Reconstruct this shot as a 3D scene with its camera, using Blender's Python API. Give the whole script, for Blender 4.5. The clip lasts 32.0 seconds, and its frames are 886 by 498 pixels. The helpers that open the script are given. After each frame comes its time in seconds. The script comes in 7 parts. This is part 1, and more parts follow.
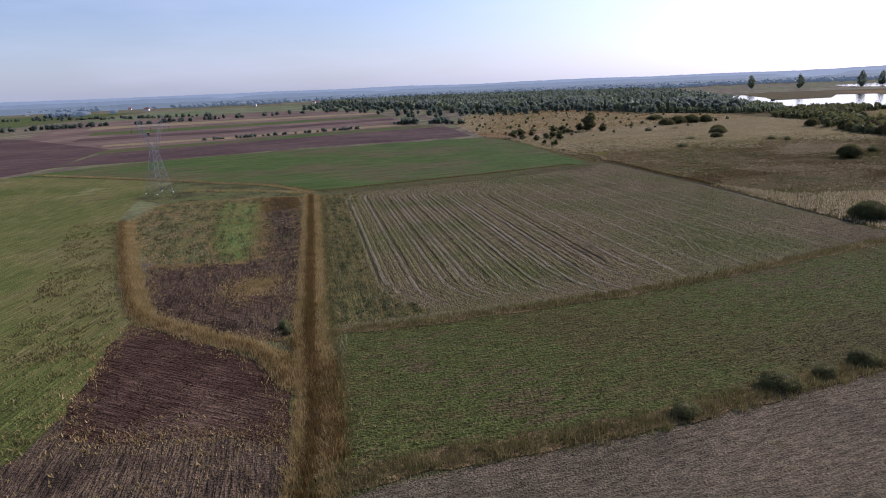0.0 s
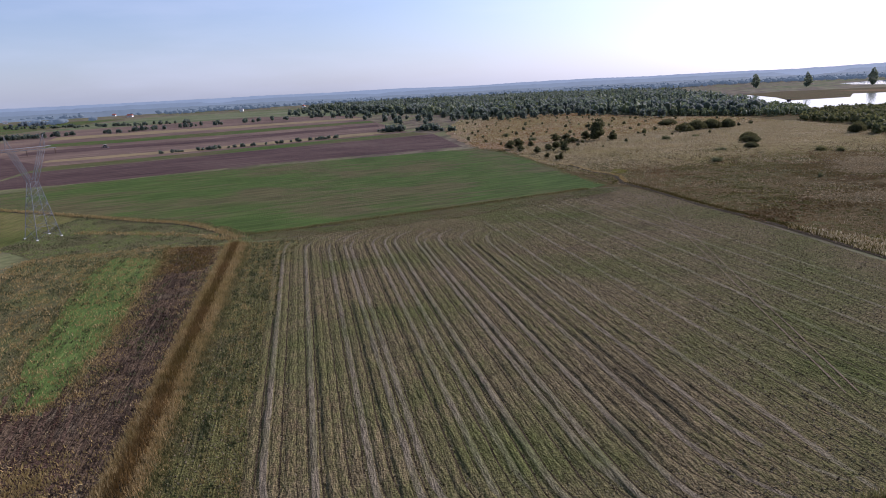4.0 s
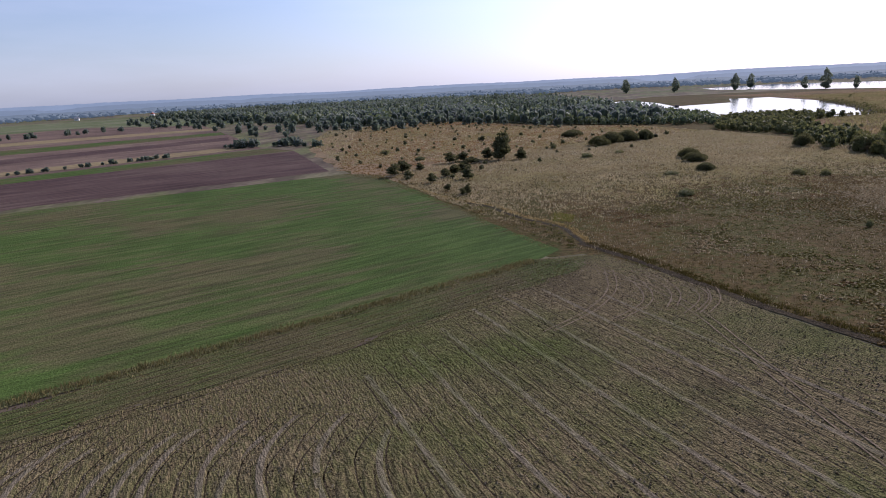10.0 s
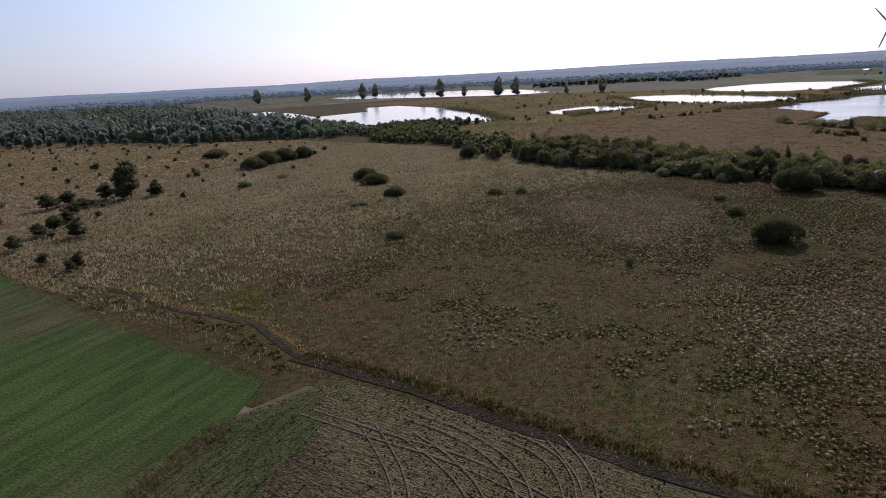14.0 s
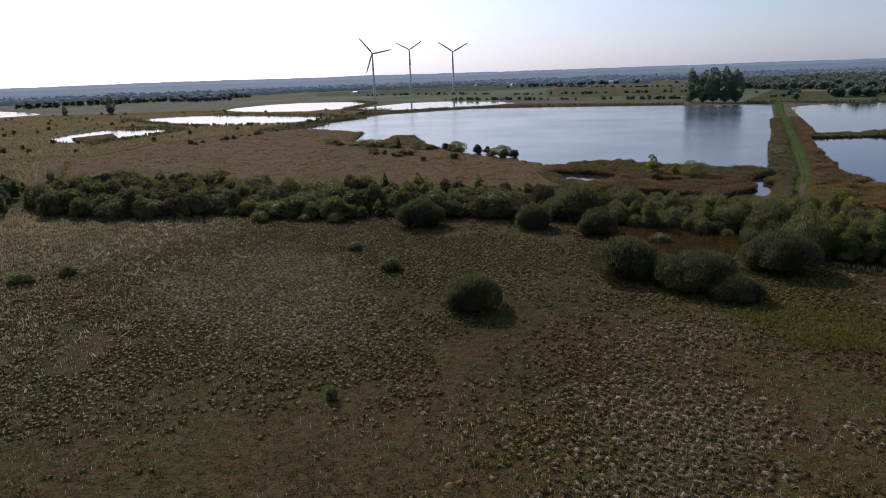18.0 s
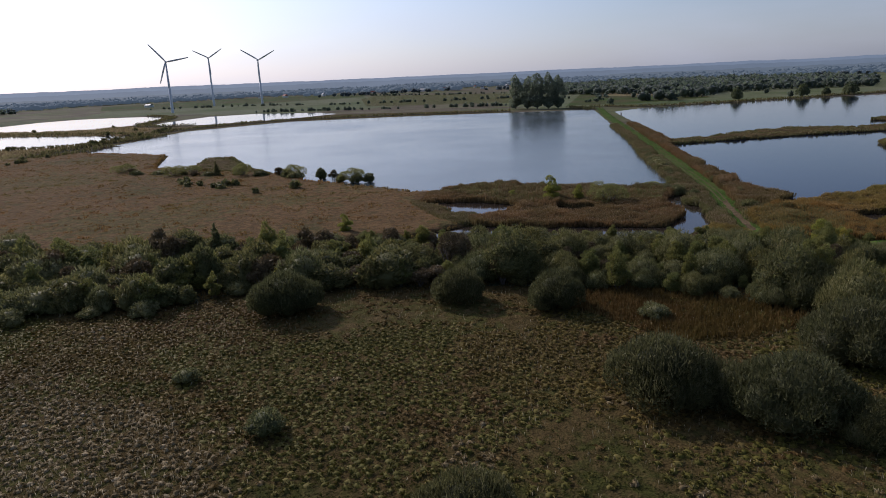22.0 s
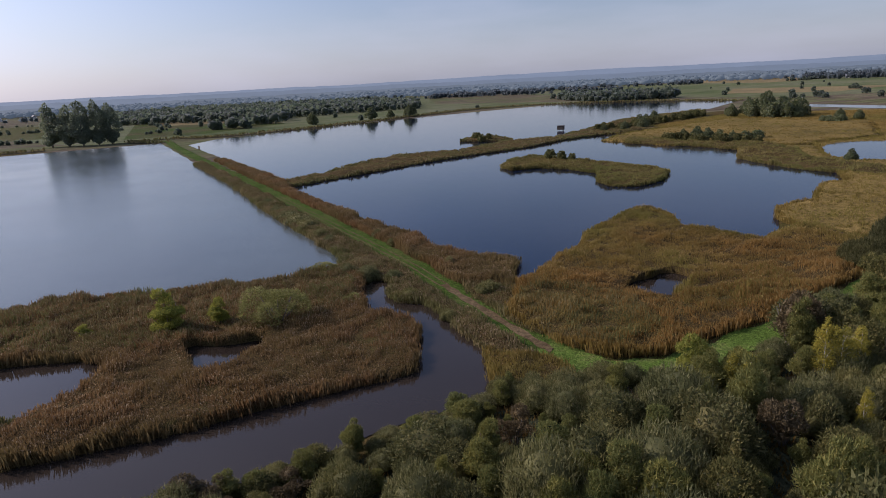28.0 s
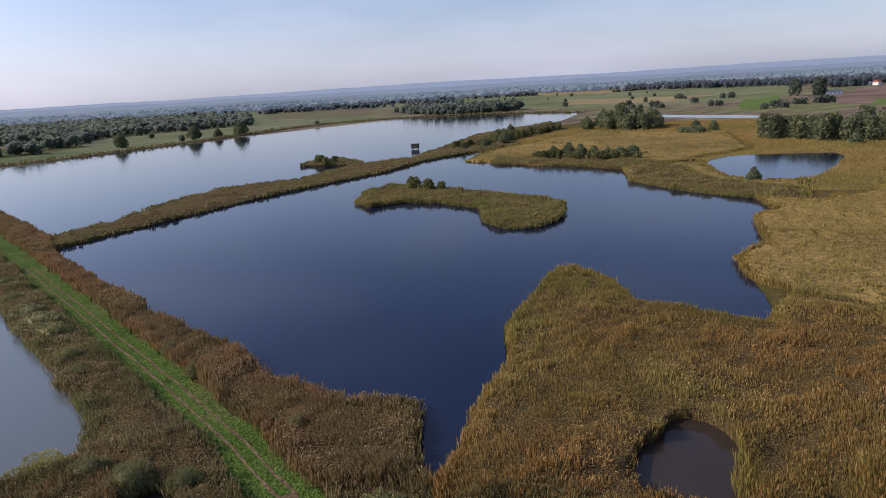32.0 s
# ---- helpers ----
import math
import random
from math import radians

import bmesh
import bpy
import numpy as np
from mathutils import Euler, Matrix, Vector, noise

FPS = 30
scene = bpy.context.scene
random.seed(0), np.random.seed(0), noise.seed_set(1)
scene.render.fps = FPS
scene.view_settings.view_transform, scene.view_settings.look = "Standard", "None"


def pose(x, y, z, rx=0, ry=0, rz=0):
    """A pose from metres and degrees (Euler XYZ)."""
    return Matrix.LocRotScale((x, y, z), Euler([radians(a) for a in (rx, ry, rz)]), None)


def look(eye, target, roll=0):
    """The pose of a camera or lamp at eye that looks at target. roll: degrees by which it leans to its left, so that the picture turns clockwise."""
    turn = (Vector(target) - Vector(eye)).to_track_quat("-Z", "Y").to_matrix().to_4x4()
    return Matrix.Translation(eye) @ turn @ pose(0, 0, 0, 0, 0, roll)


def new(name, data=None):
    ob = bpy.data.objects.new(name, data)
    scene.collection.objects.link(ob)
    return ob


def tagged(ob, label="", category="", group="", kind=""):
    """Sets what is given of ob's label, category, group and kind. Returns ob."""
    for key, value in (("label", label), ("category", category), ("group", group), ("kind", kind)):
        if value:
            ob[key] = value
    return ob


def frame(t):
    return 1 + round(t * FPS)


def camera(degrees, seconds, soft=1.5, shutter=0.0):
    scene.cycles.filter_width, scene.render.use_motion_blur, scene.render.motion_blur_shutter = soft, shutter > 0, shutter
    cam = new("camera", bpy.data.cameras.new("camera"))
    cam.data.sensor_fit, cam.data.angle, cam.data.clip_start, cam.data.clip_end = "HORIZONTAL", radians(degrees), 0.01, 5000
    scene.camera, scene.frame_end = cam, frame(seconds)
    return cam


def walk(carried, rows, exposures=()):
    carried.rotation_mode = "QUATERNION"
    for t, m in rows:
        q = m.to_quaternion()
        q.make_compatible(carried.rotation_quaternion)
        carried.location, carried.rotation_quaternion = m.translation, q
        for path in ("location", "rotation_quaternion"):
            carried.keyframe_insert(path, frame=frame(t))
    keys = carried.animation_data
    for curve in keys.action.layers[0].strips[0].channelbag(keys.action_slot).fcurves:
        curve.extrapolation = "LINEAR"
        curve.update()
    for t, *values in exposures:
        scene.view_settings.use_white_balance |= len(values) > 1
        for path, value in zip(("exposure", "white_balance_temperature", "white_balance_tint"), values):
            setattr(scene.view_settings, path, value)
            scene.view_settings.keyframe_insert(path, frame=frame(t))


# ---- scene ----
cam = camera(67.8, 32.0, 0.9)
PATH = [
    (0, (-3.433, 1.038, 37.043), (-3.376, 2.979, 36.563), -2.4),
    (0.5, (-2.224, 9.378, 37.021), (-2.167, 11.319, 36.541), -2.4),
    (1, (-1.075, 17.763, 37.037), (-1.014, 19.704, 36.558), -2.5),
    (1.5, (0.052, 26.145, 37.071), (0.114, 28.086, 36.592), -2.4),
    (2, (1.213, 34.463, 37.143), (1.275, 36.403, 36.664), -2.5),
    (2.5, (2.372, 42.666, 37.255), (2.436, 44.607, 36.776), -2.5),
    (3, (3.49, 50.83, 37.428), (3.555, 52.771, 36.951), -2.6),
    (3.5, (4.544, 58.946, 37.647), (4.608, 60.888, 37.172), -2.9),
    (4, (5.656, 67.139, 37.801), (5.722, 69.081, 37.326), -3.0),
    (4.5, (6.623, 75.434, 37.868), (6.694, 77.376, 37.393), -3.1),
    (6.5, (9.887, 109.95, 38.024), (9.964, 111.892, 37.552), -2.6),
    (7, (10.856, 118.612, 38.03), (10.933, 120.554, 37.558), -2.6),
    (7.5, (11.928, 127.273, 38.012), (12.004, 129.215, 37.54), -2.6),
    (8, (12.961, 135.952, 37.967), (13.044, 137.894, 37.494), -2.7),
    (8.5, (13.913, 144.562, 37.884), (14.04, 146.502, 37.412), -2.7),
    (9, (14.77, 152.996, 37.751), (14.945, 154.931, 37.278), -2.8),
    (9.5, (15.526, 161.293, 37.569), (15.795, 163.217, 37.093), -2.8),
    (10, (16.38, 169.568, 37.434), (16.813, 171.461, 36.956), -3.0),
    (10.5, (17.616, 177.789, 37.363), (18.254, 179.622, 36.879), -3.2),
    (11, (19.295, 185.959, 37.407), (20.14, 187.704, 36.917), -3.4),
    (11.5, (21.423, 193.949, 37.52), (22.372, 195.639, 37.026), -3.4),
    (12, (23.969, 201.861, 37.634), (24.996, 203.503, 37.137), -3.4),
    (12.5, (26.888, 209.606, 37.708), (27.995, 211.195, 37.208), -3.4),
    (13, (30.082, 217.121, 37.752), (31.29, 218.634, 37.249), -3.5),
    (13.5, (33.564, 224.064, 37.732), (34.851, 225.509, 37.228), -3.4),
    (15.5, (49.041, 249.456, 37.346), (50.604, 250.596, 36.839), -2.2),
    (16, (53.641, 255.316, 37.339), (55.353, 256.217, 36.832), -2.3),
    (16.5, (58.912, 260.657, 37.375), (60.752, 261.254, 36.865), -2.4),
    (17, (64.794, 265.557, 37.465), (66.695, 265.915, 36.955), -2.0),
    (17.5, (71.131, 269.859, 37.559), (73.047, 270.116, 37.049), -2.0),
    (18, (77.731, 273.657, 37.641), (79.655, 273.85, 37.131), -2.0),
    (18.5, (84.509, 276.988, 37.678), (86.434, 277.166, 37.168), -1.9),
    (19, (91.443, 279.805, 37.697), (93.371, 279.963, 37.188), -2.0),
    (19.5, (98.5, 282.166, 37.677), (100.431, 282.275, 37.168), -1.9),
    (20, (105.67, 284.166, 37.64), (107.604, 284.193, 37.131), -2.1),
    (20.5, (112.917, 285.85, 37.578), (114.848, 285.745, 37.068), -2.0),
    (21, (120.253, 287.255, 37.525), (122.168, 286.991, 37.015), -2.2),
    (21.5, (127.697, 288.23, 37.432), (129.605, 287.907, 36.923), -2.3),
    (22, (135.271, 288.728, 37.314), (137.174, 288.376, 36.808), -2.6),
    (22.5, (142.812, 288.867, 37.163), (144.708, 288.48, 36.657), -2.0),
    (23, (150.352, 288.635, 37.037), (152.243, 288.223, 36.533), -2.2),
    (23.5, (157.873, 288.062, 36.924), (159.758, 287.621, 36.422), -2.4),
    (24, (165.35, 287.116, 36.823), (167.176, 286.475, 36.32), -2.7),
    (24.5, (172.639, 285.886, 36.733), (174.346, 284.974, 36.227), -2.6),
    (25, (179.697, 284.211, 36.673), (181.315, 283.15, 36.167), -2.9),
    (25.5, (186.485, 281.75, 36.657), (188.069, 280.639, 36.151), -3.2),
    (27.5, (212.567, 267.72, 36.866), (214.063, 266.487, 36.372), -3.0),
    (28, (218.982, 263.688, 36.879), (220.301, 262.267, 36.386), -3.0),
    (28.5, (225.036, 259.162, 36.849), (226.19, 257.606, 36.354), -3.2),
    (29, (230.876, 254.105, 36.835), (231.902, 252.46, 36.341), -3.4),
    (29.5, (236.257, 248.693, 36.815), (237.19, 246.995, 36.322), -3.7),
    (30, (241.233, 242.99, 36.803), (242.135, 241.274, 36.312), -3.8),
    (30.5, (245.774, 237.122, 36.78), (246.657, 235.396, 36.29), -3.9),
    (31, (250.018, 230.943, 36.78), (250.892, 229.212, 36.292), -3.9),
    (31.5, (254.112, 224.509, 36.771), (254.986, 222.778, 36.283), -3.7),
    (32, (258.14, 217.87, 36.78), (259.089, 216.176, 36.299), -3.4),
]
walk(cam, [(t, look(eye, target, roll)) for t, eye, target, roll in PATH],
     exposures=[(0, 0.07, 5620, 26), (8, 0.07, 5640, 27), (11, -0.14, 5680, 26), (13, -0.43, 5720, 25), (19, -0.56, 5700, 19), (22, -0.6, 5780, 20), (23.5, -0.56, 5820, 21), (25, -0.36, 5900, 23), (28, -0.29, 5980, 25), (30, 0.06, 6000, 25), (32, 0.1, 6000, 25)])


# ---- world, sun ----
SUN_AZ, SUN_EL = 61.0, 32.0
world = bpy.data.worlds.new("world")
scene.world = world
world.use_nodes = True
wn, wl = world.node_tree.nodes, world.node_tree.links
wn.clear()
sky = wn.new("ShaderNodeTexSky")
sky.sky_type, sky.sun_disc = "NISHITA", False
sky.sun_elevation, sky.sun_rotation = radians(SUN_EL), radians(SUN_AZ)
sky.altitude, sky.air_density, sky.dust_density, sky.ozone_density = 50, 1.0, 1.2, 2.0
# thin streaks of high cloud all over the sky
wtc, wmap, wnoise, wramp = wn.new("ShaderNodeTexCoord"), wn.new("ShaderNodeMapping"), wn.new("ShaderNodeTexNoise"), wn.new("ShaderNodeValToRGB")
wmap.inputs["Scale"].default_value = (1.5, 2.2, 9.0)
wmap.inputs["Rotation"].default_value = (0.1, 0.06, 0.5)
wnoise.inputs["Scale"].default_value, wnoise.inputs["Detail"].default_value = 1.6, 6
wramp.color_ramp.elements[0].position, wramp.color_ramp.elements[1].position = 0.46, 0.78
wramp.color_ramp.elements[0].color, wramp.color_ramp.elements[1].color = (0, 0, 0, 1), (0.32, 0.32, 0.32, 1)
wmix, wbg, wout = wn.new("ShaderNodeMixRGB"), wn.new("ShaderNodeBackground"), wn.new("ShaderNodeOutputWorld")
wmix.inputs["Color2"].default_value = (7.0, 7.2, 7.6, 1)
wl.new(wtc.outputs["Generated"], wmap.inputs["Vector"])
wl.new(wmap.outputs["Vector"], wnoise.inputs["Vector"])
wl.new(wnoise.outputs["Fac"], wramp.inputs["Fac"])
wl.new(wramp.outputs["Color"], wmix.inputs["Fac"])
wl.new(sky.outputs["Color"], wmix.inputs["Color1"])
# milky autumn haze low in the sky, all round
wsep, whz, whaze = wn.new("ShaderNodeSeparateXYZ"), wn.new("ShaderNodeValToRGB"), wn.new("ShaderNodeMixRGB")
wl.new(wtc.outputs["Generated"], wsep.inputs["Vector"])
wl.new(wsep.outputs["Z"], whz.inputs["Fac"])
whz.color_ramp.elements[0].position, whz.color_ramp.elements[1].position = 0.0, 0.18
whz.color_ramp.elements[0].color, whz.color_ramp.elements[1].color = (0.40, 0.40, 0.40, 1), (0.0, 0.0, 0.0, 1)
whaze.inputs["Color2"].default_value = (5.4, 6.1, 7.3, 1)
wl.new(whz.outputs["Color"], whaze.inputs["Fac"])
wl.new(wmix.outputs["Color"], whaze.inputs["Color1"])
# the broad bright glow of hazy air round the sun
wdot, wmax, wpow, wglow = wn.new("ShaderNodeVectorMath"), wn.new("ShaderNodeMath"), wn.new("ShaderNodeMath"), wn.new("ShaderNodeMixRGB")
wdot.operation, wmax.operation, wpow.operation, wglow.blend_type = "DOT_PRODUCT", "MAXIMUM", "POWER", "ADD"
wdot.inputs[1].default_value = (math.sin(radians(SUN_AZ)) * math.cos(radians(SUN_EL)), math.cos(radians(SUN_AZ)) * math.cos(radians(SUN_EL)), math.sin(radians(SUN_EL)))
wmax.inputs[1].default_value, wpow.inputs[1].default_value = 0.0, 3.2
wglow.inputs["Color2"].default_value = (7.0, 7.4, 8.0, 1)
wl.new(wtc.outputs["Generated"], wdot.inputs[0])
wl.new(wdot.outputs["Value"], wmax.inputs[0])
wl.new(wmax.outputs[0], wpow.inputs[0])
wl.new(wpow.outputs[0], wglow.inputs["Fac"])
wl.new(whaze.outputs["Color"], wglow.inputs["Color1"])
wl.new(wglow.outputs["Color"], wbg.inputs["Color"])
wl.new(wbg.outputs["Background"], wout.inputs["Surface"])
wbg.inputs["Strength"].default_value = 0.115
sun = new("sun", bpy.data.lights.new("sun", "SUN"))
sun.data.energy, sun.data.angle, sun.data.color = 4.1, radians(0.6), (1.0, 0.895, 0.74)
sun_way = Vector((math.sin(radians(SUN_AZ)) * math.cos(radians(SUN_EL)), math.cos(radians(SUN_AZ)) * math.cos(radians(SUN_EL)), math.sin(radians(SUN_EL))))
sun.matrix_world = look(sun_way * 900, (0, 0, 0))


# ---- materials ----
def shader(name):
    m = bpy.data.materials.new(name)
    m.use_nodes = True
    return m, m.node_tree.nodes, m.node_tree.links, m.node_tree.nodes["Principled BSDF"]


def noise_node(nodes, links, vec, scale, detail=4, rough=0.55):
    n = nodes.new("ShaderNodeTexNoise")
    n.inputs["Scale"].default_value, n.inputs["Detail"].default_value, n.inputs["Roughness"].default_value = scale, detail, rough
    links.new(vec, n.inputs["Vector"])
    return n.outputs["Fac"]


def ramp_node(nodes, links, fac, stops):
    r = nodes.new("ShaderNodeValToRGB")
    while len(r.color_ramp.elements) < len(stops):
        r.color_ramp.elements.new(0.5)
    for e, (pos, c) in zip(r.color_ramp.elements, stops):
        e.position, e.color = pos, (*c, 1)
    links.new(fac, r.inputs["Fac"])
    return r.outputs["Color"]


def mix_node(nodes, links, fac, a, b, kind="MIX"):
    m = nodes.new("ShaderNodeMixRGB")
    m.blend_type = kind
    for sock, v in ((m.inputs["Fac"], fac), (m.inputs["Color1"], a), (m.inputs["Color2"], b)):
        if isinstance(v, (int, float)):
            sock.default_value = v
        elif isinstance(v, tuple):
            sock.default_value = (*v, 1)
        else:
            links.new(v, sock)
    return m.outputs["Color"]


def earth(name, stops, patch=0.03, grain=0.9, fine=5.0, bump=0.5, streak=None, spots=None, contrast=0.75, dusty=0.2):
    """Soil, stubble, grass: large patches, clumps and fine grain in world metres; streak = (angle, along, across) draws sowing lines; spots = (colour, scale, from, to)."""
    m, n, l, b = shader(name)
    pos = n.new("ShaderNodeNewGeometry").outputs["Position"]
    vec = pos
    if streak:
        mp = n.new("ShaderNodeMapping")
        mp.vector_type = "TEXTURE"
        mp.inputs["Rotation"].default_value = (0, 0, -radians(streak[0]))
        mp.inputs["Scale"].default_value = (1 / streak[2], 1 / streak[1], 1)
        l.new(pos, mp.inputs["Vector"])
        vec = mp.outputs["Vector"]
    big = noise_node(n, l, pos, patch, 5, 0.6)
    mid = noise_node(n, l, vec, grain, 4, 0.6)
    small = noise_node(n, l, pos, fine, 3, 0.6)
    m1 = n.new("ShaderNodeMath")
    m1.operation = "MULTIPLY_ADD"
    l.new(mid, m1.inputs[0])
    m1.inputs[1].default_value = 0.55
    l.new(big, m1.inputs[2])
    m2 = n.new("ShaderNodeMath")
    m2.operation = "SUBTRACT"
    l.new(m1.outputs[0], m2.inputs[0])
    m2.inputs[1].default_value = 0.275
    col = ramp_node(n, l, m2.outputs[0], stops)
    if spots:
        sp = noise_node(n, l, pos, spots[1], 6, 0.65)
        mask = ramp_node(n, l, sp, [(spots[2], (0, 0, 0)), (spots[3], (1, 1, 1))])
        col = mix_node(n, l, mask, col, spots[0])
    grainy = ramp_node(n, l, small, [(0.3, (1 - contrast, 1 - contrast, 1 - contrast)), (0.62, (1, 1, 1)), (0.8, (1.0, 1.0, 1.0))])
    col = mix_node(n, l, 1.0, col, grainy, "MULTIPLY")
    clump = noise_node(n, l, vec, grain * 2.2, 3, 0.6)
    col = mix_node(n, l, 0.8, col, ramp_node(n, l, clump, [(0.36, (0.5, 0.5, 0.5)), (0.6, (1, 1, 1))]), "MULTIPLY")
    l.new(col, b.inputs["Base Color"])
    b.inputs["Roughness"].default_value = 0.95
    b.inputs["Diffuse Roughness"].default_value = dusty
    b.inputs["Specular IOR Level"].default_value = 0.04
    bp = n.new("ShaderNodeBump")
    bp.inputs["Strength"].default_value, bp.inputs["Distance"].default_value = bump, 0.6
    hsum = n.new("ShaderNodeMath")
    hsum.operation = "MULTIPLY_ADD"
    l.new(clump, hsum.inputs[0])
    hsum.inputs[1].default_value = 1.4
    l.new(small, hsum.inputs[2])
    l.new(hsum.outputs[0], bp.inputs["Height"])
    l.new(bp.outputs["Normal"], b.inputs["Normal"])
    return m


def foliage(name, dark, light, odd=None, trans=0.25, vary=0.06, other=None, tint=0.0, haze_sheen=0.0):
    """Leaves and blades: each piece between two tones, with a share of odd ones, patches that lean to another tone,
    some light let through, and a sheen that stands in for haze.
    """
    m, n, l, b = shader(name)
    geo = n.new("ShaderNodeNewGeometry")
    info = n.new("ShaderNodeObjectInfo")
    stops = [(0.0, dark), (0.68, light)] + ([(0.95, odd)] if odd else [])
    col = ramp_node(n, l, geo.outputs["Random Per Island"], stops)
    big = noise_node(n, l, geo.outputs["Position"], vary, 4, 0.6)
    if other:
        col = mix_node(n, l, ramp_node(n, l, big, [(0.42, (0, 0, 0)), (0.62, (0.75, 0.75, 0.75))]), col, other)
    wide = noise_node(n, l, geo.outputs["Position"], vary * 3.1, 3)
    col = mix_node(n, l, 1.0, col, ramp_node(n, l, wide, [(0.3, (0.72, 0.74, 0.72)), (0.7, (1.0, 1.0, 1.0))]), "MULTIPLY")
    if tint:
        col = mix_node(n, l, tint, col, ramp_node(n, l, info.outputs["Random"], [(0.0, (0.55, 0.66, 0.60)), (0.5, (0.9, 0.9, 0.85)), (1.0, (1.0, 0.93, 0.62))]), "MULTIPLY")
    l.new(col, b.inputs["Base Color"])
    b.inputs["Roughness"].default_value = 0.65
    b.inputs["Specular IOR Level"].default_value = 0.08 if name.endswith(("blades", "clumps", "heads", "plumes")) else 0.2
    # Sheen tinted pale blue, added to lift far leaves as haze would.
    b.inputs["Sheen Weight"].default_value, b.inputs["Sheen Roughness"].default_value = haze_sheen, 0.5
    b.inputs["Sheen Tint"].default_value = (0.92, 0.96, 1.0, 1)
    if trans:
        tr, mx = n.new("ShaderNodeBsdfTranslucent"), n.new("ShaderNodeMixShader")
        l.new(col, tr.inputs["Color"])
        mx.inputs["Fac"].default_value = trans
        l.new(b.outputs["BSDF"], mx.inputs[1])
        l.new(tr.outputs["BSDF"], mx.inputs[2])
        l.new(mx.outputs["Shader"], n["Material Output"].inputs["Surface"])
    return m


def plain(name, c, rough=0.6, metal=0.0, vary=0.25, scale=1.5):
    m, n, l, b = shader(name)
    pos = n.new("ShaderNodeNewGeometry").outputs["Position"]
    f = noise_node(n, l, pos, scale, 5)
    lo = tuple(v * (1 - vary) for v in c)
    hi = tuple(min(1, v * (1 + vary)) for v in c)
    l.new(ramp_node(n, l, f, [(0.3, lo), (0.7, hi)]), b.inputs["Base Color"])
    b.inputs["Roughness"].default_value, b.inputs["Metallic"].default_value = rough, metal
    return m


def water_mat(name, deep, rough=0.05, ripple=0.12, scale=0.8):
    m, n, l, b = shader(name)
    pos = n.new("ShaderNodeNewGeometry").outputs["Position"]
    big = noise_node(n, l, pos, 0.012, 4)
    l.new(ramp_node(n, l, big, [(0.3, tuple(v * 0.75 for v in deep)), (0.7, tuple(v * 1.25 for v in deep))]), b.inputs["Base Color"])
    mp = n.new("ShaderNodeMapping")
    mp.inputs["Scale"].default_value, mp.inputs["Rotation"].default_value = (1.0, 2.6, 1.0), (0, 0, 0.6)
    l.new(pos, mp.inputs["Vector"])
    rip = noise_node(n, l, mp.outputs["Vector"], scale, 3)
    calm = noise_node(n, l, pos, 0.012, 2)
    l.new(ramp_node(n, l, calm, [(0.35, (rough * 0.75,) * 3), (0.7, (rough * 1.3,) * 3)]), b.inputs["Roughness"])
    b.inputs["IOR"].default_value = 1.31
    bp = n.new("ShaderNodeBump")
    bp.inputs["Strength"].default_value, bp.inputs["Distance"].default_value = ripple, 0.12
    l.new(rip, bp.inputs["Height"])
    l.new(bp.outputs["Normal"], b.inputs["Normal"])
    return m


M_FARLAND = earth("far_farmland", [(0.30, (0.110, 0.132, 0.055)), (0.44, (0.176, 0.176, 0.077)), (0.52, (0.154, 0.116, 0.083)), (0.60, (0.220, 0.193, 0.110)), (0.72, (0.132, 0.171, 0.061))], patch=0.0035, grain=0.02, fine=0.3, bump=0.2, streak=(20, 0.4, 1.6), contrast=0.4)
M_PASTURE = earth("pale_pasture", [(0.3, (0.111, 0.145, 0.054)), (0.5, (0.170, 0.187, 0.086)), (0.65, (0.214, 0.212, 0.126)), (0.75, (0.125, 0.174, 0.063))], patch=0.006, grain=0.05, fine=0.5, bump=0.2, streak=(30, 0.2, 1.6), contrast=0.35)
M_MEADOW = earth("rough_meadow", [(0.32, (0.077, 0.076, 0.019)), (0.42, (0.111, 0.081, 0.029)), (0.50, (0.137, 0.092, 0.035)), (0.58, (0.094, 0.090, 0.024)), (0.70, (0.158, 0.111, 0.046))], patch=0.024, grain=0.4, fine=3.5, bump=0.5, contrast=0.42)
M_MEADOW_RED = earth("rusty_meadow", [(0.32, (0.22, 0.16, 0.085)), (0.5, (0.33, 0.225, 0.125)), (0.68, (0.25, 0.215, 0.11))], patch=0.02, grain=0.25, fine=1.6, bump=0.8, contrast=0.5)
M_GRASS_W = earth("autumn_grass_field", [(0.3, (0.104, 0.119, 0.029)), (0.44, (0.151, 0.169, 0.042)), (0.54, (0.195, 0.183, 0.057)), (0.64, (0.249, 0.210, 0.084)), (0.75, (0.137, 0.169, 0.038))], patch=0.02, grain=0.5, fine=3.0, bump=0.7, streak=(4, 0.12, 1.6), spots=((0.348, 0.299, 0.147), 0.03, 0.6, 0.75), contrast=0.6)
M_GREEN = earth("green_winter_crop", [(0.3, (0.080, 0.125, 0.028)), (0.42, (0.091, 0.140, 0.031)), (0.50, (0.110, 0.132, 0.039)), (0.57, (0.138, 0.125, 0.054)), (0.66, (0.106, 0.132, 0.039)), (0.76, (0.086, 0.132, 0.029))], patch=0.012, grain=0.2, fine=2.5, bump=0.5, streak=(66, 0.12, 1.2), spots=((0.153, 0.123, 0.056), 0.012, 0.52, 0.66), contrast=0.5, dusty=0.35)
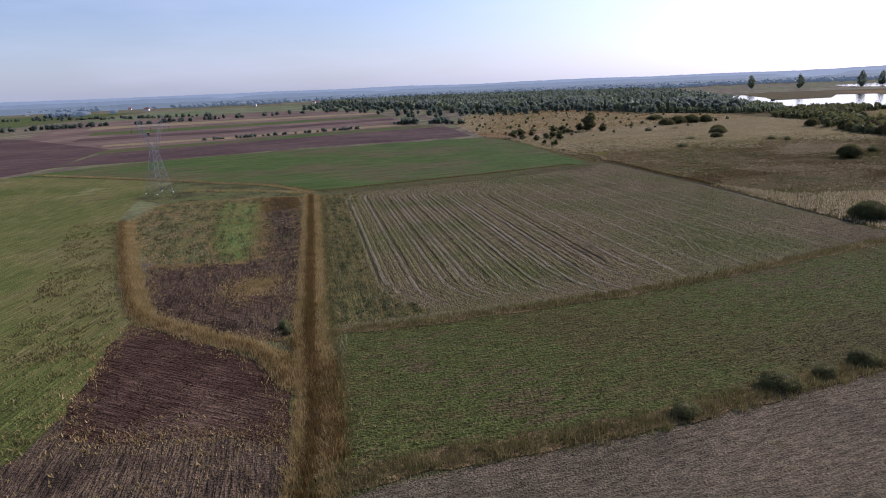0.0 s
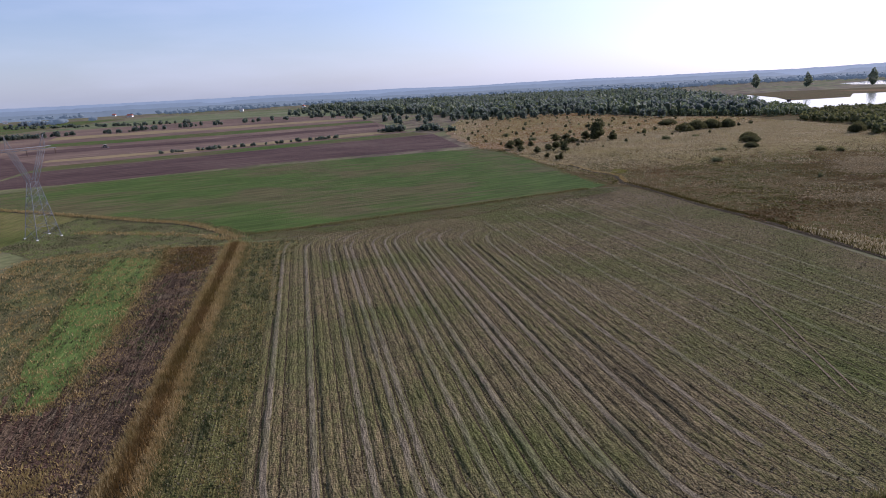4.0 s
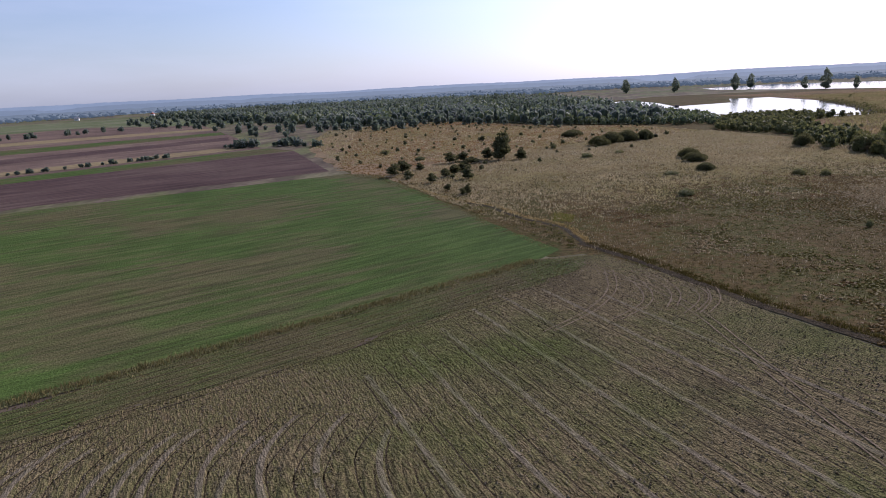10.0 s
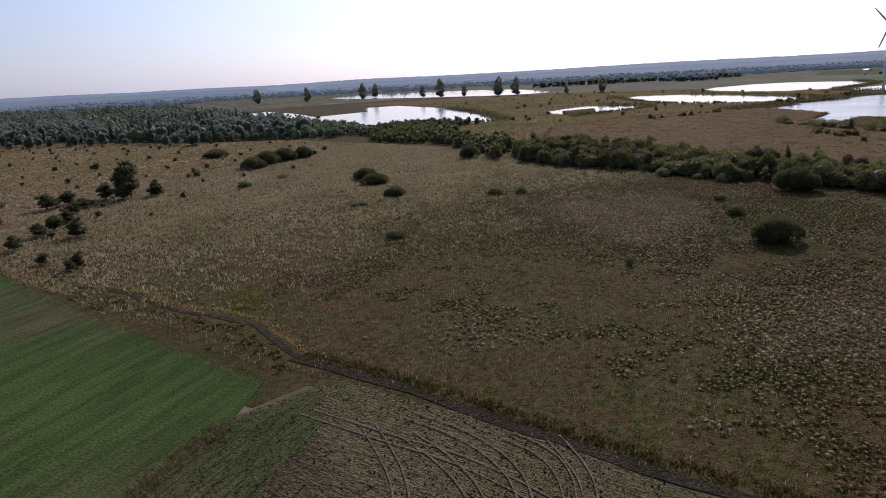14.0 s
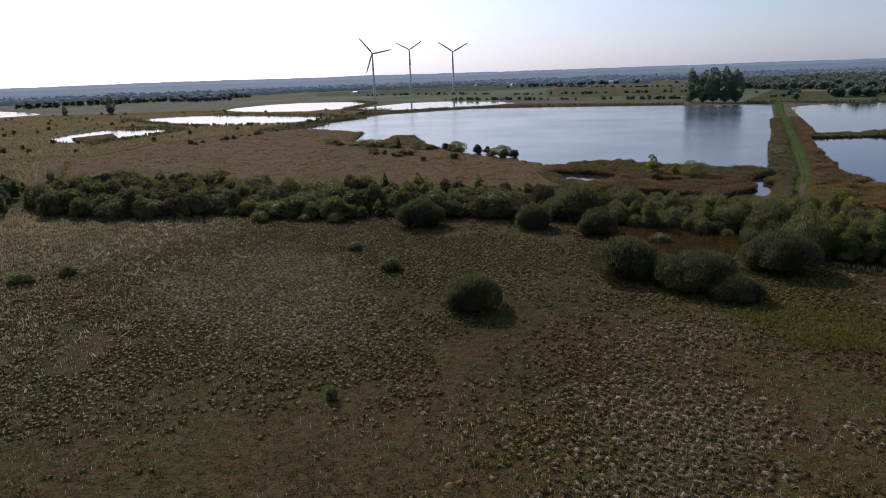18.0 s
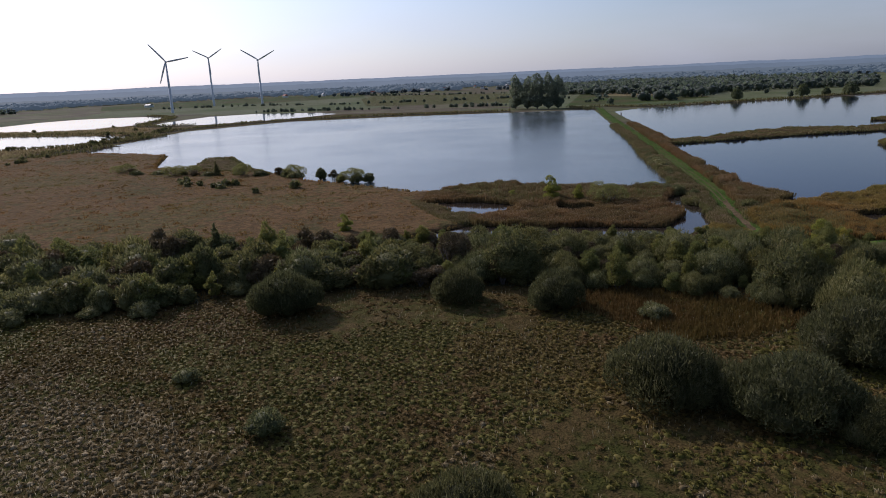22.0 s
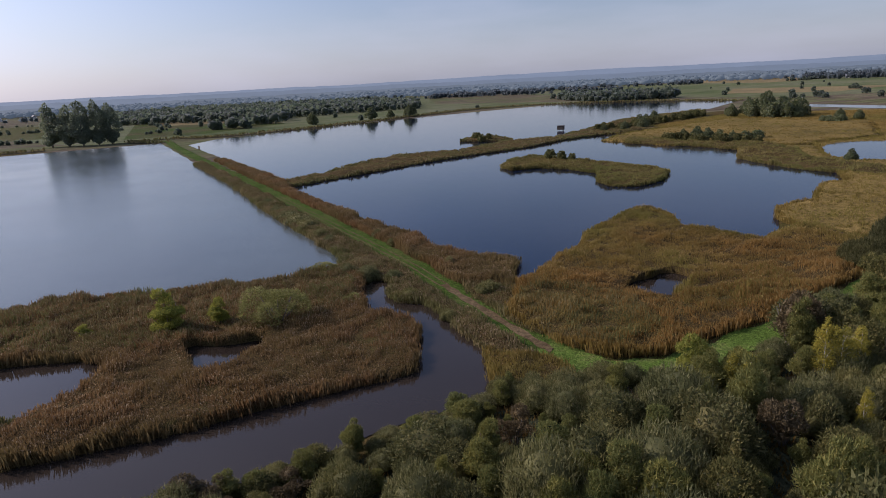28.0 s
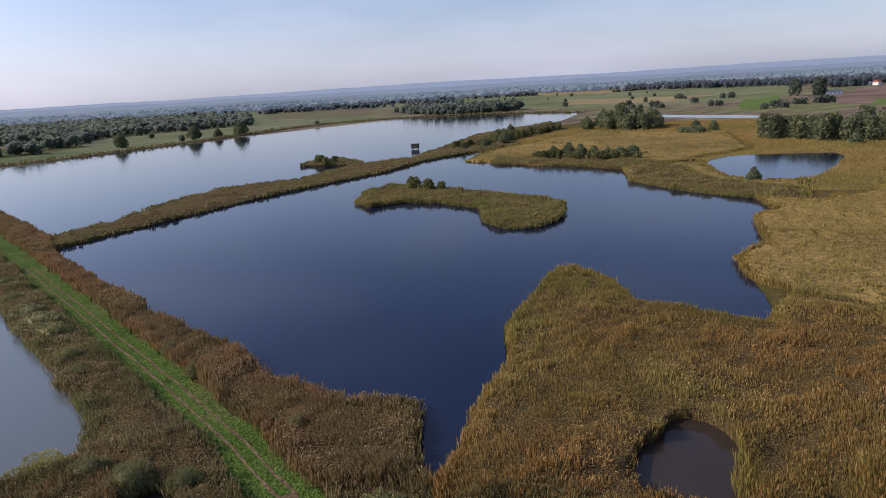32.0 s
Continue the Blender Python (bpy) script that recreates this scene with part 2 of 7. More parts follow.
M_GREEN_BRIGHT = earth("fresh_green_crop", [(0.3, (0.12, 0.15, 0.042)), (0.45, (0.115, 0.175, 0.04)), (0.65, (0.145, 0.20, 0.052))], patch=0.04, grain=0.5, fine=3, bump=0.4, streak=(-10, 0.2, 1.5), contrast=0.5)
M_LOWER = earth("patchy_green_field", [(0.3, (0.125, 0.105, 0.042)), (0.44, (0.148, 0.130, 0.045)), (0.54, (0.122, 0.148, 0.036)), (0.62, (0.165, 0.128, 0.058)), (0.76, (0.16, 0.140, 0.058))], patch=0.02, grain=0.7, fine=2.6, bump=1.0, streak=(73, 0.25, 1.2), contrast=0.72)
M_ROWS = earth("harrowed_stubble", [(0.3, (0.178, 0.137, 0.074)), (0.38, (0.24, 0.190, 0.096)), (0.47, (0.298, 0.232, 0.118)), (0.54, (0.22, 0.195, 0.080)), (0.62, (0.28, 0.215, 0.106)), (0.72, (0.182, 0.140, 0.080))], patch=0.026, grain=0.9, fine=4, bump=1.0, streak=(-9.4, 0.35, 1.5), spots=((0.172, 0.185, 0.056), 0.022, 0.46, 0.64), contrast=0.68)
M_CREST = earth("pale_straw_crest", [(0.3, (0.19, 0.155, 0.10)), (0.5, (0.30, 0.245, 0.16)), (0.7, (0.235, 0.205, 0.11))], patch=0.05, grain=1.2, fine=5, bump=0.8, streak=(-9.4, 0.25, 1.5), spots=((0.165, 0.185, 0.062), 0.022, 0.47, 0.68), contrast=0.5)
# Darker soil tone for furrow bottoms, thin edge strips and some clods.
M_FURROW = earth("dark_furrow_soil", [(0.3, (0.066, 0.050, 0.029)), (0.6, (0.108, 0.082, 0.047))], patch=0.1, grain=1.0, fine=5, bump=0.8)
M_WEEDY_ROWS = earth("weedy_dark_rows", [(0.3, (0.065, 0.056, 0.028)), (0.42, (0.145, 0.145, 0.046)), (0.52, (0.225, 0.208, 0.072)), (0.62, (0.115, 0.112, 0.040)), (0.74, (0.27, 0.22, 0.11))], patch=0.06, grain=0.9, fine=4, bump=0.9, streak=(-10, 0.06, 1.5))
M_STUBBLE = earth("grey_brown_stubble", [(0.3, (0.141, 0.111, 0.067)), (0.48, (0.211, 0.169, 0.104)), (0.6, (0.272, 0.207, 0.129)), (0.75, (0.171, 0.150, 0.067))], patch=0.04, grain=0.8, fine=4, bump=0.9, streak=(70, 0.3, 1.2), contrast=0.7)
M_PLOUGH = earth("dark_ploughed_soil", [(0.3, (0.078, 0.043, 0.028)), (0.5, (0.125, 0.072, 0.047)), (0.68, (0.22, 0.14, 0.092))], patch=0.05, grain=0.9, fine=3.5, bump=1.0, streak=(-62, 0.12, 1.5))
M_FALLOW = earth("brown_fallow_soil", [(0.3, (0.070, 0.050, 0.034)), (0.42, (0.13, 0.088, 0.056)), (0.52, (0.22, 0.152, 0.092)), (0.60, (0.105, 0.072, 0.047)), (0.72, (0.26, 0.20, 0.125))], patch=0.09, grain=0.8, fine=3.5, bump=1.0, streak=(-11, 0.14, 1.5))
M_PLOUGH_FAR = earth("violet_brown_ploughland", [(0.3, (0.085, 0.052, 0.045)), (0.5, (0.12, 0.076, 0.064)), (0.7, (0.16, 0.11, 0.085))], patch=0.012, grain=0.12, fine=1.5, bump=0.5, streak=(65, 0.12, 1.6), contrast=0.5)
M_BROWN_FAR = earth("pale_brown_field", [(0.3, (0.13, 0.088, 0.066)), (0.5, (0.195, 0.132, 0.10)), (0.7, (0.25, 0.18, 0.125))], patch=0.012, grain=0.1, fine=1.5, bump=0.4, streak=(65, 0.12, 1.6), contrast=0.4)
M_STRAW_FAR = earth("straw_tan_field", [(0.3, (0.22, 0.175, 0.09)), (0.5, (0.33, 0.25, 0.13)), (0.7, (0.26, 0.23, 0.10))], patch=0.012, grain=0.1, fine=1.5, bump=0.4, streak=(65, 0.12, 1.6), contrast=0.4)
M_REDSTUB = earth("red_brown_weeds", [(0.3, (0.085, 0.052, 0.038)), (0.5, (0.175, 0.108, 0.072)), (0.7, (0.27, 0.18, 0.115))], patch=0.08, grain=1.1, fine=4, bump=1.0, streak=(-78, 0.3, 1.4))
M_TAN = earth("dry_weeds", [(0.3, (0.145, 0.097, 0.040)), (0.5, (0.265, 0.185, 0.082)), (0.7, (0.37, 0.268, 0.13))], patch=0.1, grain=1.2, fine=4, bump=0.9)
M_ROUGH_W = earth("tangled_weed_ground", [(0.3, (0.125, 0.115, 0.05)), (0.46, (0.19, 0.17, 0.078)), (0.56, (0.15, 0.17, 0.056)), (0.66, (0.20, 0.155, 0.085)), (0.75, (0.16, 0.18, 0.06))], patch=0.05, grain=1.0, fine=4, bump=0.9, streak=(-10, 0.2, 1.3), contrast=0.5)
M_TRACK = earth("worn_track_soil", [(0.3, (0.13, 0.088, 0.046)), (0.6, (0.21, 0.148, 0.082))], patch=0.2, grain=0.8, fine=3, bump=0.3, contrast=0.3)
M_VERGE = earth("lush_verge_grass", [(0.3, (0.115, 0.19, 0.034)), (0.5, (0.175, 0.275, 0.05)), (0.7, (0.25, 0.28, 0.085))], patch=0.08, grain=1.0, fine=4, bump=0.8, contrast=0.5)
M_REEDMASS = earth("reed_mass_dark", [(0.3, (0.125, 0.085, 0.036)), (0.5, (0.215, 0.148, 0.06)), (0.7, (0.18, 0.15, 0.052))], patch=0.06, grain=1.4, fine=5, bump=1.0)
M_SEDGE = earth("golden_sedge", [(0.3, (0.165, 0.128, 0.042)), (0.5, (0.28, 0.198, 0.064)), (0.7, (0.35, 0.245, 0.085))], patch=0.02, grain=0.4, fine=3, bump=0.7, contrast=0.4)
M_HEADLAND = earth("trodden_headland", [(0.3, (0.115, 0.140, 0.040)), (0.46, (0.150, 0.160, 0.055)), (0.58, (0.185, 0.150, 0.074)), (0.72, (0.13, 0.155, 0.046))], patch=0.05, grain=0.8, fine=4, bump=0.9, streak=(66, 0.06, 1.6), contrast=0.5)
M_WHEEL = earth("pale_pressed_track", [(0.3, (0.205, 0.155, 0.098)), (0.6, (0.27, 0.205, 0.132))], patch=0.2, grain=1.5, fine=5, bump=0.4, contrast=0.4)
M_BEDRED = earth("red_brown_reedbed", [(0.3, (0.135, 0.113, 0.040)), (0.42, (0.195, 0.125, 0.054)), (0.52, (0.235, 0.136, 0.060)), (0.62, (0.16, 0.130, 0.046)), (0.72, (0.22, 0.136, 0.060))], patch=0.016, grain=0.3, fine=2.5, bump=0.7, contrast=0.45)
M_BANK = earth("muddy_bank", [(0.3, (0.06, 0.052, 0.034)), (0.7, (0.12, 0.10, 0.06))], patch=0.1, grain=1, fine=4, bump=0.8)
# One dark floor tone, so no pale ground shows between the crowns.
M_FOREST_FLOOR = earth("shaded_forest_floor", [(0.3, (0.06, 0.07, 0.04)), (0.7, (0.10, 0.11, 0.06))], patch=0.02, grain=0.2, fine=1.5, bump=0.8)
M_WATER = water_mat("pond_water", (0.005, 0.010, 0.028))
M_WATER_DARK = water_mat("still_dark_water", (0.030, 0.023, 0.018), rough=0.05, ripple=0.06)
# Paler grey-blue base puts the bright sky's glare into the water colour.
M_WATER_GLARE = water_mat("sky_glare_pond_water", (0.080, 0.098, 0.10), rough=0.17, ripple=0.3, scale=1.2)


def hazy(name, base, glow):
    """Far woods and hills; emission stands in for the bright air that outshines them."""
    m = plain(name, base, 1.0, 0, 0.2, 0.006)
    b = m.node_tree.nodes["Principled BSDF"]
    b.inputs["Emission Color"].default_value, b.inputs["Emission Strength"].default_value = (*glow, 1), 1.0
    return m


M_RIDGE = hazy("haze_glow_far_hills", (0.05, 0.062, 0.075), (0.165, 0.215, 0.27))
M_RIDGE_MID = hazy("haze_glow_wooded_rise", (0.05, 0.062, 0.07), (0.115, 0.155, 0.195))
M_WOODS_FAR = hazy("haze_glow_tree_belts", (0.07, 0.085, 0.085), (0.072, 0.098, 0.122))
M_RIDGE_NEAR = hazy("haze_glow_far_woods", (0.05, 0.062, 0.065), (0.075, 0.105, 0.13))

L_WILLOW = foliage("willow_leaves", (0.060, 0.064, 0.026), (0.148, 0.142, 0.058), (0.21, 0.195, 0.10), 0.5, tint=0.4)
L_SALLOW = foliage("grey_sallow_leaves", (0.112, 0.116, 0.045), (0.258, 0.244, 0.102), (0.35, 0.318, 0.155), 0.42, tint=0.5)
L_ALDER = foliage("dark_alder_leaves", (0.098, 0.102, 0.039), (0.22, 0.205, 0.078), (0.28, 0.24, 0.098), 0.42, tint=0.5)
L_LIGHT = foliage("light_willow_leaves", (0.155, 0.170, 0.052), (0.30, 0.295, 0.098), (0.38, 0.325, 0.10), 0.42, tint=0.5)
L_BIRCH = foliage("yellow_birch_leaves", (0.29, 0.26, 0.045), (0.50, 0.43, 0.08), (0.54, 0.41, 0.065), 0.4, tint=0.2)
L_YGREEN = foliage("yellow_green_willow_leaves", (0.22, 0.235, 0.045), (0.40, 0.40, 0.085), (0.47, 0.42, 0.09), 0.4, tint=0.15)
L_PALEWIL = foliage("pale_open_willow_leaves", (0.19, 0.19, 0.058), (0.34, 0.325, 0.105), (0.42, 0.375, 0.13), 0.4, tint=0.2)
L_RUSTY = foliage("rusty_bush_leaves", (0.104, 0.078, 0.044), (0.220, 0.159, 0.085), tint=0.5)
# Base lightened to stand for haze over the distant forest.
L_FOREST = foliage("mixed_forest_leaves", (0.095, 0.12, 0.085), (0.14, 0.166, 0.105), None, 0.65, 0.012, haze_sheen=0.6)
L_SHORE = foliage("shore_tree_leaves", (0.095, 0.118, 0.052), (0.18, 0.205, 0.088), (0.24, 0.23, 0.10), 0.4, 0.03, tint=0.4, haze_sheen=0.3)
L_YOUNG = foliage("young_wood_leaves", (0.10, 0.13, 0.052), (0.19, 0.21, 0.085), None, 0.35, 0.02, haze_sheen=0.35)
# Blue-grey base, high translucence and sheen put distance haze into the leaf colour.
L_HAZEWOOD = foliage("haze_tinted_wood_leaves", (0.115, 0.14, 0.152), (0.155, 0.185, 0.19), None, 0.75, 0.004, haze_sheen=0.9)
G_REED = foliage("brown_reed_blades", (0.200, 0.112, 0.047), (0.318, 0.184, 0.079), (0.385, 0.255, 0.125), 0.35, 0.04, (0.195, 0.160, 0.062))
G_HEAD = foliage("pale_reed_heads", (0.24, 0.158, 0.085), (0.40, 0.275, 0.16), (0.52, 0.39, 0.25), 0.4, 0.06)
G_HEADGOLD = foliage("golden_reed_heads", (0.27, 0.165, 0.058), (0.46, 0.30, 0.115), (0.54, 0.38, 0.17), 0.4, 0.06, (0.33, 0.27, 0.08))
G_REEDGOLD = foliage("golden_reed_blades", (0.245, 0.138, 0.040), (0.39, 0.225, 0.066), (0.46, 0.305, 0.12), 0.38, 0.022, (0.26, 0.245, 0.062))
G_REEDOLIVE = foliage("olive_reed_blades", (0.17, 0.135, 0.045), (0.31, 0.245, 0.085), (0.38, 0.31, 0.13), 0.35, 0.03, (0.20, 0.20, 0.06))
G_REEDGREEN = foliage("green_brown_reed_blades", (0.125, 0.112, 0.043), (0.294, 0.231, 0.100), (0.400, 0.312, 0.169), 0.3, 0.06, (0.181, 0.188, 0.062))
G_FLATS = foliage("rusty_flat_reed_blades", (0.180, 0.095, 0.036), (0.302, 0.160, 0.061), (0.369, 0.234, 0.099), 0.45, 0.013, (0.180, 0.149, 0.047))
# Straw tone, lightened further to make up for haze on far grass.
G_FARGRASS = foliage("far_meadow_blades", (0.26, 0.205, 0.105), (0.44, 0.35, 0.19), (0.56, 0.48, 0.31), 0.5, 0.02, (0.32, 0.275, 0.115))
G_SEDGE = foliage("golden_sedge_blades", (0.25, 0.165, 0.046), (0.37, 0.25, 0.072), (0.43, 0.32, 0.11), 0.38, 0.014, (0.235, 0.215, 0.052))
G_TUSSOCK = foliage("meadow_tussock_blades", (0.138, 0.089, 0.024), (0.202, 0.132, 0.039), (0.288, 0.202, 0.072), 0.2, 0.016, (0.168, 0.126, 0.029))
G_TURF = foliage("short_turf_blades", (0.068, 0.050, 0.015), (0.086, 0.065, 0.020), (0.122, 0.093, 0.034), 0.45, 0.016, (0.072, 0.062, 0.015))
G_TURFGREEN = foliage("short_green_turf_blades", (0.058, 0.059, 0.012), (0.072, 0.073, 0.016), (0.095, 0.083, 0.023), 0.45, 0.02)
G_MEADGREEN = foliage("green_sedge_blades", (0.115, 0.101, 0.020), (0.164, 0.140, 0.030), (0.230, 0.181, 0.052), 0.2, 0.03)
G_LIME = foliage("yellow_green_herb_leaves", (0.115, 0.118, 0.021), (0.209, 0.192, 0.039), (0.259, 0.205, 0.060), 0.45, 0.05)
G_DARKWEED = foliage("dark_weed_leaves", (0.045, 0.054, 0.02), (0.115, 0.125, 0.046), (0.24, 0.215, 0.10), 0.35, 0.06)
G_PALE = foliage("bleached_grass_blades", (0.085, 0.07, 0.034), (0.19, 0.155, 0.085), (0.32, 0.27, 0.18), 0.4, 0.05)
G_WEED = foliage("tall_weed_blades", (0.25, 0.168, 0.064), (0.48, 0.335, 0.142), (0.58, 0.45, 0.23), 0.45, 0.1, (0.33, 0.245, 0.09))
G_WEEDGREEN = foliage("green_weed_blades", (0.090, 0.090, 0.027), (0.205, 0.178, 0.064), (0.33, 0.262, 0.12), 0.3, 0.1, (0.22, 0.17, 0.072))
G_GRASS = foliage("verge_grass_blades", (0.14, 0.20, 0.04), (0.26, 0.34, 0.085), (0.36, 0.31, 0.13), 0.4, 0.1)
# Base lightened to stand for haze on the far poplars.
L_POPLAR = foliage("poplar_leaves", (0.17, 0.20, 0.13), (0.28, 0.31, 0.20), None, 0.55, 0.05, tint=0.3, haze_sheen=0.6)
G_RUST = foliage("rust_sedge_blades", (0.133, 0.079, 0.025), (0.185, 0.110, 0.038), (0.235, 0.154, 0.059), 0.25, 0.05, (0.148, 0.104, 0.028))
G_MARSH = foliage("marsh_reed_clumps", (0.22, 0.165, 0.082), (0.33, 0.25, 0.125), (0.40, 0.32, 0.18), 0.5, 0.008, (0.25, 0.225, 0.10))
G_PLUME = foliage("bleached_plumes", (0.28, 0.225, 0.13), (0.42, 0.345, 0.215), (0.56, 0.48, 0.33), 0.5, 0.03)
G_SEED = foliage("pale_seed_heads", (0.22, 0.155, 0.068), (0.34, 0.25, 0.125), (0.50, 0.385, 0.22), 0.3, 0.03)
M_CAUSEWAY = earth("worn_causeway_grass", [(0.3, (0.075, 0.126, 0.022)), (0.5, (0.110, 0.180, 0.032)), (0.7, (0.165, 0.180, 0.055))], patch=0.08, grain=1.0, fine=4, bump=0.8, contrast=0.5)
B_BARK = plain("grey_bark", (0.12, 0.10, 0.08), 0.9, 0, 0.4, 4)
B_BIRCH = plain("white_birch_bark", (0.5, 0.48, 0.44), 0.8, 0, 0.4, 6)
X_STEEL = plain("galvanised_steel", (0.15, 0.155, 0.165), 0.6, 0.3, 0.15, 3)
X_GLASSY = plain("brown_insulator", (0.12, 0.07, 0.05), 0.25, 0, 0.2, 5)
X_WHITE = plain("turbine_white_paint", (0.62, 0.63, 0.64), 0.45, 0, 0.05, 1)
X_WALL = plain("white_render_wall", (0.70, 0.68, 0.63), 0.85, 0, 0.1, 0.5)
X_ROOF_RED = plain("red_tile_roof", (0.32, 0.10, 0.06), 0.8, 0, 0.25, 1.5)
X_ROOF_GREY = plain("grey_sheet_roof", (0.22, 0.22, 0.23), 0.6, 0, 0.2, 1.5)
X_WINDOW = plain("dark_window_glass", (0.03, 0.035, 0.04), 0.12, 0, 0.2, 1)
X_WOOD = plain("weathered_wood", (0.16, 0.12, 0.085), 0.9, 0, 0.35, 4)
X_TRACTOR = plain("pale_tractor_paint", (0.65, 0.62, 0.5), 0.5, 0, 0.1, 2)
X_TYRE = plain("black_tyre_rubber", (0.02, 0.02, 0.02), 0.85, 0, 0.2, 5)

X_TWIG = plain("bare_grey_twigs", (0.095, 0.08, 0.068), 0.9, 0, 0.3, 4)

X_DARKWOOD = plain("dark_tarred_wood", (0.055, 0.042, 0.034), 0.9, 0, 0.3, 4)


# ---- builders ----
rng = np.random.default_rng(7)


def mesh_of(name, verts, tris, mat, smooth=False):
    """A mesh out of arrays of vertices and triangles (or quads)."""
    verts, tris = np.asarray(verts, np.float32), np.asarray(tris, np.int32)
    k = tris.shape[1]
    me = bpy.data.meshes.new(name)
    me.vertices.add(len(verts))
    me.vertices.foreach_set("co", verts.ravel())
    me.loops.add(tris.size)
    me.loops.foreach_set("vertex_index", tris.ravel())
    me.polygons.add(len(tris))
    me.polygons.foreach_set("loop_start", np.arange(0, tris.size, k, dtype=np.int32))
    if smooth:
        me.polygons.foreach_set("use_smooth", np.ones(len(tris), bool))
    me.update(calc_edges=True)
    me.materials.append(mat)
    return me


def under(name, me, parent, label=""):
    """A mesh as one part of a thing."""
    ob = new(name, me)
    ob.parent = parent
    return tagged(ob, label)


def part(name, bm, mat, parent, label=""):
    me = bpy.data.meshes.new(name)
    bm.to_mesh(me)
    bm.free()
    me.materials.append(mat)
    return under(name, me, parent, label)


def soften(pts, rounds=2, closed=True):
    """Corner cutting, so that shores and field edges run smoothly."""
    p = np.array(pts, float)
    for _ in range(rounds):
        q = np.roll(p, -1, 0) if closed else p[1:]
        a = p if closed else p[:-1]
        cut = np.empty((2 * len(a), 2))
        cut[0::2], cut[1::2] = 0.75 * a + 0.25 * q, 0.25 * a + 0.75 * q
        p = cut if closed else np.vstack([p[:1], cut, p[-1:]])
    return p


def ragged(pts, step=4.0, wobble=0.5, closed=True):
    """Splits long edges and shifts the points a little, for worn natural edges."""
    out = []
    p = np.array(pts, float)
    last = len(p) if closed else len(p) - 1
    for i in range(last):
        a, b = p[i], p[(i + 1) % len(p)]
        k = max(1, int(np.hypot(*(b - a)) / step))
        for j in range(k):
            q = a + (b - a) * j / k
            w = noise.noise_vector(Vector((q[0] * 0.11, q[1] * 0.11, 3.1)))
            v = noise.noise_vector(Vector((q[0] * 0.5, q[1] * 0.5, 7.7)))
            out.append((q[0] + wobble * (w.x + 0.5 * v.x), q[1] + wobble * (w.y + 0.5 * v.y)))
    if not closed:
        out.append(tuple(p[-1]))
    return np.array(out)


def inside(pts, poly):
    """Which of the points lie in the polygon."""
    x, y = pts[:, 0], pts[:, 1]
    c = np.zeros(len(pts), bool)
    px, py = poly[:, 0], poly[:, 1]
    qx, qy = np.roll(px, -1), np.roll(py, -1)
    for ax, ay, bx, by in zip(px, py, qx, qy):
        if ay == by:
            continue
        hit = ((ay > y) != (by > y)) & (x < (bx - ax) * (y - ay) / (by - ay) + ax)
        c ^= hit
    return c


def scatter(poly, per, avoid=()):
    """Random points in a polygon, so many a square metre, outside others."""
    poly = np.asarray(poly)
    lo, hi = poly.min(0), poly.max(0)
    n = int(per * np.prod(hi - lo))
    p = rng.uniform(lo, hi, (n, 2))
    p = p[inside(p, poly)]
    for a in avoid:
        p = p[~inside(p, np.asarray(a))]
    return p


def sheet(name, pts, z, mat, label, category, rounds=1, step=4.0, wobble=0.4):
    """A flat piece of land or water."""
    p = ragged(soften(pts, rounds) if rounds else pts, step, wobble)
    loop = [Vector((x, y, z)) for x, y in p]
    tri = bpy_tess([loop])
    me = mesh_of(name, [tuple(v) for v in loop], tri, mat)
    if me.polygons[0].normal.z < 0:
        me.flip_normals()
    ob = new(name, me)
    return tagged(ob, label, category, kind="structure"), p


import collections
from mathutils.geometry import delaunay_2d_cdt as cdt
from mathutils.geometry import tessellate_polygon as bpy_tess


def ribbon(name, line, width, z, mat, label, category, wobble=0.3, rounds=2):
    p = ragged(soften(line, rounds, False), 3.0, wobble, False)
    d = np.gradient(p, axis=0)
    d /= np.linalg.norm(d, axis=1)[:, None]
    nrm = np.stack([-d[:, 1], d[:, 0]], 1)
    w = width * 0.5 * (1 + 0.25 * np.sin(np.arange(len(p)) * 1.7))[:, None]
    a, b = p + nrm * w, p - nrm * w
    v = np.vstack([np.c_[a, np.full(len(a), z)], np.c_[b, np.full(len(b), z)]])
    i = np.arange(len(p) - 1)
    q = np.c_[i + len(p), i + len(p) + 1, i + 1, i]
    ob = new(name, mesh_of(name, v, q, mat))
    return tagged(ob, label, category, kind="structure"), p


def along(line, width, per):
    """Random points in a band along a line, so many a metre."""
    p = soften(line, 2, False)
    seg = np.diff(p, axis=0)
    ln = np.hypot(seg[:, 0], seg[:, 1])
    n = int(ln.sum() * per)
    k = rng.choice(len(seg), n, p=ln / ln.sum())
    q = p[k] + seg[k] * rng.random((n, 1))
    nr = np.stack([-seg[k][:, 1], seg[k][:, 0]], 1) / ln[k][:, None]
    return q + nr * rng.normal(0, width * 0.28, (n, 1)).clip(-width / 2, width / 2)


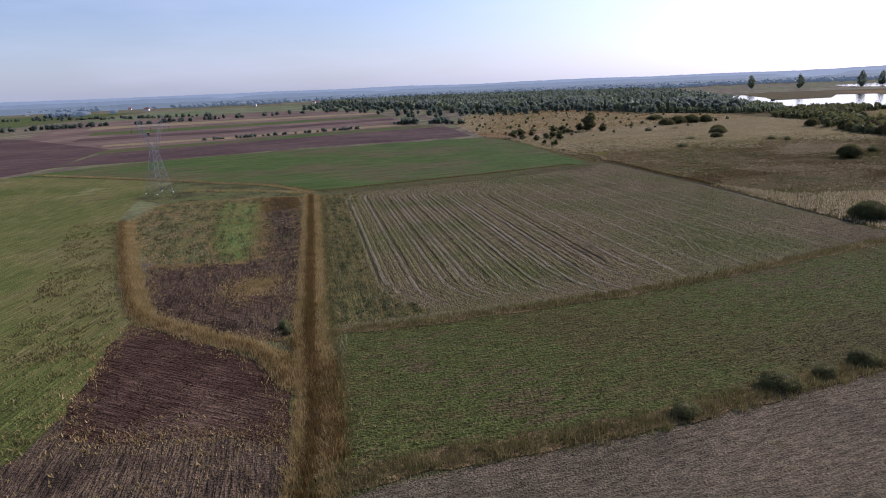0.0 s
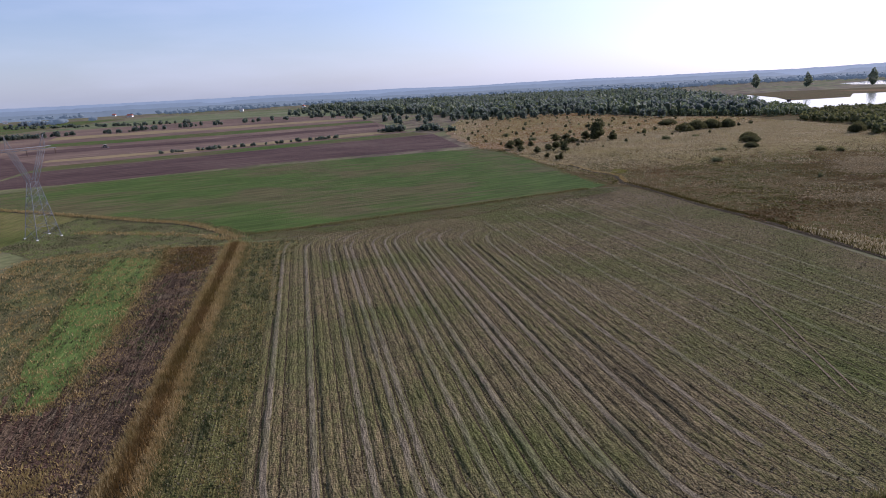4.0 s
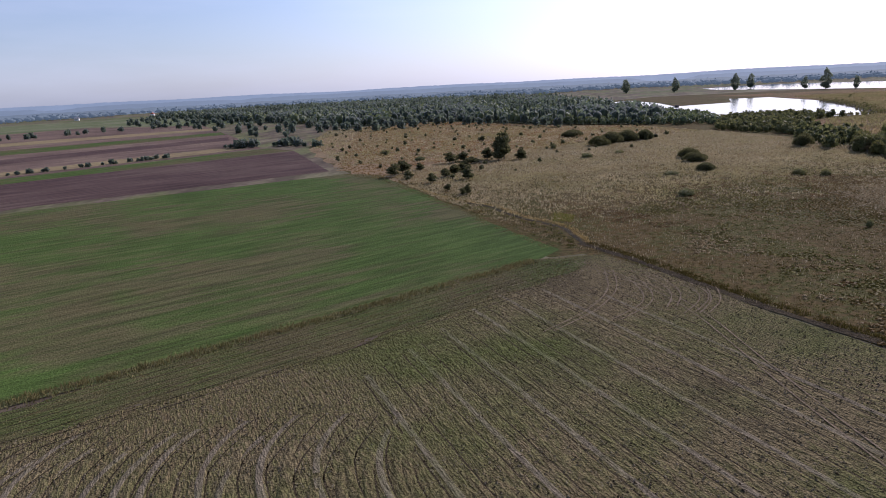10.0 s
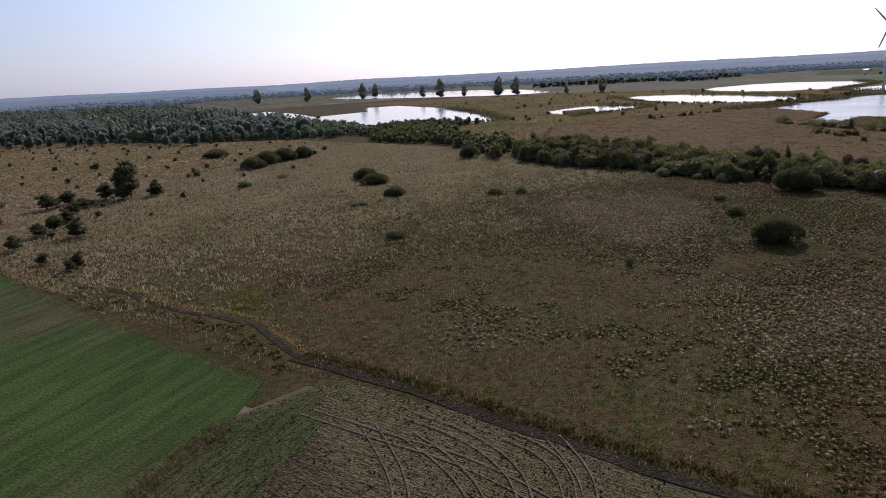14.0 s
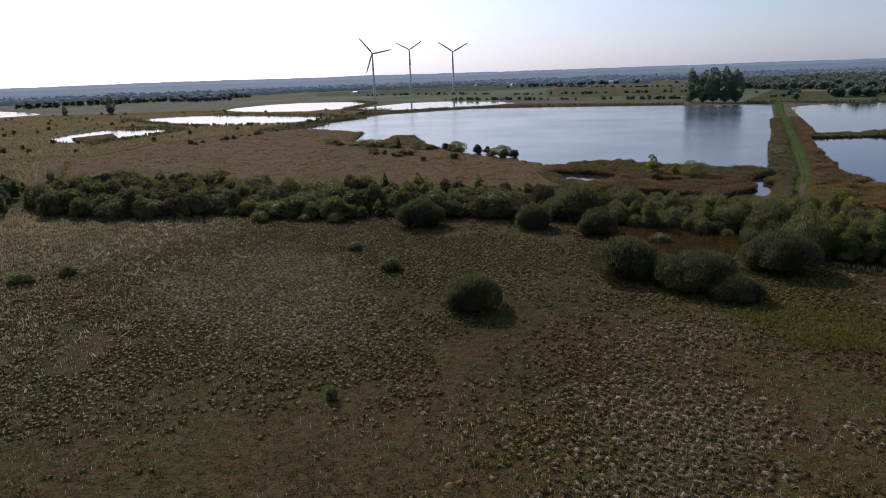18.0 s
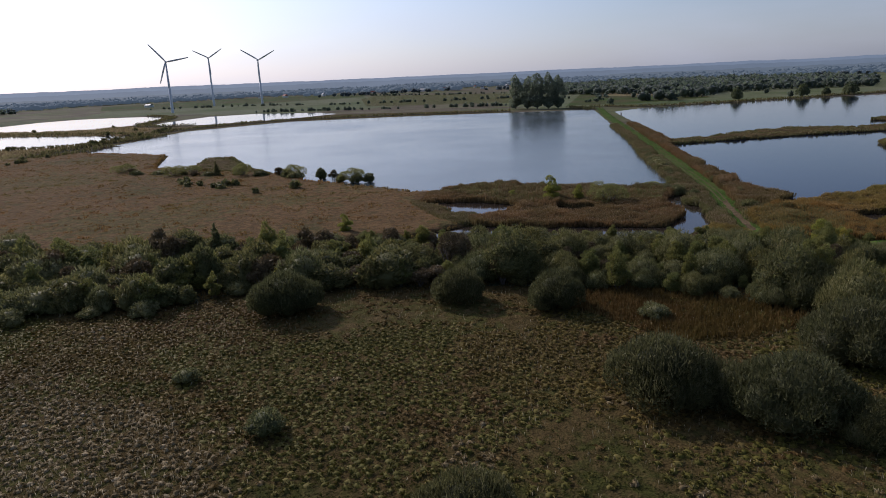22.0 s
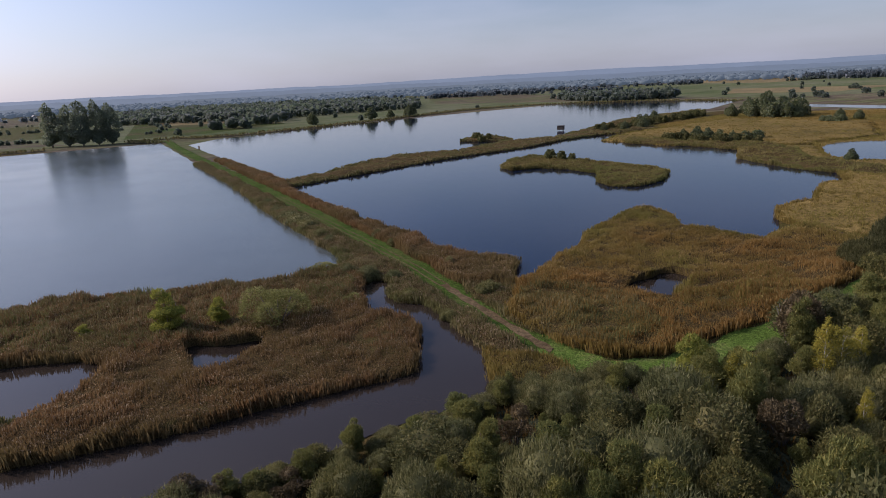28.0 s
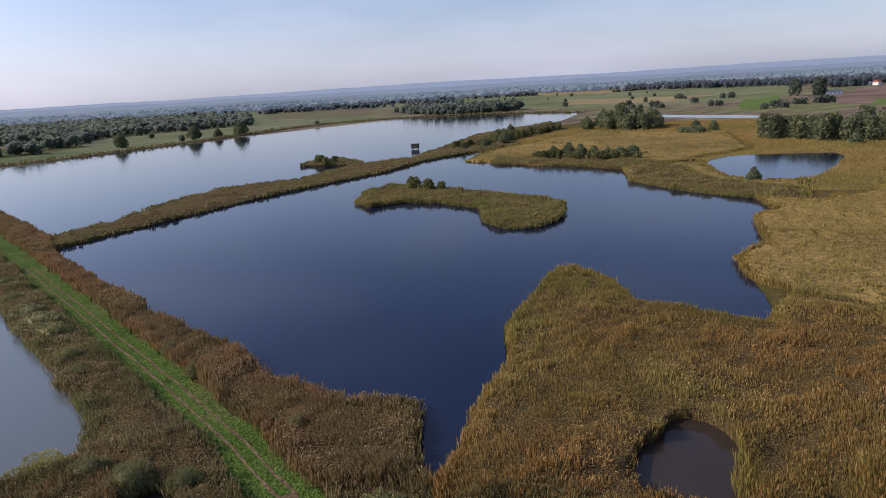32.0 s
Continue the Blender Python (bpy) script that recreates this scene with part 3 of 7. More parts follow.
def blades(name, pts, mat, label, category, tall=(0.4, 0.8), wide=0.12, per=4, spread=0.25, lean=0.35, z=0.0):
    """Grass, sedge or reed: tufts of narrow blades, all one piece of stuff."""
    n = len(pts)
    c = np.repeat(pts, per, 0) + rng.normal(0, spread, (n * per, 2))
    m = len(c)
    h = rng.uniform(*tall, m) * np.repeat(rng.uniform(0.75, 1.2, n), per)
    a = rng.uniform(0, 2 * np.pi, m)
    w = wide * rng.uniform(0.6, 1.4, m)
    ln = h * lean * rng.normal(0, 1, m)
    la = rng.uniform(0, 2 * np.pi, m)
    v = np.empty((m, 3, 3))
    v[:, 0] = np.c_[c[:, 0] - np.cos(a) * w, c[:, 1] - np.sin(a) * w, np.full(m, z)]
    v[:, 1] = np.c_[c[:, 0] + np.cos(a) * w, c[:, 1] + np.sin(a) * w, np.full(m, z)]
    v[:, 2] = np.c_[c[:, 0] + np.cos(la) * ln, c[:, 1] + np.sin(la) * ln, z + h]
    ob = new(name, mesh_of(name, v.reshape(-1, 3), np.arange(m * 3).reshape(-1, 3), mat))
    return tagged(ob, label, category, kind="stuff")


def reeds(name, pts, mat, label, tall=(1.9, 2.8), wide=0.11, per=4, z=0.0, plume=None):
    """Reeds: leaning leafy stalks, all one piece of stuff; some with a drooping feathery head of another tone."""
    n = len(pts)
    c = np.repeat(pts, per, 0) + rng.normal(0, 0.22, (n * per, 2))
    m = len(c)
    lump = np.array([noise.noise(Vector((x * 0.13, y * 0.13, 8.0))) + 0.75 * noise.noise(Vector((x * 0.4, y * 0.4, 6.0))) for x, y in pts])
    h = rng.uniform(*tall, m) * np.repeat(0.92 + 0.52 * lump, per)
    bend = np.array([noise.noise(Vector((x * 0.06, y * 0.06, 5.0))) for x, y in pts])
    a = rng.uniform(0, np.pi, m)
    w = 1.3 * wide * rng.uniform(0.6, 1.3, m)
    la = np.repeat(bend * 5, per) + rng.normal(0, 0.9, m)
    ln = h * rng.uniform(0.03, 0.3, m)
    cx, sx = np.cos(a) * w, np.sin(a) * w
    tip = np.c_[c[:, 0] + np.cos(la) * ln, c[:, 1] + np.sin(la) * ln, z + h]
    mid = np.c_[c, np.full(m, z)] * 0.2 + tip * 0.8
    v = np.empty((m, 4, 3))
    v[:, 0] = np.c_[c, np.full(m, z + 0.1)]
    v[:, 1] = mid + np.c_[cx, sx, np.zeros(m)]
    v[:, 2] = tip
    v[:, 3] = mid - np.c_[cx, sx, np.zeros(m)]
    ob = new(name, mesh_of(name, v.reshape(-1, 3), np.arange(m * 4).reshape(-1, 4), mat))
    if plume:
        k = np.flatnonzero(rng.random(m) < 0.24)
        t, s = tip[k], rng.uniform(0.7, 1.4, (len(k), 1))
        out = np.c_[np.cos(la[k]), np.sin(la[k]), np.full(len(k), -0.3)] * 0.2 * s
        side = np.c_[-np.sin(a[k]), np.cos(a[k]), np.zeros(len(k))] * 0.045 * s
        v = np.stack([t - out * 0.2 - np.array([0, 0, 0.3]), t + side, t + out + np.array([0, 0, 0.06]), t - side], 1)
        tagged(new("reed_heads", mesh_of("reed_heads", v.reshape(-1, 3), np.arange(len(k) * 4).reshape(-1, 4), plume)), "pale drooping seed heads over the reeds", "reeds", kind="stuff")
    return tagged(ob, label, "reeds", kind="stuff")


def reed_slab(name, pts, tall, mat, label, rounds=1, wobble=0.8, step=2.5, cell=2.5, holes=()):
    """The thick body of a reed bed: an uneven top and steep ragged sides."""
    p = ragged(soften(pts, rounds) if rounds else pts, step, wobble)
    lo, hi = p.min(0), p.max(0)
    gx, gy = np.arange(lo[0], hi[0], cell), np.arange(lo[1], hi[1], cell)
    g = np.stack(np.meshgrid(gx, gy), -1).reshape(-1, 2) + rng.uniform(-0.3, 0.3, (len(gx) * len(gy), 2)) * cell
    g = g[inside(g, p)]
    ctr = len(p)
    co = [Vector(q) for q in p] + [Vector(q) for q in g]
    edges = [(i, (i + 1) % ctr) for i in range(ctr)]
    for h in holes:
        k = len(co)
        co += [Vector(q) for q in h]
        edges += [(k + i, k + (i + 1) % len(h)) for i in range(len(h))]
    vo, _, fo, *_ = cdt(co, edges, [list(range(ctr))], 1, 1e-4)
    v = np.array([(x, y) for x, y in vo])
    mids = np.array([v[list(f)].mean(0) for f in fo])
    keep = inside(mids, p)
    for h in holes:
        keep &= ~inside(mids, np.asarray(h))
    fo = [f for f, k in zip(fo, keep) if k]
    top = np.array([tall * (1.2 + 0.55 * noise.noise(Vector((x * 0.13, y * 0.13, 8.0))) + 0.42 * noise.noise(Vector((x * 0.4, y * 0.4, 6.0)))) for x, y in v])
    top[:ctr] *= rng.uniform(0.3, 0.75, ctr)
    verts = np.c_[v, top]
    faces = [tuple(f) for f in fo]
    used = collections.Counter()
    for f in faces:
        for i in range(3):
            used[tuple(sorted((f[i], f[(i + 1) % 3])))] += 1
    rim = [(f[i], f[(i + 1) % 3]) for f in faces for i in range(3) if used[tuple(sorted((f[i], f[(i + 1) % 3])))] == 1]
    base = len(verts)
    verts = np.vstack([verts, np.c_[v, np.zeros(len(v))]])
    side = []
    for a, b in rim:
        side += [(b, a, a + base), (b, a + base, b + base)]
    tri = np.array(faces + side, int)
    me = mesh_of(name, verts, tri, mat)
    ob = new(name, me)
    return tagged(ob, label, "reed bed", kind="stuff"), p




# ---- ground, fields, water ----
verts, faces = [(120, 150, -0.02)], []
radii = (300, 700, 1300, 2200, 3500, 5200)
for r in radii:
    for a in range(96):
        verts.append((120 + r * math.cos(a * math.pi / 48), 150 + r * math.sin(a * math.pi / 48), -0.02))
for a in range(96):
    b = (a + 1) % 96
    faces.append((0, 1 + a, 1 + b))
    for k in range(len(radii) - 1):
        i, j = 1 + k * 96, 1 + (k + 1) * 96
        faces += [(i + a, j + a, j + b), (i + a, j + b, i + b)]
tagged(new("ground", mesh_of("ground", verts, faces, M_FARLAND)), "wide flat farmland of mixed autumn fields", "ground", kind="structure")

sheet("meadow", [(66, 300), (82, 300), (93, 235), (100, 180), (105, 140), (150, 100), (180, -60), (300, -320), (470, -330), (440, 120), (700, 60), (900, 150), (1000, 560), (1000, 1150), (560, 1300), (300, 760), (120, 920), (30, 700), (40, 500), (60, 410), (70, 350)], 0.0, M_MEADOW, "rough meadow of brown and green tussocky grass", "meadow")
sheet("meadow_far", [(40, 500), (64, 420), (100, 470), (150, 520), (200, 560), (290, 560), (288, 655), (243, 705), (204, 865), (141, 905), (93, 865), (30, 690)], 0.03, M_MEADOW_RED, "rusty brown meadow with scattered seedlings", "meadow", 1, 8, 7)
sheet("marsh", [(300, 455), (330, 520), (400, 590), (470, 595), (540, 695), (620, 815), (690, 980), (700, 1150), (1000, 1000), (1010, 600), (900, 470), (830, 430), (640, 450), (560, 470), (480, 500), (400, 500)], 0.03, M_BEDRED, "brown marsh between the ponds", "marsh", 0, 8, 2)
sheet("sedge_plain", [(412, -290), (300, -335), (190, -210), (185, -20), (256, -5), (285, -25), (300, -76), (330, -60), (410, -75), (424, -120)], 0.05, M_SEDGE, "golden sedge plain beyond the ponds", "sedge", 0, 8, 2)
FIELDS = [
    ("field_1", [(-14, 20), (-20, 80), (-60, 118), (-98, 205), (-110, 250), (-60, 262), (-90, 292), (-141, 318), (-202, 350), (-420, 300), (-420, -60), (-14, -60)], 0.02, M_GRASS_W, "autumn grass field with pale mown streaks"),
    ("field_2", [(-54, 108), (-52, 107), (-41, 100), (-33, 93), (-26, 87), (-21.5, 79.7), (-19.8, 72), (-19.5, 65), (-27, 69), (-36, 68), (-46, 70), (-49, 81), (-52, 95)], 0.06, M_PLOUGH, "dark freshly ploughed plot"),
    ("field_3", [(-48, 75), (-36, 74), (-18, 72), (-16, 50), (-15, 20), (-52, 20), (-49, 58)], 0.05, M_FALLOW, "dark brown plot with dead weeds"),
    ("field_4", [(-93, 204), (-95, 236), (-61, 243), (-40, 150), (-60, 143), (-73, 161)], 0.05, M_ROUGH_W, "tangled brown and green weeds"),
    ("field_5", [(-73, 234), (-58, 229), (-46, 166), (-44, 150), (-47, 147), (-51, 151), (-58, 170), (-65, 193), (-70, 212)], 0.09, M_GREEN_BRIGHT, "bright green strip of young crop"),
    ("field_6", [(-66, 148), (-57, 147), (-50, 147.5), (-44, 146), (-44, 161), (-52, 198), (-60, 240), (-47, 240), (-33, 160), (-25, 105), (-26, 96), (-37, 101.5), (-47, 109), (-55, 119)], 0.07, M_FALLOW, "dark brown fallow plot with dead weeds"),
    ("field_7", [(-43, 132), (-38, 136), (-33.5, 133), (-31, 125), (-34, 119), (-39, 120), (-42.5, 125)], 0.10, M_REDSTUB, "patch of red-brown dead weeds"),
    ("field_39", [(-27, 104), (-21, 103), (-16, 98), (-14, 58), (-18, 60), (-20, 78), (-26, 88), (-32, 96)], 0.045, M_ROUGH_W, "rough weedy ground where the ditches meet"),
    ("field_40", [(-22, 104), (1, 108), (21, 113), (43, 119), (72, 131), (104, 144), (104, 134), (72, 122), (43, 110), (20, 103), (1, 98), (-18, 94)], 0.022, M_ROUGH_W, "weedy ground along a ditch"),
    ("field_41", [(-16, 60), (1, 66), (20, 69), (40, 76), (56, 81), (100, 97), (100, 90), (56, 73), (40, 68), (20, 61), (1, 57), (-14, 52)], 0.022, M_ROUGH_W, "weedy ground along an overgrown ditch"),
    ("field_34", [(-113, 252), (-95, 237), (-61, 243), (-42, 240), (-38, 250), (-43, 254), (-65, 280), (-92, 294), (-113, 302)], 0.035, M_ROUGH_W, "rough weedy corner where the fields meet"),
    ("field_8", [(-42, 241), (-15, 250), (25, 264), (67, 300), (82, 298), (86, 278), (89, 252), (92, 237), (97, 189), (103, 157), (104, 142), (72, 129), (43, 117), (21, 111), (1, 106), (-18, 102), (-26, 152)], 0.03, M_ROWS, "harrowed grey-brown field with fine rows"),
    ("field_9", [(-43, 241), (-27, 242), (-22, 184), (-16, 139), (-11, 120), (-3, 107), (-21, 102), (-29, 152)], 0.06, M_WEEDY_ROWS, "weedy dark green edge of the harrowed field"),
    ("field_10", [(-18, 98), (1, 102), (20, 107), (43, 114), (71, 126), (99, 138), (200, 180), (200, 140), (100, 95), (56, 79), (40, 74), (20, 67), (1, 63), (-15, 58)], 0.04, M_LOWER, "patchy green field with bare brown spots"),
    ("field_11", [(-13, 55), (1, 60), (20, 64), (40, 71), (56, 76), (100, 93), (200, 138), (220, -60), (-13, -60)], 0.03, M_STUBBLE, "grey-brown stubble field"),
    ("field_12", [(-217, 350), (-166, 405), (-73, 446), (43, 480), (56, 468), (64, 400), (68, 356), (72, 322), (75, 306), (66, 298), (49, 291), (-3, 268), (-43, 252), (-65, 277), (-90, 292), (-141, 318), (-202, 345)], 0.05, M_GREEN, "green winter crop with brown patches"),
    ("field_13", [(-215, 392), (-230, 480), (-110, 560), (22, 635), (36, 496), (-80, 456), (-160, 410)], 0.06, M_PLOUGH_FAR, "violet-brown ploughed field"),
    ("field_14", [(-235, 482), (-110, 562), (22, 637), (4, 672), (-158, 566), (-240, 520)], 0.05, M_GREEN, "narrow green grass strip"),
    ("field_15", [(-240, 520), (-158, 568), (0, 676), (-40, 900), (-94, 1187), (-300, 1400), (-598, 1169), (-420, 720)], 0.04, M_BROWN_FAR, "pale brown field"),
    ("field_23", [(-262, 552), (-158, 588), (-40, 660), (-8, 690), (-14, 712), (-60, 690), (-165, 618), (-268, 575)], 0.055, M_STRAW_FAR, "tan straw-coloured field strip"),
    ("field_24", [(-330, 640), (-180, 690), (-32, 800), (-36, 850), (-190, 745), (-345, 690)], 0.055, M_PLOUGH_FAR, "violet-brown ploughed strip"),
    ("field_25", [(-360, 735), (-200, 800), (-42, 905), (-52, 960), (-215, 880), (-385, 800)], 0.055, M_GREEN, "green and brown strip of grass"),
    ("field_26", [(-430, 880), (-250, 950), (-62, 1030), (-74, 1080), (-260, 1030), (-460, 960)], 0.055, M_STRAW_FAR, "tan stubble strip far off"),
    ("field_16", [(-235, 480), (-215, 392), (-225, 345), (-420, 420), (-750, 800), (-420, 720), (-240, 520)], 0.06, M_PLOUGH_FAR, "violet-brown ploughed field beside the pylon"),
    ("field_17", [(800, 60), (765, -20), (745, -230), (775, -430), (700, -500), (640, -550), (1000, -580), (1460, -1030), (1900, -700), (1300, 60)], 0.04, M_PASTURE, "pale green pasture beyond the pond"),
    ("field_18", [(430, -560), (700, -640), (1200, -1040), (900, -1700), (300, -1400), (280, -700)], 0.05, M_PASTURE, "straw-coloured pasture with scattered trees"),
    ("field_19", [(120, -420), (235, -480), (240, -760), (40, -820), (-100, -500)], 0.06, M_BROWN_FAR, "bare red-brown field"),
    ("field_20", [(1010, 330), (1180, 480), (1230, 640), (1800, 700), (2300, 350), (1500, 120), (1050, 200)], 0.05, M_PASTURE, "green field below the wind turbines"),
    ("field_27", [(1120, 210), (985, 25), (1180, -40), (1395, -84), (1744, 136), (1500, 190)], 0.07, M_HEADLAND, "olive and brown strip of fallow beyond the pond"),
    ("field_28", [(1577, 700), (1500, 560), (1548, 435), (1680, 169), (2100, 130), (2163, 497), (1964, 806)], 0.07, M_GREEN, "green crop strip below the woods"),
    ("field_29", [(840, 12), (812, -60), (850, -170), (1138, -309), (1160, -137)], 0.07, M_GREEN, "fresh green field beyond the pond"),
    ("field_30", [(1040, -120), (960, -190), (1250, -330), (1420, -250)], 0.075, M_STRAW_FAR, "straw-coloured strip beyond the pond"),
    ("field_31", [(321, -501), (327, -658), (292, -718), (285, -522), (302, -431)], 0.085, M_GREEN_BRIGHT, "small bright green field"),
    ("field_32", [(213, -452), (166, -430), (80, -470), (95, -570), (153, -537), (202, -561)], 0.085, M_GREEN_BRIGHT, "bright green crop before the village"),
    ("field_35", [(218, -600), (150, -559), (60, -590), (40, -1060), (152, -1029), (206, -855)], 0.08, M_BROWN_FAR, "pale red-brown field before the village"),
    ("field_36", [(208, -425), (180, -314), (192, -222), (218, -235), (215, -280)], 0.08, M_PLOUGH_FAR, "violet-brown ploughed plot"),
    ("field_37", [(224, -172), (218, -233), (189, -242), (150, -205), (200, -150)], 0.09, M_BROWN_FAR, "bare brown soil beside the marsh"),
    ("field_38", [(1036, -2567), (666, -1780), (593, -1426), (659, -1225), (900, -1400), (1300, -2300)], 0.08, M_STRAW_FAR, "straw-coloured stubble far off"),
    ("field_33", [(560, -700), (420, -680), (380, -860), (620, -900)], 0.075, M_STRAW_FAR, "straw-coloured stubble field"),
    ("field_21", [(-300, 1420), (-90, 1200), (0, 1500), (-250, 1900), (-700, 1900), (-620, 1200)], 0.05, M_PASTURE, "pale green field before the woods"),
    ("field_22", [(-640, 1100), (-800, 800), (-1600, 1300), (-1500, 1900), (-750, 1900)], 0.05, M_GREEN, "wide green field"),
]
EDGE, FIELD = {}, {}
for nm, pts, z, mat, label in FIELDS:
    FIELD[nm], EDGE[nm] = sheet(nm, pts, z, mat, label, "field", rounds=0, step=2.5 if nm in ("field_2", "field_3", "field_4", "field_5", "field_6", "field_7") else 4, wobble=1.3 if nm in ("field_2", "field_3", "field_4", "field_5", "field_6", "field_7") else 4.0 if nm == "field_23" else 0.8)

# furrows: low ridges that run up the harrowed field and swing round at its far end
NS = 80
prof = [(0.0, 0.0), (0.24, 0.9), (0.98, 1.1), (1.2, 0.0), (1.4, 0.0)]
ridge_q = [(i, i + 1, i + 6, i + 5) for s in range(NS) for i in range(s * 5, s * 5 + 4)]
starts = [-25 + r * 1.4 for r in range(40)] + [31.2 + r * 2.0 for r in range(27)]
for r, x0 in enumerate(starts):
    x0, ridge_v = x0 + 0.22 * math.sin(r * 2.4), []
    strong = r < 40
    lift = (0.19 + 0.06 * math.sin(r * 1.3)) if strong else 0.07 + 0.03 * math.sin(r * 1.9)
    y0 = max(112.0, 108 + 0.28 * (x0 + 10)) + 3 * math.sin(r * 2.1)
    y1 = (246 - 0.22 * max(0, x0 + 4) + 2.5 * math.sin(r * 3.3)) if strong else min(246 + (x0 - 25) * 0.85, 284) - 0.9 * max(0, x0 - 68)
    for s in range(NS + 1):
        f = s / NS
        y = y0 + f * (y1 - y0)
        far = max(0.0, (y - (y1 - 17)) / 17) if strong else 0.0
        fade = min(1.0, f * 10, (1 - f) * 12)
        near = max(0.0, (y0 + 14 - y) / 14) if strong else 0.0
        shift = -0.165 * (y - 194) + 6.5 * far ** 2.4 + 4.5 * near ** 2.2
        rough = 0.8 + 0.7 * noise.noise(Vector((x0 * 0.4, y * 0.5, 2)))
        for px, pz in prof:
            ridge_v.append((x0 + px + shift + 0.16 * noise.noise(Vector((r * 3.0, y * 0.3, px))), y, 0.036 + pz * lift * fade * rough))
    ridge = mesh_of("furrow_ridge", ridge_v, ridge_q, M_ROWS)
    ridge.materials.append(M_FURROW if strong or r % 2 == 0 else M_ROWS)
    ridge.materials.append(M_CREST if r % 4 == 1 or r in (12, 19, 26) else M_ROWS)
    ridge.polygons.foreach_set("material_index", np.tile([0, 2, 0, 1], NS).astype(np.int32))
    under("furrow_ridge", ridge, FIELD["field_8"])

WATER = {
    "water_1": [(640, 428), (760, 400), (825, 310), (805, 200), (772, 100), (745, 22), (464, 124), (394, 152), (331, 175), (322, 183), (326, 196), (338, 211), (352, 228), (352, 242), (346, 252), (366, 268), (392, 290), (425, 306), (470, 325), (505, 333), (500, 345), (455, 345), (475, 365), (540, 372), (590, 430)],
    "water_2": [(728, -20), (696, 24), (447, 110), (452, 85), (461, 62), (470, 27), (450, -4), (456, -52), (440, -81), (450, -139), (467, -221), (452, -358), (471, -481), (628, -528), (700, -470), (734, -228)],
    "water_3": [(432, 120), (434, 82), (434, 30), (424, -33), (427, -71), (420, -100), (402, -150), (388, -148), (385, -112), (398, -88), (386, -62), (363, -56), (344, -54), (321, -46), (312, -17), (296, -3), (280, 7), (267, 13), (263, 27), (268, 41), (264, 67), (269, 80), (265, 94), (260, 114), (266, 116), (274, 114), (282, 110), (289, 101), (295, 97), (300, 99), (299, 112), (297, 130), (292, 143), (290, 156), (286, 171), (289, 171), (296, 158), (304, 161), (317, 160), (332, 153), (345, 150), (376, 140), (415, 127)],
    "water_4": [(296, -76), (286, -96), (264, -101), (243, -105), (248, -60), (257, -27), (273, -21), (284, -36)],
    "water_5": [(311, 181.5), (307, 183), (302.6, 188), (298, 189.5), (294.6, 187.8), (290, 189.2), (285, 192), (281, 194), (271.5, 198), (265, 204), (266, 213), (269, 220), (270, 226), (272, 234), (275, 241), (278, 248), (283, 262), (289, 267), (292, 263), (296, 251), (290, 242), (284, 226), (278, 213), (276.5, 208), (281.5, 203), (284.5, 199.6), (290, 196.5), (295, 196.2), (298.5, 198), (303, 194.5), (309, 191), (313, 185)],
    "water_6": [(332, 257), (326.5, 243), (319.5, 234), (311, 231.5), (307.5, 239), (305, 246), (311, 252), (322, 257)],
    "water_7": [(312, 222), (306.5, 218.5), (303.5, 213.5), (300, 215), (299.5, 219), (296.5, 223), (298.5, 227), (303, 225.5), (308, 224.5)],
    "water_8": [(302, 336), (301, 312), (295, 314), (296, 332)],
    "water_9": [(270.8, 162.5), (271.2, 157), (269.5, 154), (269.5, 150), (266.5, 148.5), (263, 151), (261, 156), (259.8, 161), (261.5, 165), (266, 166), (269.5, 165)],
    "water_10": [(463, 597), (540, 700), (615, 815), (675, 975), (630, 1000), (560, 900), (475, 890), (520, 1000), (560, 1150), (462, 1100), (400, 850), (375, 720), (412, 640), (433, 600)],
    "water_11": [(505, 554), (546, 620), (609, 634), (650, 628), (639, 556), (590, 545)],
    "water_12": [(821, 706), (866, 630), (790, 500), (721, 413), (648, 458), (669, 568)],
    "water_13": [(1005, 684), (1187, 647), (1166, 528), (1082, 466), (873, 488), (892, 592)],
    "water_14": [(900, 474), (1092, 400), (960, 240), (875, 320), (850, 418)],
    "water_15": [(950, 1600), (1230, 1730), (1333, 1325), (1083, 1003), (993, 960), (930, 1100)],
    "water_16": [(416, -427), (270, -345), (277, -318), (420, -395)],
}
W = {}
for nm, pts in WATER.items():
    still = nm in ("water_5", "water_6", "water_7", "water_8", "water_9")
    W[nm] = sheet(nm, pts, 0.10 if nm != "water_9" else 0.16, M_WATER_DARK if still else M_WATER_GLARE if nm == "water_1" else M_WATER, "dark still channel between reeds" if still else "open fish pond reflecting the sky", "water", rounds=1 if len(pts) < 14 or still else 0, wobble=0.9 if not still else 0.5)[1]

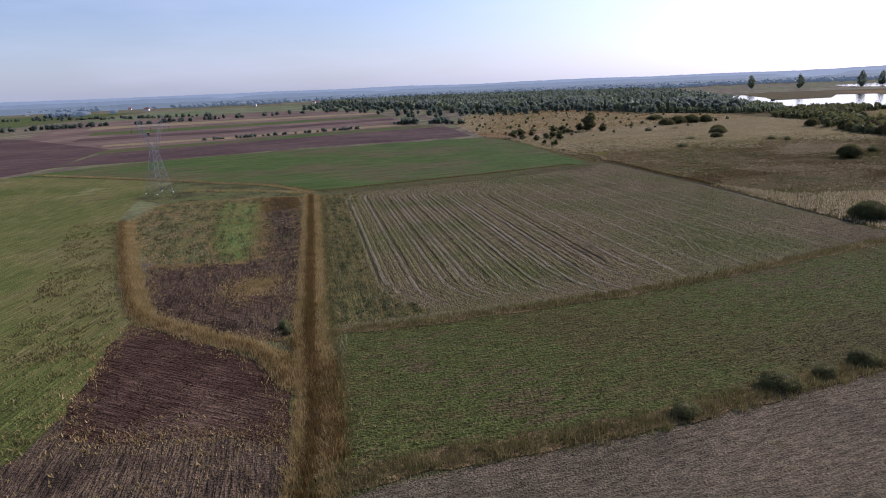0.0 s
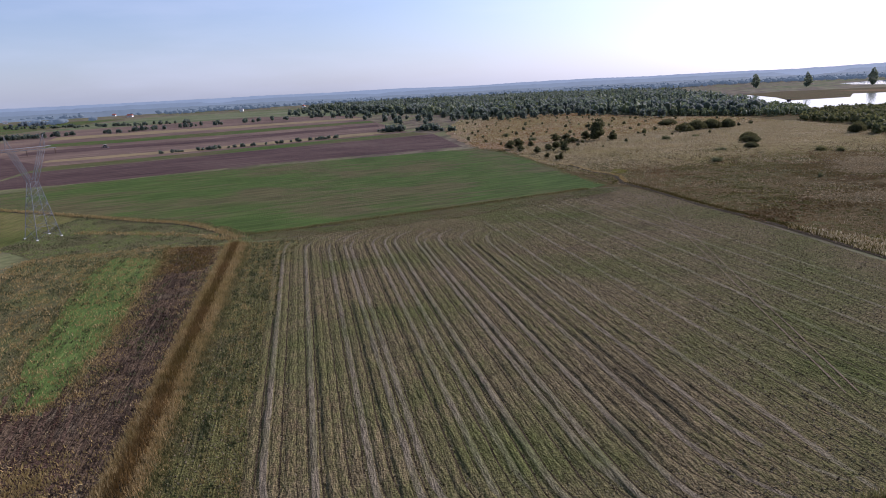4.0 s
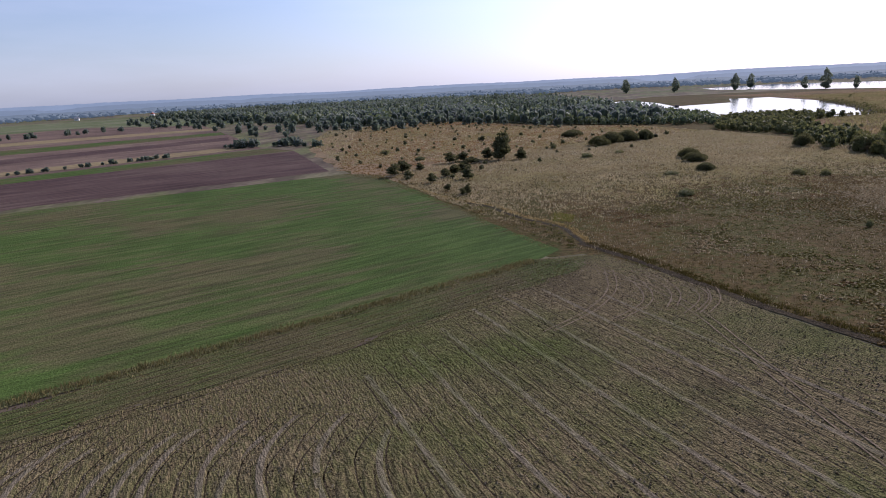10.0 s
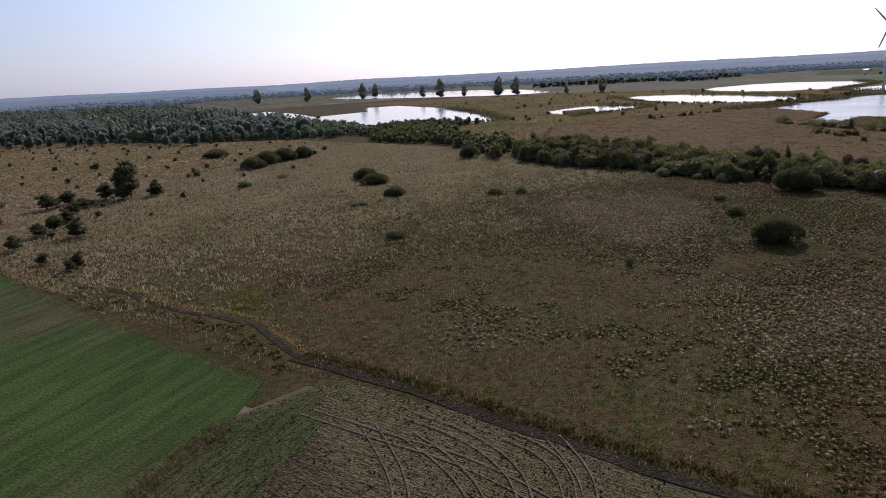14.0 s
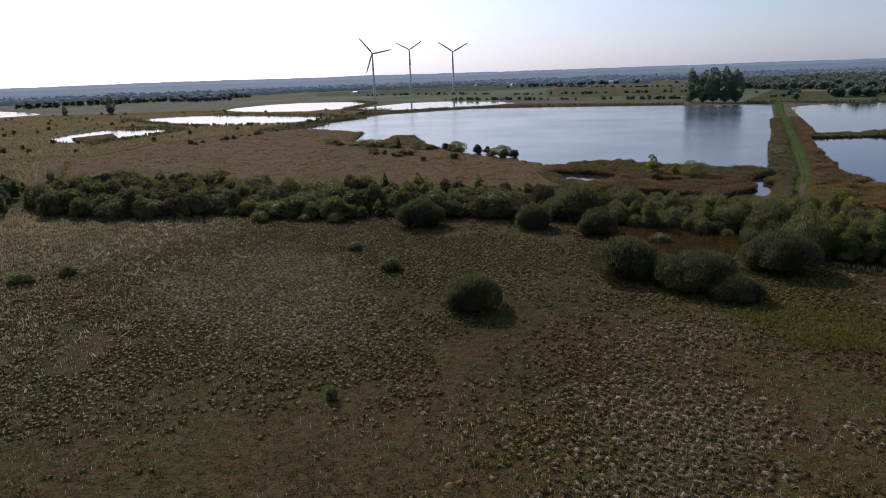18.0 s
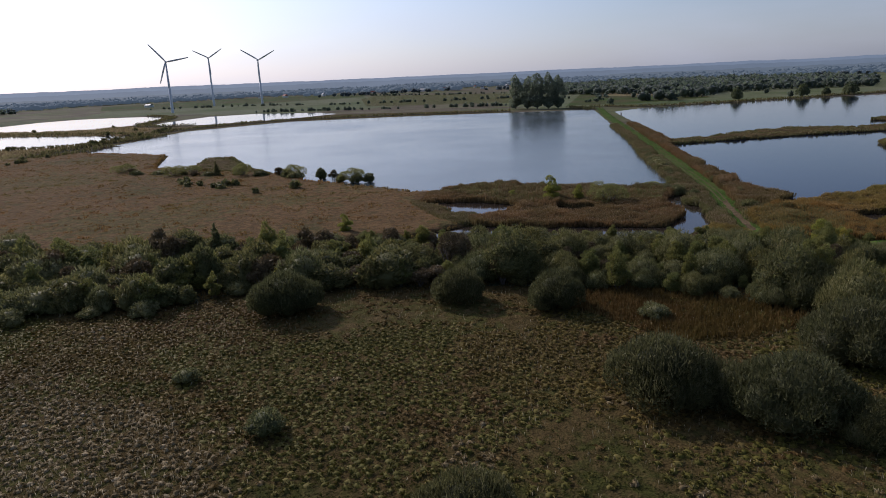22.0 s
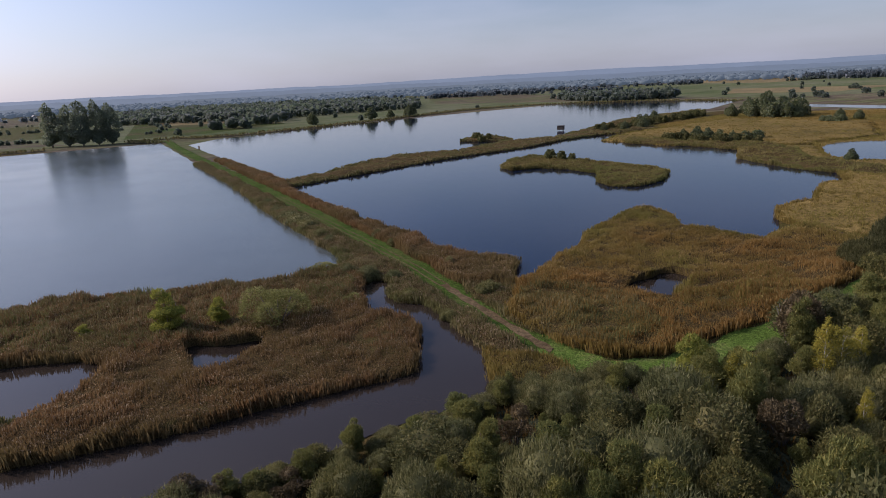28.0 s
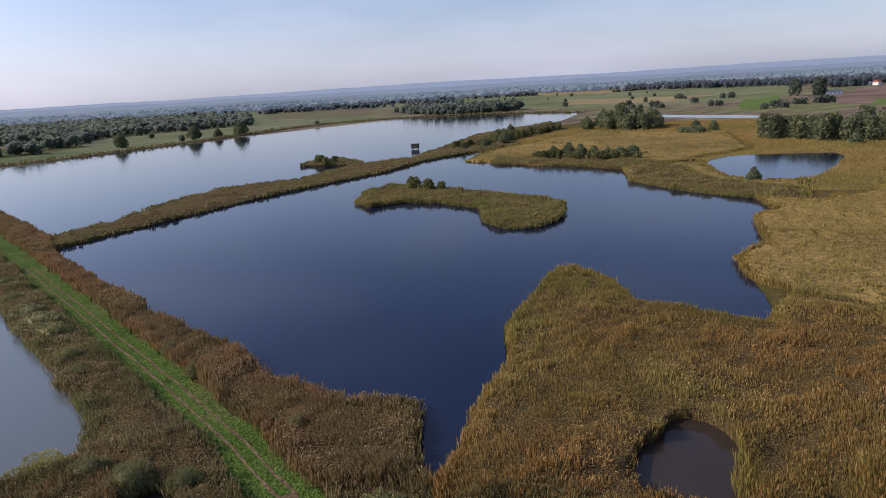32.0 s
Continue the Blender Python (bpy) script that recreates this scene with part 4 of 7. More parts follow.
# low wooded hills closing the horizon, three rows deep, haze put in as glow
def skyline(name, r, base, mat, label, seed, gaps=0.0):
    v, q = [], []
    for a in range(1801):
        t = radians(a * 0.2)
        c, d = math.cos(t), math.sin(t)
        wide = noise.noise(Vector((c * 2.2, d * 2.2, seed))) + 0.9 * noise.noise(Vector((c * 9, d * 9, seed + 1)))
        trees = noise.noise(Vector((c * 70, d * 70, seed + 2))) + 0.9 * noise.noise(Vector((c * 300, d * 300, seed + 3)))
        h = base * (1 + 0.13 * wide) + 2.2 * trees + (base * 0.35 * max(0.0, -d) ** 3 if base > 40 else 0)
        if gaps and wide < -gaps:
            h = max(1.0, h + (wide + gaps) * base * 3)
        for k, z in ((0.93, -1), (0.985, h * 0.75), (1.0, h)):
            v.append((120 + r * k * c, 150 + r * k * d, z))
    for a in range(1800):
        for k in range(2):
            i = a * 3 + k
            q.append((i, i + 3, i + 4, i + 1))
    tagged(new(name, mesh_of(name, v, q, mat, True)), label, "hills", kind="structure")


skyline("backdrop_1", 4600, 46, M_RIDGE, "low wooded hills, blue haze put in as glow", 0.3)
skyline("backdrop_2", 3600, 31, M_RIDGE_MID, "wooded rise in the distance, hazed by added glow", 5.3, 0.5)
skyline("backdrop_3", 2750, 17, M_RIDGE_NEAR, "far woods across the plain, blue-grey from added haze glow", 9.3, 0.25)


# ---- trees and bushes ----
def unit_dirs(n, low=-0.35):
    z = rng.uniform(low, 1, n)
    a = rng.uniform(0, 2 * np.pi, n)
    r = np.sqrt(1 - z * z)
    return np.c_[r * np.cos(a), r * np.sin(a), z]


ICO = bmesh.new()
bmesh.ops.create_icosphere(ICO, subdivisions=2, radius=1)
ICO_V = np.array([v.co[:] for v in ICO.verts])
ICO_F = np.array([[v.index for v in f.verts] for f in ICO.faces])
ICO.free()


def leaves(lobes, count, size, up=0.5, slim=0.4, core=0.74, shell=(0.78, 1.08), whips=0):
    """Arrays of a crown: slim leaf sprays on a heap of lobes, and an added uneven heart that blocks light and view."""
    lobes = np.array(lobes, float)
    area = (lobes[:, 3] * lobes[:, 4] + lobes[:, 3] * lobes[:, 5]) ** 1.0
    k = rng.choice(len(lobes), int(count * 1.6), p=area / area.sum())
    d = unit_dirs(len(k))
    p = lobes[k, :3] + d * lobes[k, 3:] * rng.uniform(*shell, (len(k), 1))
    deep = np.zeros(len(p), bool)
    for j, lb in enumerate(lobes):
        deep |= (k != j) & ((((p - lb[:3]) / lb[3:]) ** 2).sum(1) < 0.6)
    p, d = p[~deep & (p[:, 2] > 0.05)][:count], d[~deep & (p[:, 2] > 0.05)][:count]
    n = len(p)
    ax = d * 0.55 + np.array([0, 0, up]) + rng.normal(0, 0.45, (n, 3))
    ax /= np.linalg.norm(ax, axis=1)[:, None]
    sd = np.cross(ax, rng.normal(0, 1, (n, 3)))
    sd /= np.linalg.norm(sd, axis=1)[:, None]
    s = size * rng.uniform(0.6, 1.45, (n, 1))
    v = np.stack([p + sd * s * slim * 0.55 - ax * s * 0.35, p + ax * s * 0.65, p - sd * s * slim * 0.55 - ax * s * 0.35], 1).reshape(-1, 3)
    if whips:
        # thin leafy shoots that stand out of the crown
        top = np.flatnonzero(d[:, 2] > 0.1)
        w = p[rng.choice(top, whips)]
        ax = np.c_[rng.normal(0, 0.22, (whips, 2)), np.ones(whips)] * (size * rng.uniform(1.6, 3.4, whips))[:, None]
        a = rng.uniform(0, np.pi, whips)
        sd = np.c_[np.cos(a), np.sin(a), np.zeros(whips)] * size * slim * 0.42
        v = np.vstack([v, np.stack([w + sd - ax * 0.3, w + ax * 0.7, w - sd - ax * 0.3], 1).reshape(-1, 3)])
        n += whips
    quads = np.arange(n * 3).reshape(-1, 3)
    hv, hf, off = [], [], len(v)
    for lb in lobes[:6] if core else ():
        w = ICO_V * (1 + rng.normal(0, 0.09, (len(ICO_V), 1))) * lb[3:] * core + lb[:3]
        w[:, 2] = np.maximum(w[:, 2], 0.03)
        hv.append(w)
        hf.append(ICO_F + off)
        off += len(w)
    return np.vstack([v] + hv), np.vstack([quads] + hf)


def stick(a, b, ra, rb, sides=5):
    """A tapered round branch between two points, as arrays."""
    a, b = np.array(a, float), np.array(b, float)
    d = (b - a) / np.linalg.norm(b - a)
    u = np.cross(d, (0.3, 0.9, 0.2))
    u /= np.linalg.norm(u)
    w = np.cross(d, u)
    t = np.arange(sides) * 2 * np.pi / sides
    c = np.cos(t)[:, None] * u + np.sin(t)[:, None] * w
    v = np.vstack([a + c * ra, b + c * rb, b[None]])
    i = np.arange(sides)
    j = (i + 1) % sides
    f = np.vstack([np.c_[i, j, j + sides], np.c_[i, j + sides, i + sides], np.c_[i + sides, j + sides, np.full(sides, 2 * sides)]])
    return v, f


def sticks(name, rods, mat):
    vs, fs, off = [], [], 0
    for rod in rods:
        v, f = stick(*rod)
        vs.append(v)
        fs.append(f + off)
        off += len(v)
    return mesh_of(name, np.vstack(vs), np.vstack(fs), mat, True)


def dome_lobes(n, r, h, flat=0.5):
    out = [(0, 0, h * 0.42, r * 0.72, r * 0.72, h * 0.56)]
    for i in range(n):
        a = 2 * math.pi * i / n + random.uniform(-0.3, 0.3)
        q = r * random.uniform(0.42, 0.62)
        s = r * random.uniform(0.34, 0.5)
        out.append((q * math.cos(a), q * math.sin(a), h * random.uniform(0.22, 0.4), s, s * random.uniform(0.8, 1.2), h * random.uniform(0.26, 0.46)))
    return out


def loose_lobes(n, r, h):
    out = []
    for i in range(n):
        a = random.uniform(0, 2 * math.pi)
        q = r * random.uniform(0.1, 0.75)
        s = r * random.uniform(0.2, 0.42)
        out.append((q * math.cos(a), q * math.sin(a), h * random.uniform(0.3, 0.78), s, s, s * random.uniform(0.7, 1.4)))
    return out


def tall_lobes(n, r, h, foot=0.12, peak=0.96):
    out = []
    for i in range(n):
        f = foot + (peak - foot) * (i + random.random()) / n
        wide = r * math.sin(math.pi * min(0.95, 0.12 + f * 0.85)) ** 0.7
        a = random.uniform(0, 2 * math.pi)
        q = wide * random.uniform(0.0, 0.55)
        s = wide * random.uniform(0.45, 0.75)
        out.append((q * math.cos(a), q * math.sin(a), f * h, s, s, h * random.uniform(0.08, 0.14)))
    return out


def cone_lobes(n, r, h):
    out = []
    for i in range(n):
        f = 0.1 + 0.85 * (i + 0.5) / n
        s = r * (1.05 - f) * random.uniform(0.8, 1.1)
        out.append((random.uniform(-0.2, 0.2) * s, random.uniform(-0.2, 0.2) * s, f * h, s, s, h * 0.75 / n))
    return out


def stems(n, r, h, thick=0.09):
    rods = []
    for i in range(n):
        a = 2 * math.pi * i / n + random.uniform(-0.4, 0.4)
        q = r * random.uniform(0.3, 0.65)
        rods.append(((0.15 * math.cos(a), 0.15 * math.sin(a), -0.1), (q * math.cos(a), q * math.sin(a), h * random.uniform(0.45, 0.75)), thick, thick * 0.3))
    return rods


def trunk_rods(h, thick, limbs, r, start=0.25):
    rods = [((0, 0, -0.2), (0.02 * h, 0.01 * h, h * 0.9), thick, thick * 0.2)]
    for i in range(limbs):
        a = random.uniform(0, 2 * math.pi)
        z = h * random.uniform(start, 0.75)
        q = r * random.uniform(0.4, 0.8)
        rods.append(((0, 0, z), (q * math.cos(a), q * math.sin(a), z + h * random.uniform(0.08, 0.22)), thick * 0.35, thick * 0.1))
    return rods


KINDS = {}


def kind(name, variants, lobes, count, size, rods, leaf, bark, **kw):
    """All variants of one plant: meshes for its stems and its crown, of unit radius and height as given."""
    KINDS[name] = []
    for _ in range(variants):
        v, f = leaves(lobes(), count, size, **kw)
        wood = rods()
        wood = [[rod] for rod in wood] if name == "pond_willow" else [wood]
        KINDS[name].append(([sticks(name + "_stems", w, bark) for w in wood], mesh_of(name + "_crown", v, f, leaf)))


kind("willow_bush", 4, lambda: dome_lobes(9, 5, 5.5), 12000, 0.36, lambda: stems(7, 5, 5.5), L_WILLOW, B_BARK, up=0.75, slim=0.28, whips=1500)
kind("sallow_bush", 4, lambda: dome_lobes(6, 2.8, 4.2) + loose_lobes(4, 2.8, 4.6), 1400, 0.5, lambda: stems(6, 2.8, 4.2), L_SALLOW, B_BARK, up=0.8, slim=0.3)
kind("alder_bush", 4, lambda: dome_lobes(5, 2.6, 4.8) + loose_lobes(4, 2.5, 5.5), 1350, 0.48, lambda: stems(5, 2.6, 4.8), L_ALDER, B_BARK, up=0.5, slim=0.4)
kind("light_willow", 4, lambda: tall_lobes(9, 2.2, 6.5), 1600, 0.5, lambda: stems(5, 2.2, 6.5), L_LIGHT, B_BARK, up=0.6, slim=0.32)
kind("rusty_bush", 2, lambda: loose_lobes(11, 2.4, 4.6), 1000, 0.45, lambda: stems(7, 2.4, 4.6), L_RUSTY, B_BARK, up=0.5, slim=0.4, core=0.6)
kind("birch_tree", 3, lambda: tall_lobes(13, 1.8, 8.0, 0.22), 5200, 0.2, lambda: trunk_rods(8.0, 0.11, 9, 1.6), L_BIRCH, B_BIRCH, up=-0.2, slim=0.4, core=0.0, shell=(0.35, 1.1))
kind("pond_willow", 2, lambda: loose_lobes(22, 4.2, 5.6), 10000, 0.24, lambda: stems(12, 4.2, 6.0, 0.13), L_PALEWIL, B_BARK, up=0.3, slim=0.36, core=0.0)
kind("sallow_bush~", 4, lambda: dome_lobes(7, 2.8, 4.2) + loose_lobes(3, 2.8, 4.6), 4400, 0.30, lambda: stems(6, 2.8, 4.2), L_SALLOW, B_BARK, up=1.1, slim=0.24, whips=700, shell=(0.68, 1.16))
kind("alder_bush~", 4, lambda: dome_lobes(6, 2.6, 4.8) + loose_lobes(3, 2.5, 5.2), 4400, 0.26, lambda: stems(5, 2.6, 4.8), L_ALDER, B_BARK, up=0.5, slim=0.42, whips=350, shell=(0.68, 1.16))
kind("light_willow~", 4, lambda: tall_lobes(9, 2.2, 6.5), 4200, 0.28, lambda: stems(5, 2.2, 6.5), L_LIGHT, B_BARK, up=0.6, slim=0.34, whips=700, shell=(0.68, 1.16))
kind("rusty_bush~", 2, lambda: loose_lobes(11, 2.4, 4.6), 2600, 0.26, lambda: stems(9, 2.4, 4.6), L_RUSTY, B_BARK, up=0.5, slim=0.4, core=0.6)
kind("young_willow", 3, lambda: tall_lobes(9, 2.2, 6.5, 0.08), 4200, 0.27, lambda: stems(5, 2.2, 6.5), L_YGREEN, B_BARK, up=0.5, slim=0.4, whips=400)
kind("bare_bush", 2, lambda: loose_lobes(5, 2.0, 3.0), 420, 0.16, lambda: stems(70, 2.6, 5.0, 0.022), L_RUSTY, X_TWIG, up=0.5, core=0.0)
kind("small_tree", 3, lambda: tall_lobes(8, 1.8, 4.6, 0.2), 700, 0.5, lambda: trunk_rods(4.6, 0.12, 5, 1.5), L_WILLOW, B_BARK, up=0.5, slim=0.45)
kind("spruce_tree", 2, lambda: cone_lobes(8, 2.6, 9), 900, 0.8, lambda: trunk_rods(9, 0.18, 4, 1.5), L_ALDER, B_BARK, up=-0.1, slim=0.4)
kind("poplar_tree", 3, lambda: tall_lobes(22, 8.0, 28, 0.1), 5200, 1.15, lambda: trunk_rods(28, 0.55, 8, 6), L_POPLAR, B_BARK, up=0.6, slim=0.5)
kind("shore_tree", 3, lambda: dome_lobes(7, 7, 11) + tall_lobes(6, 5.5, 12.5, 0.35), 2200, 1.1, lambda: trunk_rods(12, 0.35, 6, 5), L_SHORE, B_BARK, up=0.4, slim=0.5)

LABELS = {
    "willow_bush": "broad domed grey-green willow bush in the meadow", "sallow_bush": "grey-green sallow bush of upright shoots",
    "alder_bush": "dark green dense bush in the thicket", "light_willow": "light green slender willow in the thicket",
    "young_willow": "fresh yellow-green young willow among reeds", "bare_bush": "bare grey bush with leafless twigs", "rusty_bush": "rusty brown bush with thinning leaves", "birch_tree": "slim yellow birch with white stem",
    "pond_willow": "open pale willow with bare boughs among reeds", "small_tree": "small round-headed green tree in rough grass",
    "spruce_tree": "dark pointed evergreen above the bushes", "poplar_tree": "tall dark poplar on the pond bank", "shore_tree": "dark broad-crowned tree by the ponds",
}
PLANTS = collections.Counter()


def plant(name, x, y, wide=1.0, tall=1.0, label="", group="", fine=False):
    """One bush or tree: an empty at its foot, with its stems and its crown."""
    k = PLANTS[name]
    PLANTS[name] += 1
    made = KINDS[name + "~"] if fine and name + "~" in KINDS else KINDS[name]
    st, cr = made[k % len(made)]
    ob = new(name)
    ob.empty_display_size = 0.3
    ob.matrix_basis = pose(x, y, 0, 0, 0, (k * 137.5) % 360) @ Matrix.Diagonal((wide, wide, tall, 1))
    tagged(ob, label or LABELS[name], "tree" if name.endswith("tree") else "bush", group)
    for wood in st:
        under("trunk" if name.endswith("tree") else "stem", wood, ob)
    under("crown", cr, ob)
    return ob


def spaced(poly, gap, avoid=(), tries=1.6):
    """Points in a polygon, none nearer to another than gap."""
    p = scatter(poly, tries / gap ** 2 * 2, avoid)
    out, cells = [], {}
    for q in p:
        c = (int(q[0] // gap), int(q[1] // gap))
        if all(np.hypot(*(q - o)) > gap for i in (-1, 0, 1) for j in (-1, 0, 1) for o in cells.get((c[0] + i, c[1] + j), ())):
            cells.setdefault(c, []).append(q)
            out.append(q)
    return np.array(out)


# bushes that stand alone in the meadow: place, radius, height
for x, y, r, h in [(181.5, 279, 4.9, 5.2), (244, 296, 5.6, 6.2), (240, 267, 4.4, 5.2), (232.5, 252.5, 4.4, 5.6), (200, 251.5, 6.6, 6.4), (192, 240, 6.8, 5.8), (186, 236, 4.4, 3.6), (196, 245, 4.4, 4.4),
                   (203, 222, 7.0, 6.6), (222, 214, 6, 6), (109, 160, 4.5, 4.2), (264, 446, 4.6, 5.8), (190, 426, 5.0, 3.6), (195, 438, 4.2, 4.2),
                   (177, 399, 3.4, 2.8), (191, 519, 6, 5), (203, 527, 6.5, 6), (216, 532, 6, 6), (228, 533, 5, 5.5), (207, 590, 7, 4.2), (238, 112, 4.6, 7.2), (240, 129, 4.6, 5.4), (233, 125, 5.4, 6.2), (228, 118, 5.2, 6.4)]:
    plant("willow_bush", x, y, r / 4.6, h / 4.9)
for x, y, r, h in [(204, 297, 2.5, 2.8), (138, 353, 2.6, 2.4), (196, 371, 2.8, 2.6), (202, 365, 2.2, 2.4), (160, 396, 3, 1.5), (159, 467, 2.8, 2.8), (181, 476, 2.6, 1.8), (74, 564, 3.5, 2.5),
                   (85, 513, 3, 2.4), (163, 519, 1.6, 3.4), (220, 308, 1.8, 2.0), (250, 320, 2.8, 2.8), (252, 342, 3, 3), (252, 329, 2.2, 2), (257, 337, 3, 3.2), (263, 398, 3.8, 4.2), (264, 387, 3.2, 3.4),
                   (223, 240, 2.6, 2.4), (256, 285, 2.6, 3.4), (149, 295, 0.9, 1.9), (289, 177, 2.6, 2.6), (372, 158, 4.4, 3.2), (365, 160, 3.4, 3.0), (380, 155, 3.6, 2.8), 
                   (-26.6, 102.4, 1.0, 1.8), (-25.6, 100, 0.8, 1.5), (232, 126, 4.5, 4.4), (227, 119, 4, 4.4), (224, 131, 4.5, 5), (235, 139, 3.6, 5.0)]:
    plant("sallow_bush", x, y, r / 2.8, h / 4.4, "low grey-green bush in open ground")
for x, y, r, h in [(25, 67.5, 1.8, 1.6), (39, 73, 2.6, 2.2), (53, 78.5, 2.4, 2.0), (66, 83, 2.4, 1.8), (46, 75.5, 1.6, 1.4)]:
    plant("alder_bush", x, y, r / 2.6, h / 4.8, "low dark olive bush in an overgrown ditch", fine=True)
for x, y, r, h in [(62, 456, 3.2, 5), (67, 464, 3, 5.2), (66, 445, 2.2, 3), (72, 426, 2, 3.6), (86, 445, 2.6, 4), (88, 429, 2.6, 4.4), (95, 488, 3.4, 5), (103, 492, 3, 4.4), (78, 394, 1.5, 2.8), (75, 391, 1.2, 2.4),
                   (73, 403, 1.3, 2.4), (130, 481, 2.8, 5), (115, 490, 3.2, 5.5), (123, 487, 4.6, 12), (119, 484, 3.4, 8), (146, 600, 2, 3.4), (81, 440, 2.2, 3.4), (92, 455, 2.4, 3.6), (99, 470, 2.6, 3.6), (104, 480, 3, 3.2), (76, 470, 2, 3)]:
    plant("small_tree", x, y, r / 1.8 * 1.25, h / 4.6 * 1.2)
for x, y, r, h in [(324, 186, 3.4, 2.8), (304, 196, 2.6, 2.2), (409, 298, 5, 5.6), (386, 276, 5.4, 5.4), (423, 320, 4.4, 6), (437, 349, 6.4, 5.2), (461, 376, 6, 5), (306.5, 209, 6.0, 6.6), (443, 343, 5, 4.4)]:
    plant("pond_willow", x, y, r / 4.2, h / 5.8)
for x, y, r, h in [(318, 221.5, 3.3, 7.6), (314.3, 214.6, 2.0, 5.2), (327, 231, 1.6, 3), (299, 283, 2, 5), (247, 191, 2.6, 6.5)]:
    plant("young_willow", x, y, r / 2.2, h / 6.5)
for x, y, r, h in [(250, 200.5, 3.0, 3.4), (246.5, 199, 2.8, 3.2), (231, 152, 2.6, 4.5), (230, 174.5, 1.8, 6.0)]:
    plant("bare_bush", x, y, r / 2.6, h / 5.0)
for x, y, h in [(242, 192.2, 5.6), (240.2, 192, 6.2), (235.2, 181.4, 8), (233.6, 180.6, 7), (232.4, 177.6, 6.5), (229.2, 191.5, 5), (256, 298, 4.4), (227, 163.5, 6)]:
    plant("birch_tree", x, y, h / 8, h / 8)
for x, y, h in [(283, 312, 8.5), (429, 331, 7), (236, 208, 6)]:
    plant("spruce_tree", x, y, h / 9, h / 9)
for x, y, h in [(829, 74, 34), (817, 65, 32), (806, 58, 35), (803, 47, 35), (801, 37, 32)]:
    plant("poplar_tree", x, y, h / 28, h / 28, group="poplars on the bank")
for x, y, h in [(816, 1635, 30), (843, 1470, 30), (913, 1366, 32), (1014, 1448, 30), (922, 1142, 34), (943, 1100, 20), (927, 1001, 32), (952, 983, 30), (965, 819, 26), (962, 885, 14), (943, 1212, 22), (800, 1600, 30)]:
    plant("poplar_tree", x, y, h / 28 * 1.05, h / 28, "tall dark tree between distant ponds", "trees between distant ponds")
for x, y, h in [(785, -158, 12), (771, -227, 13), (756, -271, 13), (762, -248, 9), (374, -256, 17), (362, -250, 14), (388, -262, 13), (350, -246, 9), (398, -255, 9), (260, -169, 11), (233, -186, 14), (247, -176, 11), (226, -170, 10),
                (345, -86, 5.5), (352, -89, 6), (338, -84, 5), (359, -92, 6.5), (367, -93, 5), (423, -134, 6), (418, -150, 7), (424, -165, 6), (430, -120, 5), (435, -180, 7), (440, -200, 6), (445, -225, 7),
                (273, -22, 4.5), (391, 3, 3.6), (320, -225, 7), (310, -228, 6)]:
    plant("shore_tree", x, y, h / 12, h / 12)

# the thicket that runs between meadow and ponds
BELT = soften([(267, 420), (257, 391), (261, 366), (260, 347), (255, 330), (252, 317), (259, 302), (253, 285), (249, 266), (242, 248), (235, 236), (226, 222), (208, 212), (195, 190), (205, 160), (222, 146), (233, 139), (237, 150), (240, 162), (242, 175), (244, 187), (252, 194), (258, 201), (265, 220), (271, 240), (280, 262), (288, 283), (293, 314), (299, 343), (314, 389), (314, 450), (290, 440)], 1)
SHORE = [tuple(q) for q in soften([(258, 201), (265, 220), (271, 240), (280, 262), (288, 283), (293, 314), (299, 343)], 3, False)]
for i, (x, y) in enumerate(spaced(BELT, 2.75, (), 3.0)):
    u, south = random.random(), y < 232
    name = "alder_bush" if u < (0.2 if south else 0.34) else "sallow_bush" if u < (0.58 if south else 0.70) else "light_willow" if u < (0.93 if south else 0.84) else "rusty_bush"
    edge = 0.8 + 0.35 * noise.noise(Vector((x * 0.05, y * 0.05, 9)))
    if PLANTS[name] >= 290:
        name = min(("alder_bush", "sallow_bush", "light_willow"), key=lambda k: PLANTS[k])
    s = random.choice((0.8, 1.0, 1.2, 1.5, 1.9)) * random.uniform(0.9, 1.1) * edge * (0.82 if name == "light_willow" else 1.0)
    s *= 0.62 if x > 245 and 184 < y < 214 else 1.0
    low = min(1.0, 0.5 + math.dist((x, y), min(SHORE, key=lambda q: math.dist(q, (x, y)))) / 20)
    plant(name, x, y, s * (0.4 + 0.6 * low) * random.uniform(0.9, 1.25), s * low * random.uniform(0.68, 1.1), group="thicket between meadow and ponds", fine=y < 275)

for x, y, r, h in [(258.6, 206.6, 3.0, 3.4), (257.2, 202.4, 3.2, 3.6), (255.4, 197.2, 2.8, 3.0), (255, 206.4, 3.0, 3.8), (252.6, 204, 3.0, 3.8), (252.8, 195, 2.4, 2.8), (260.5, 204.5, 2.2, 2.6)]:
    plant("sallow_bush", x, y, r / 2.8, h / 4.4, "dense blue-green sallow of upright shoots beside the lane", "thicket between meadow and ponds", True)
for x, y, r, h in [(244.3, 192.6, 2.6, 5.4), (246.6, 188.4, 2.2, 4.6)]:
    plant("light_willow", x, y, r / 2.2, h / 6.5, "light green willow at the lane's bend", "thicket between meadow and ponds", True)
for i, (x, y) in enumerate(soften([(263, 206), (264, 213), (266.5, 221), (268.5, 229), (271, 237), (275, 246), (280, 258), (285, 268), (289, 280)], 2, False)):
    plant(("light_willow", "sallow_bush", "alder_bush")[i % 3], x - 1.2 * (i % 2), y, random.uniform(0.5, 0.85), random.uniform(0.35, 0.6), group="thicket between meadow and ponds", fine=True)

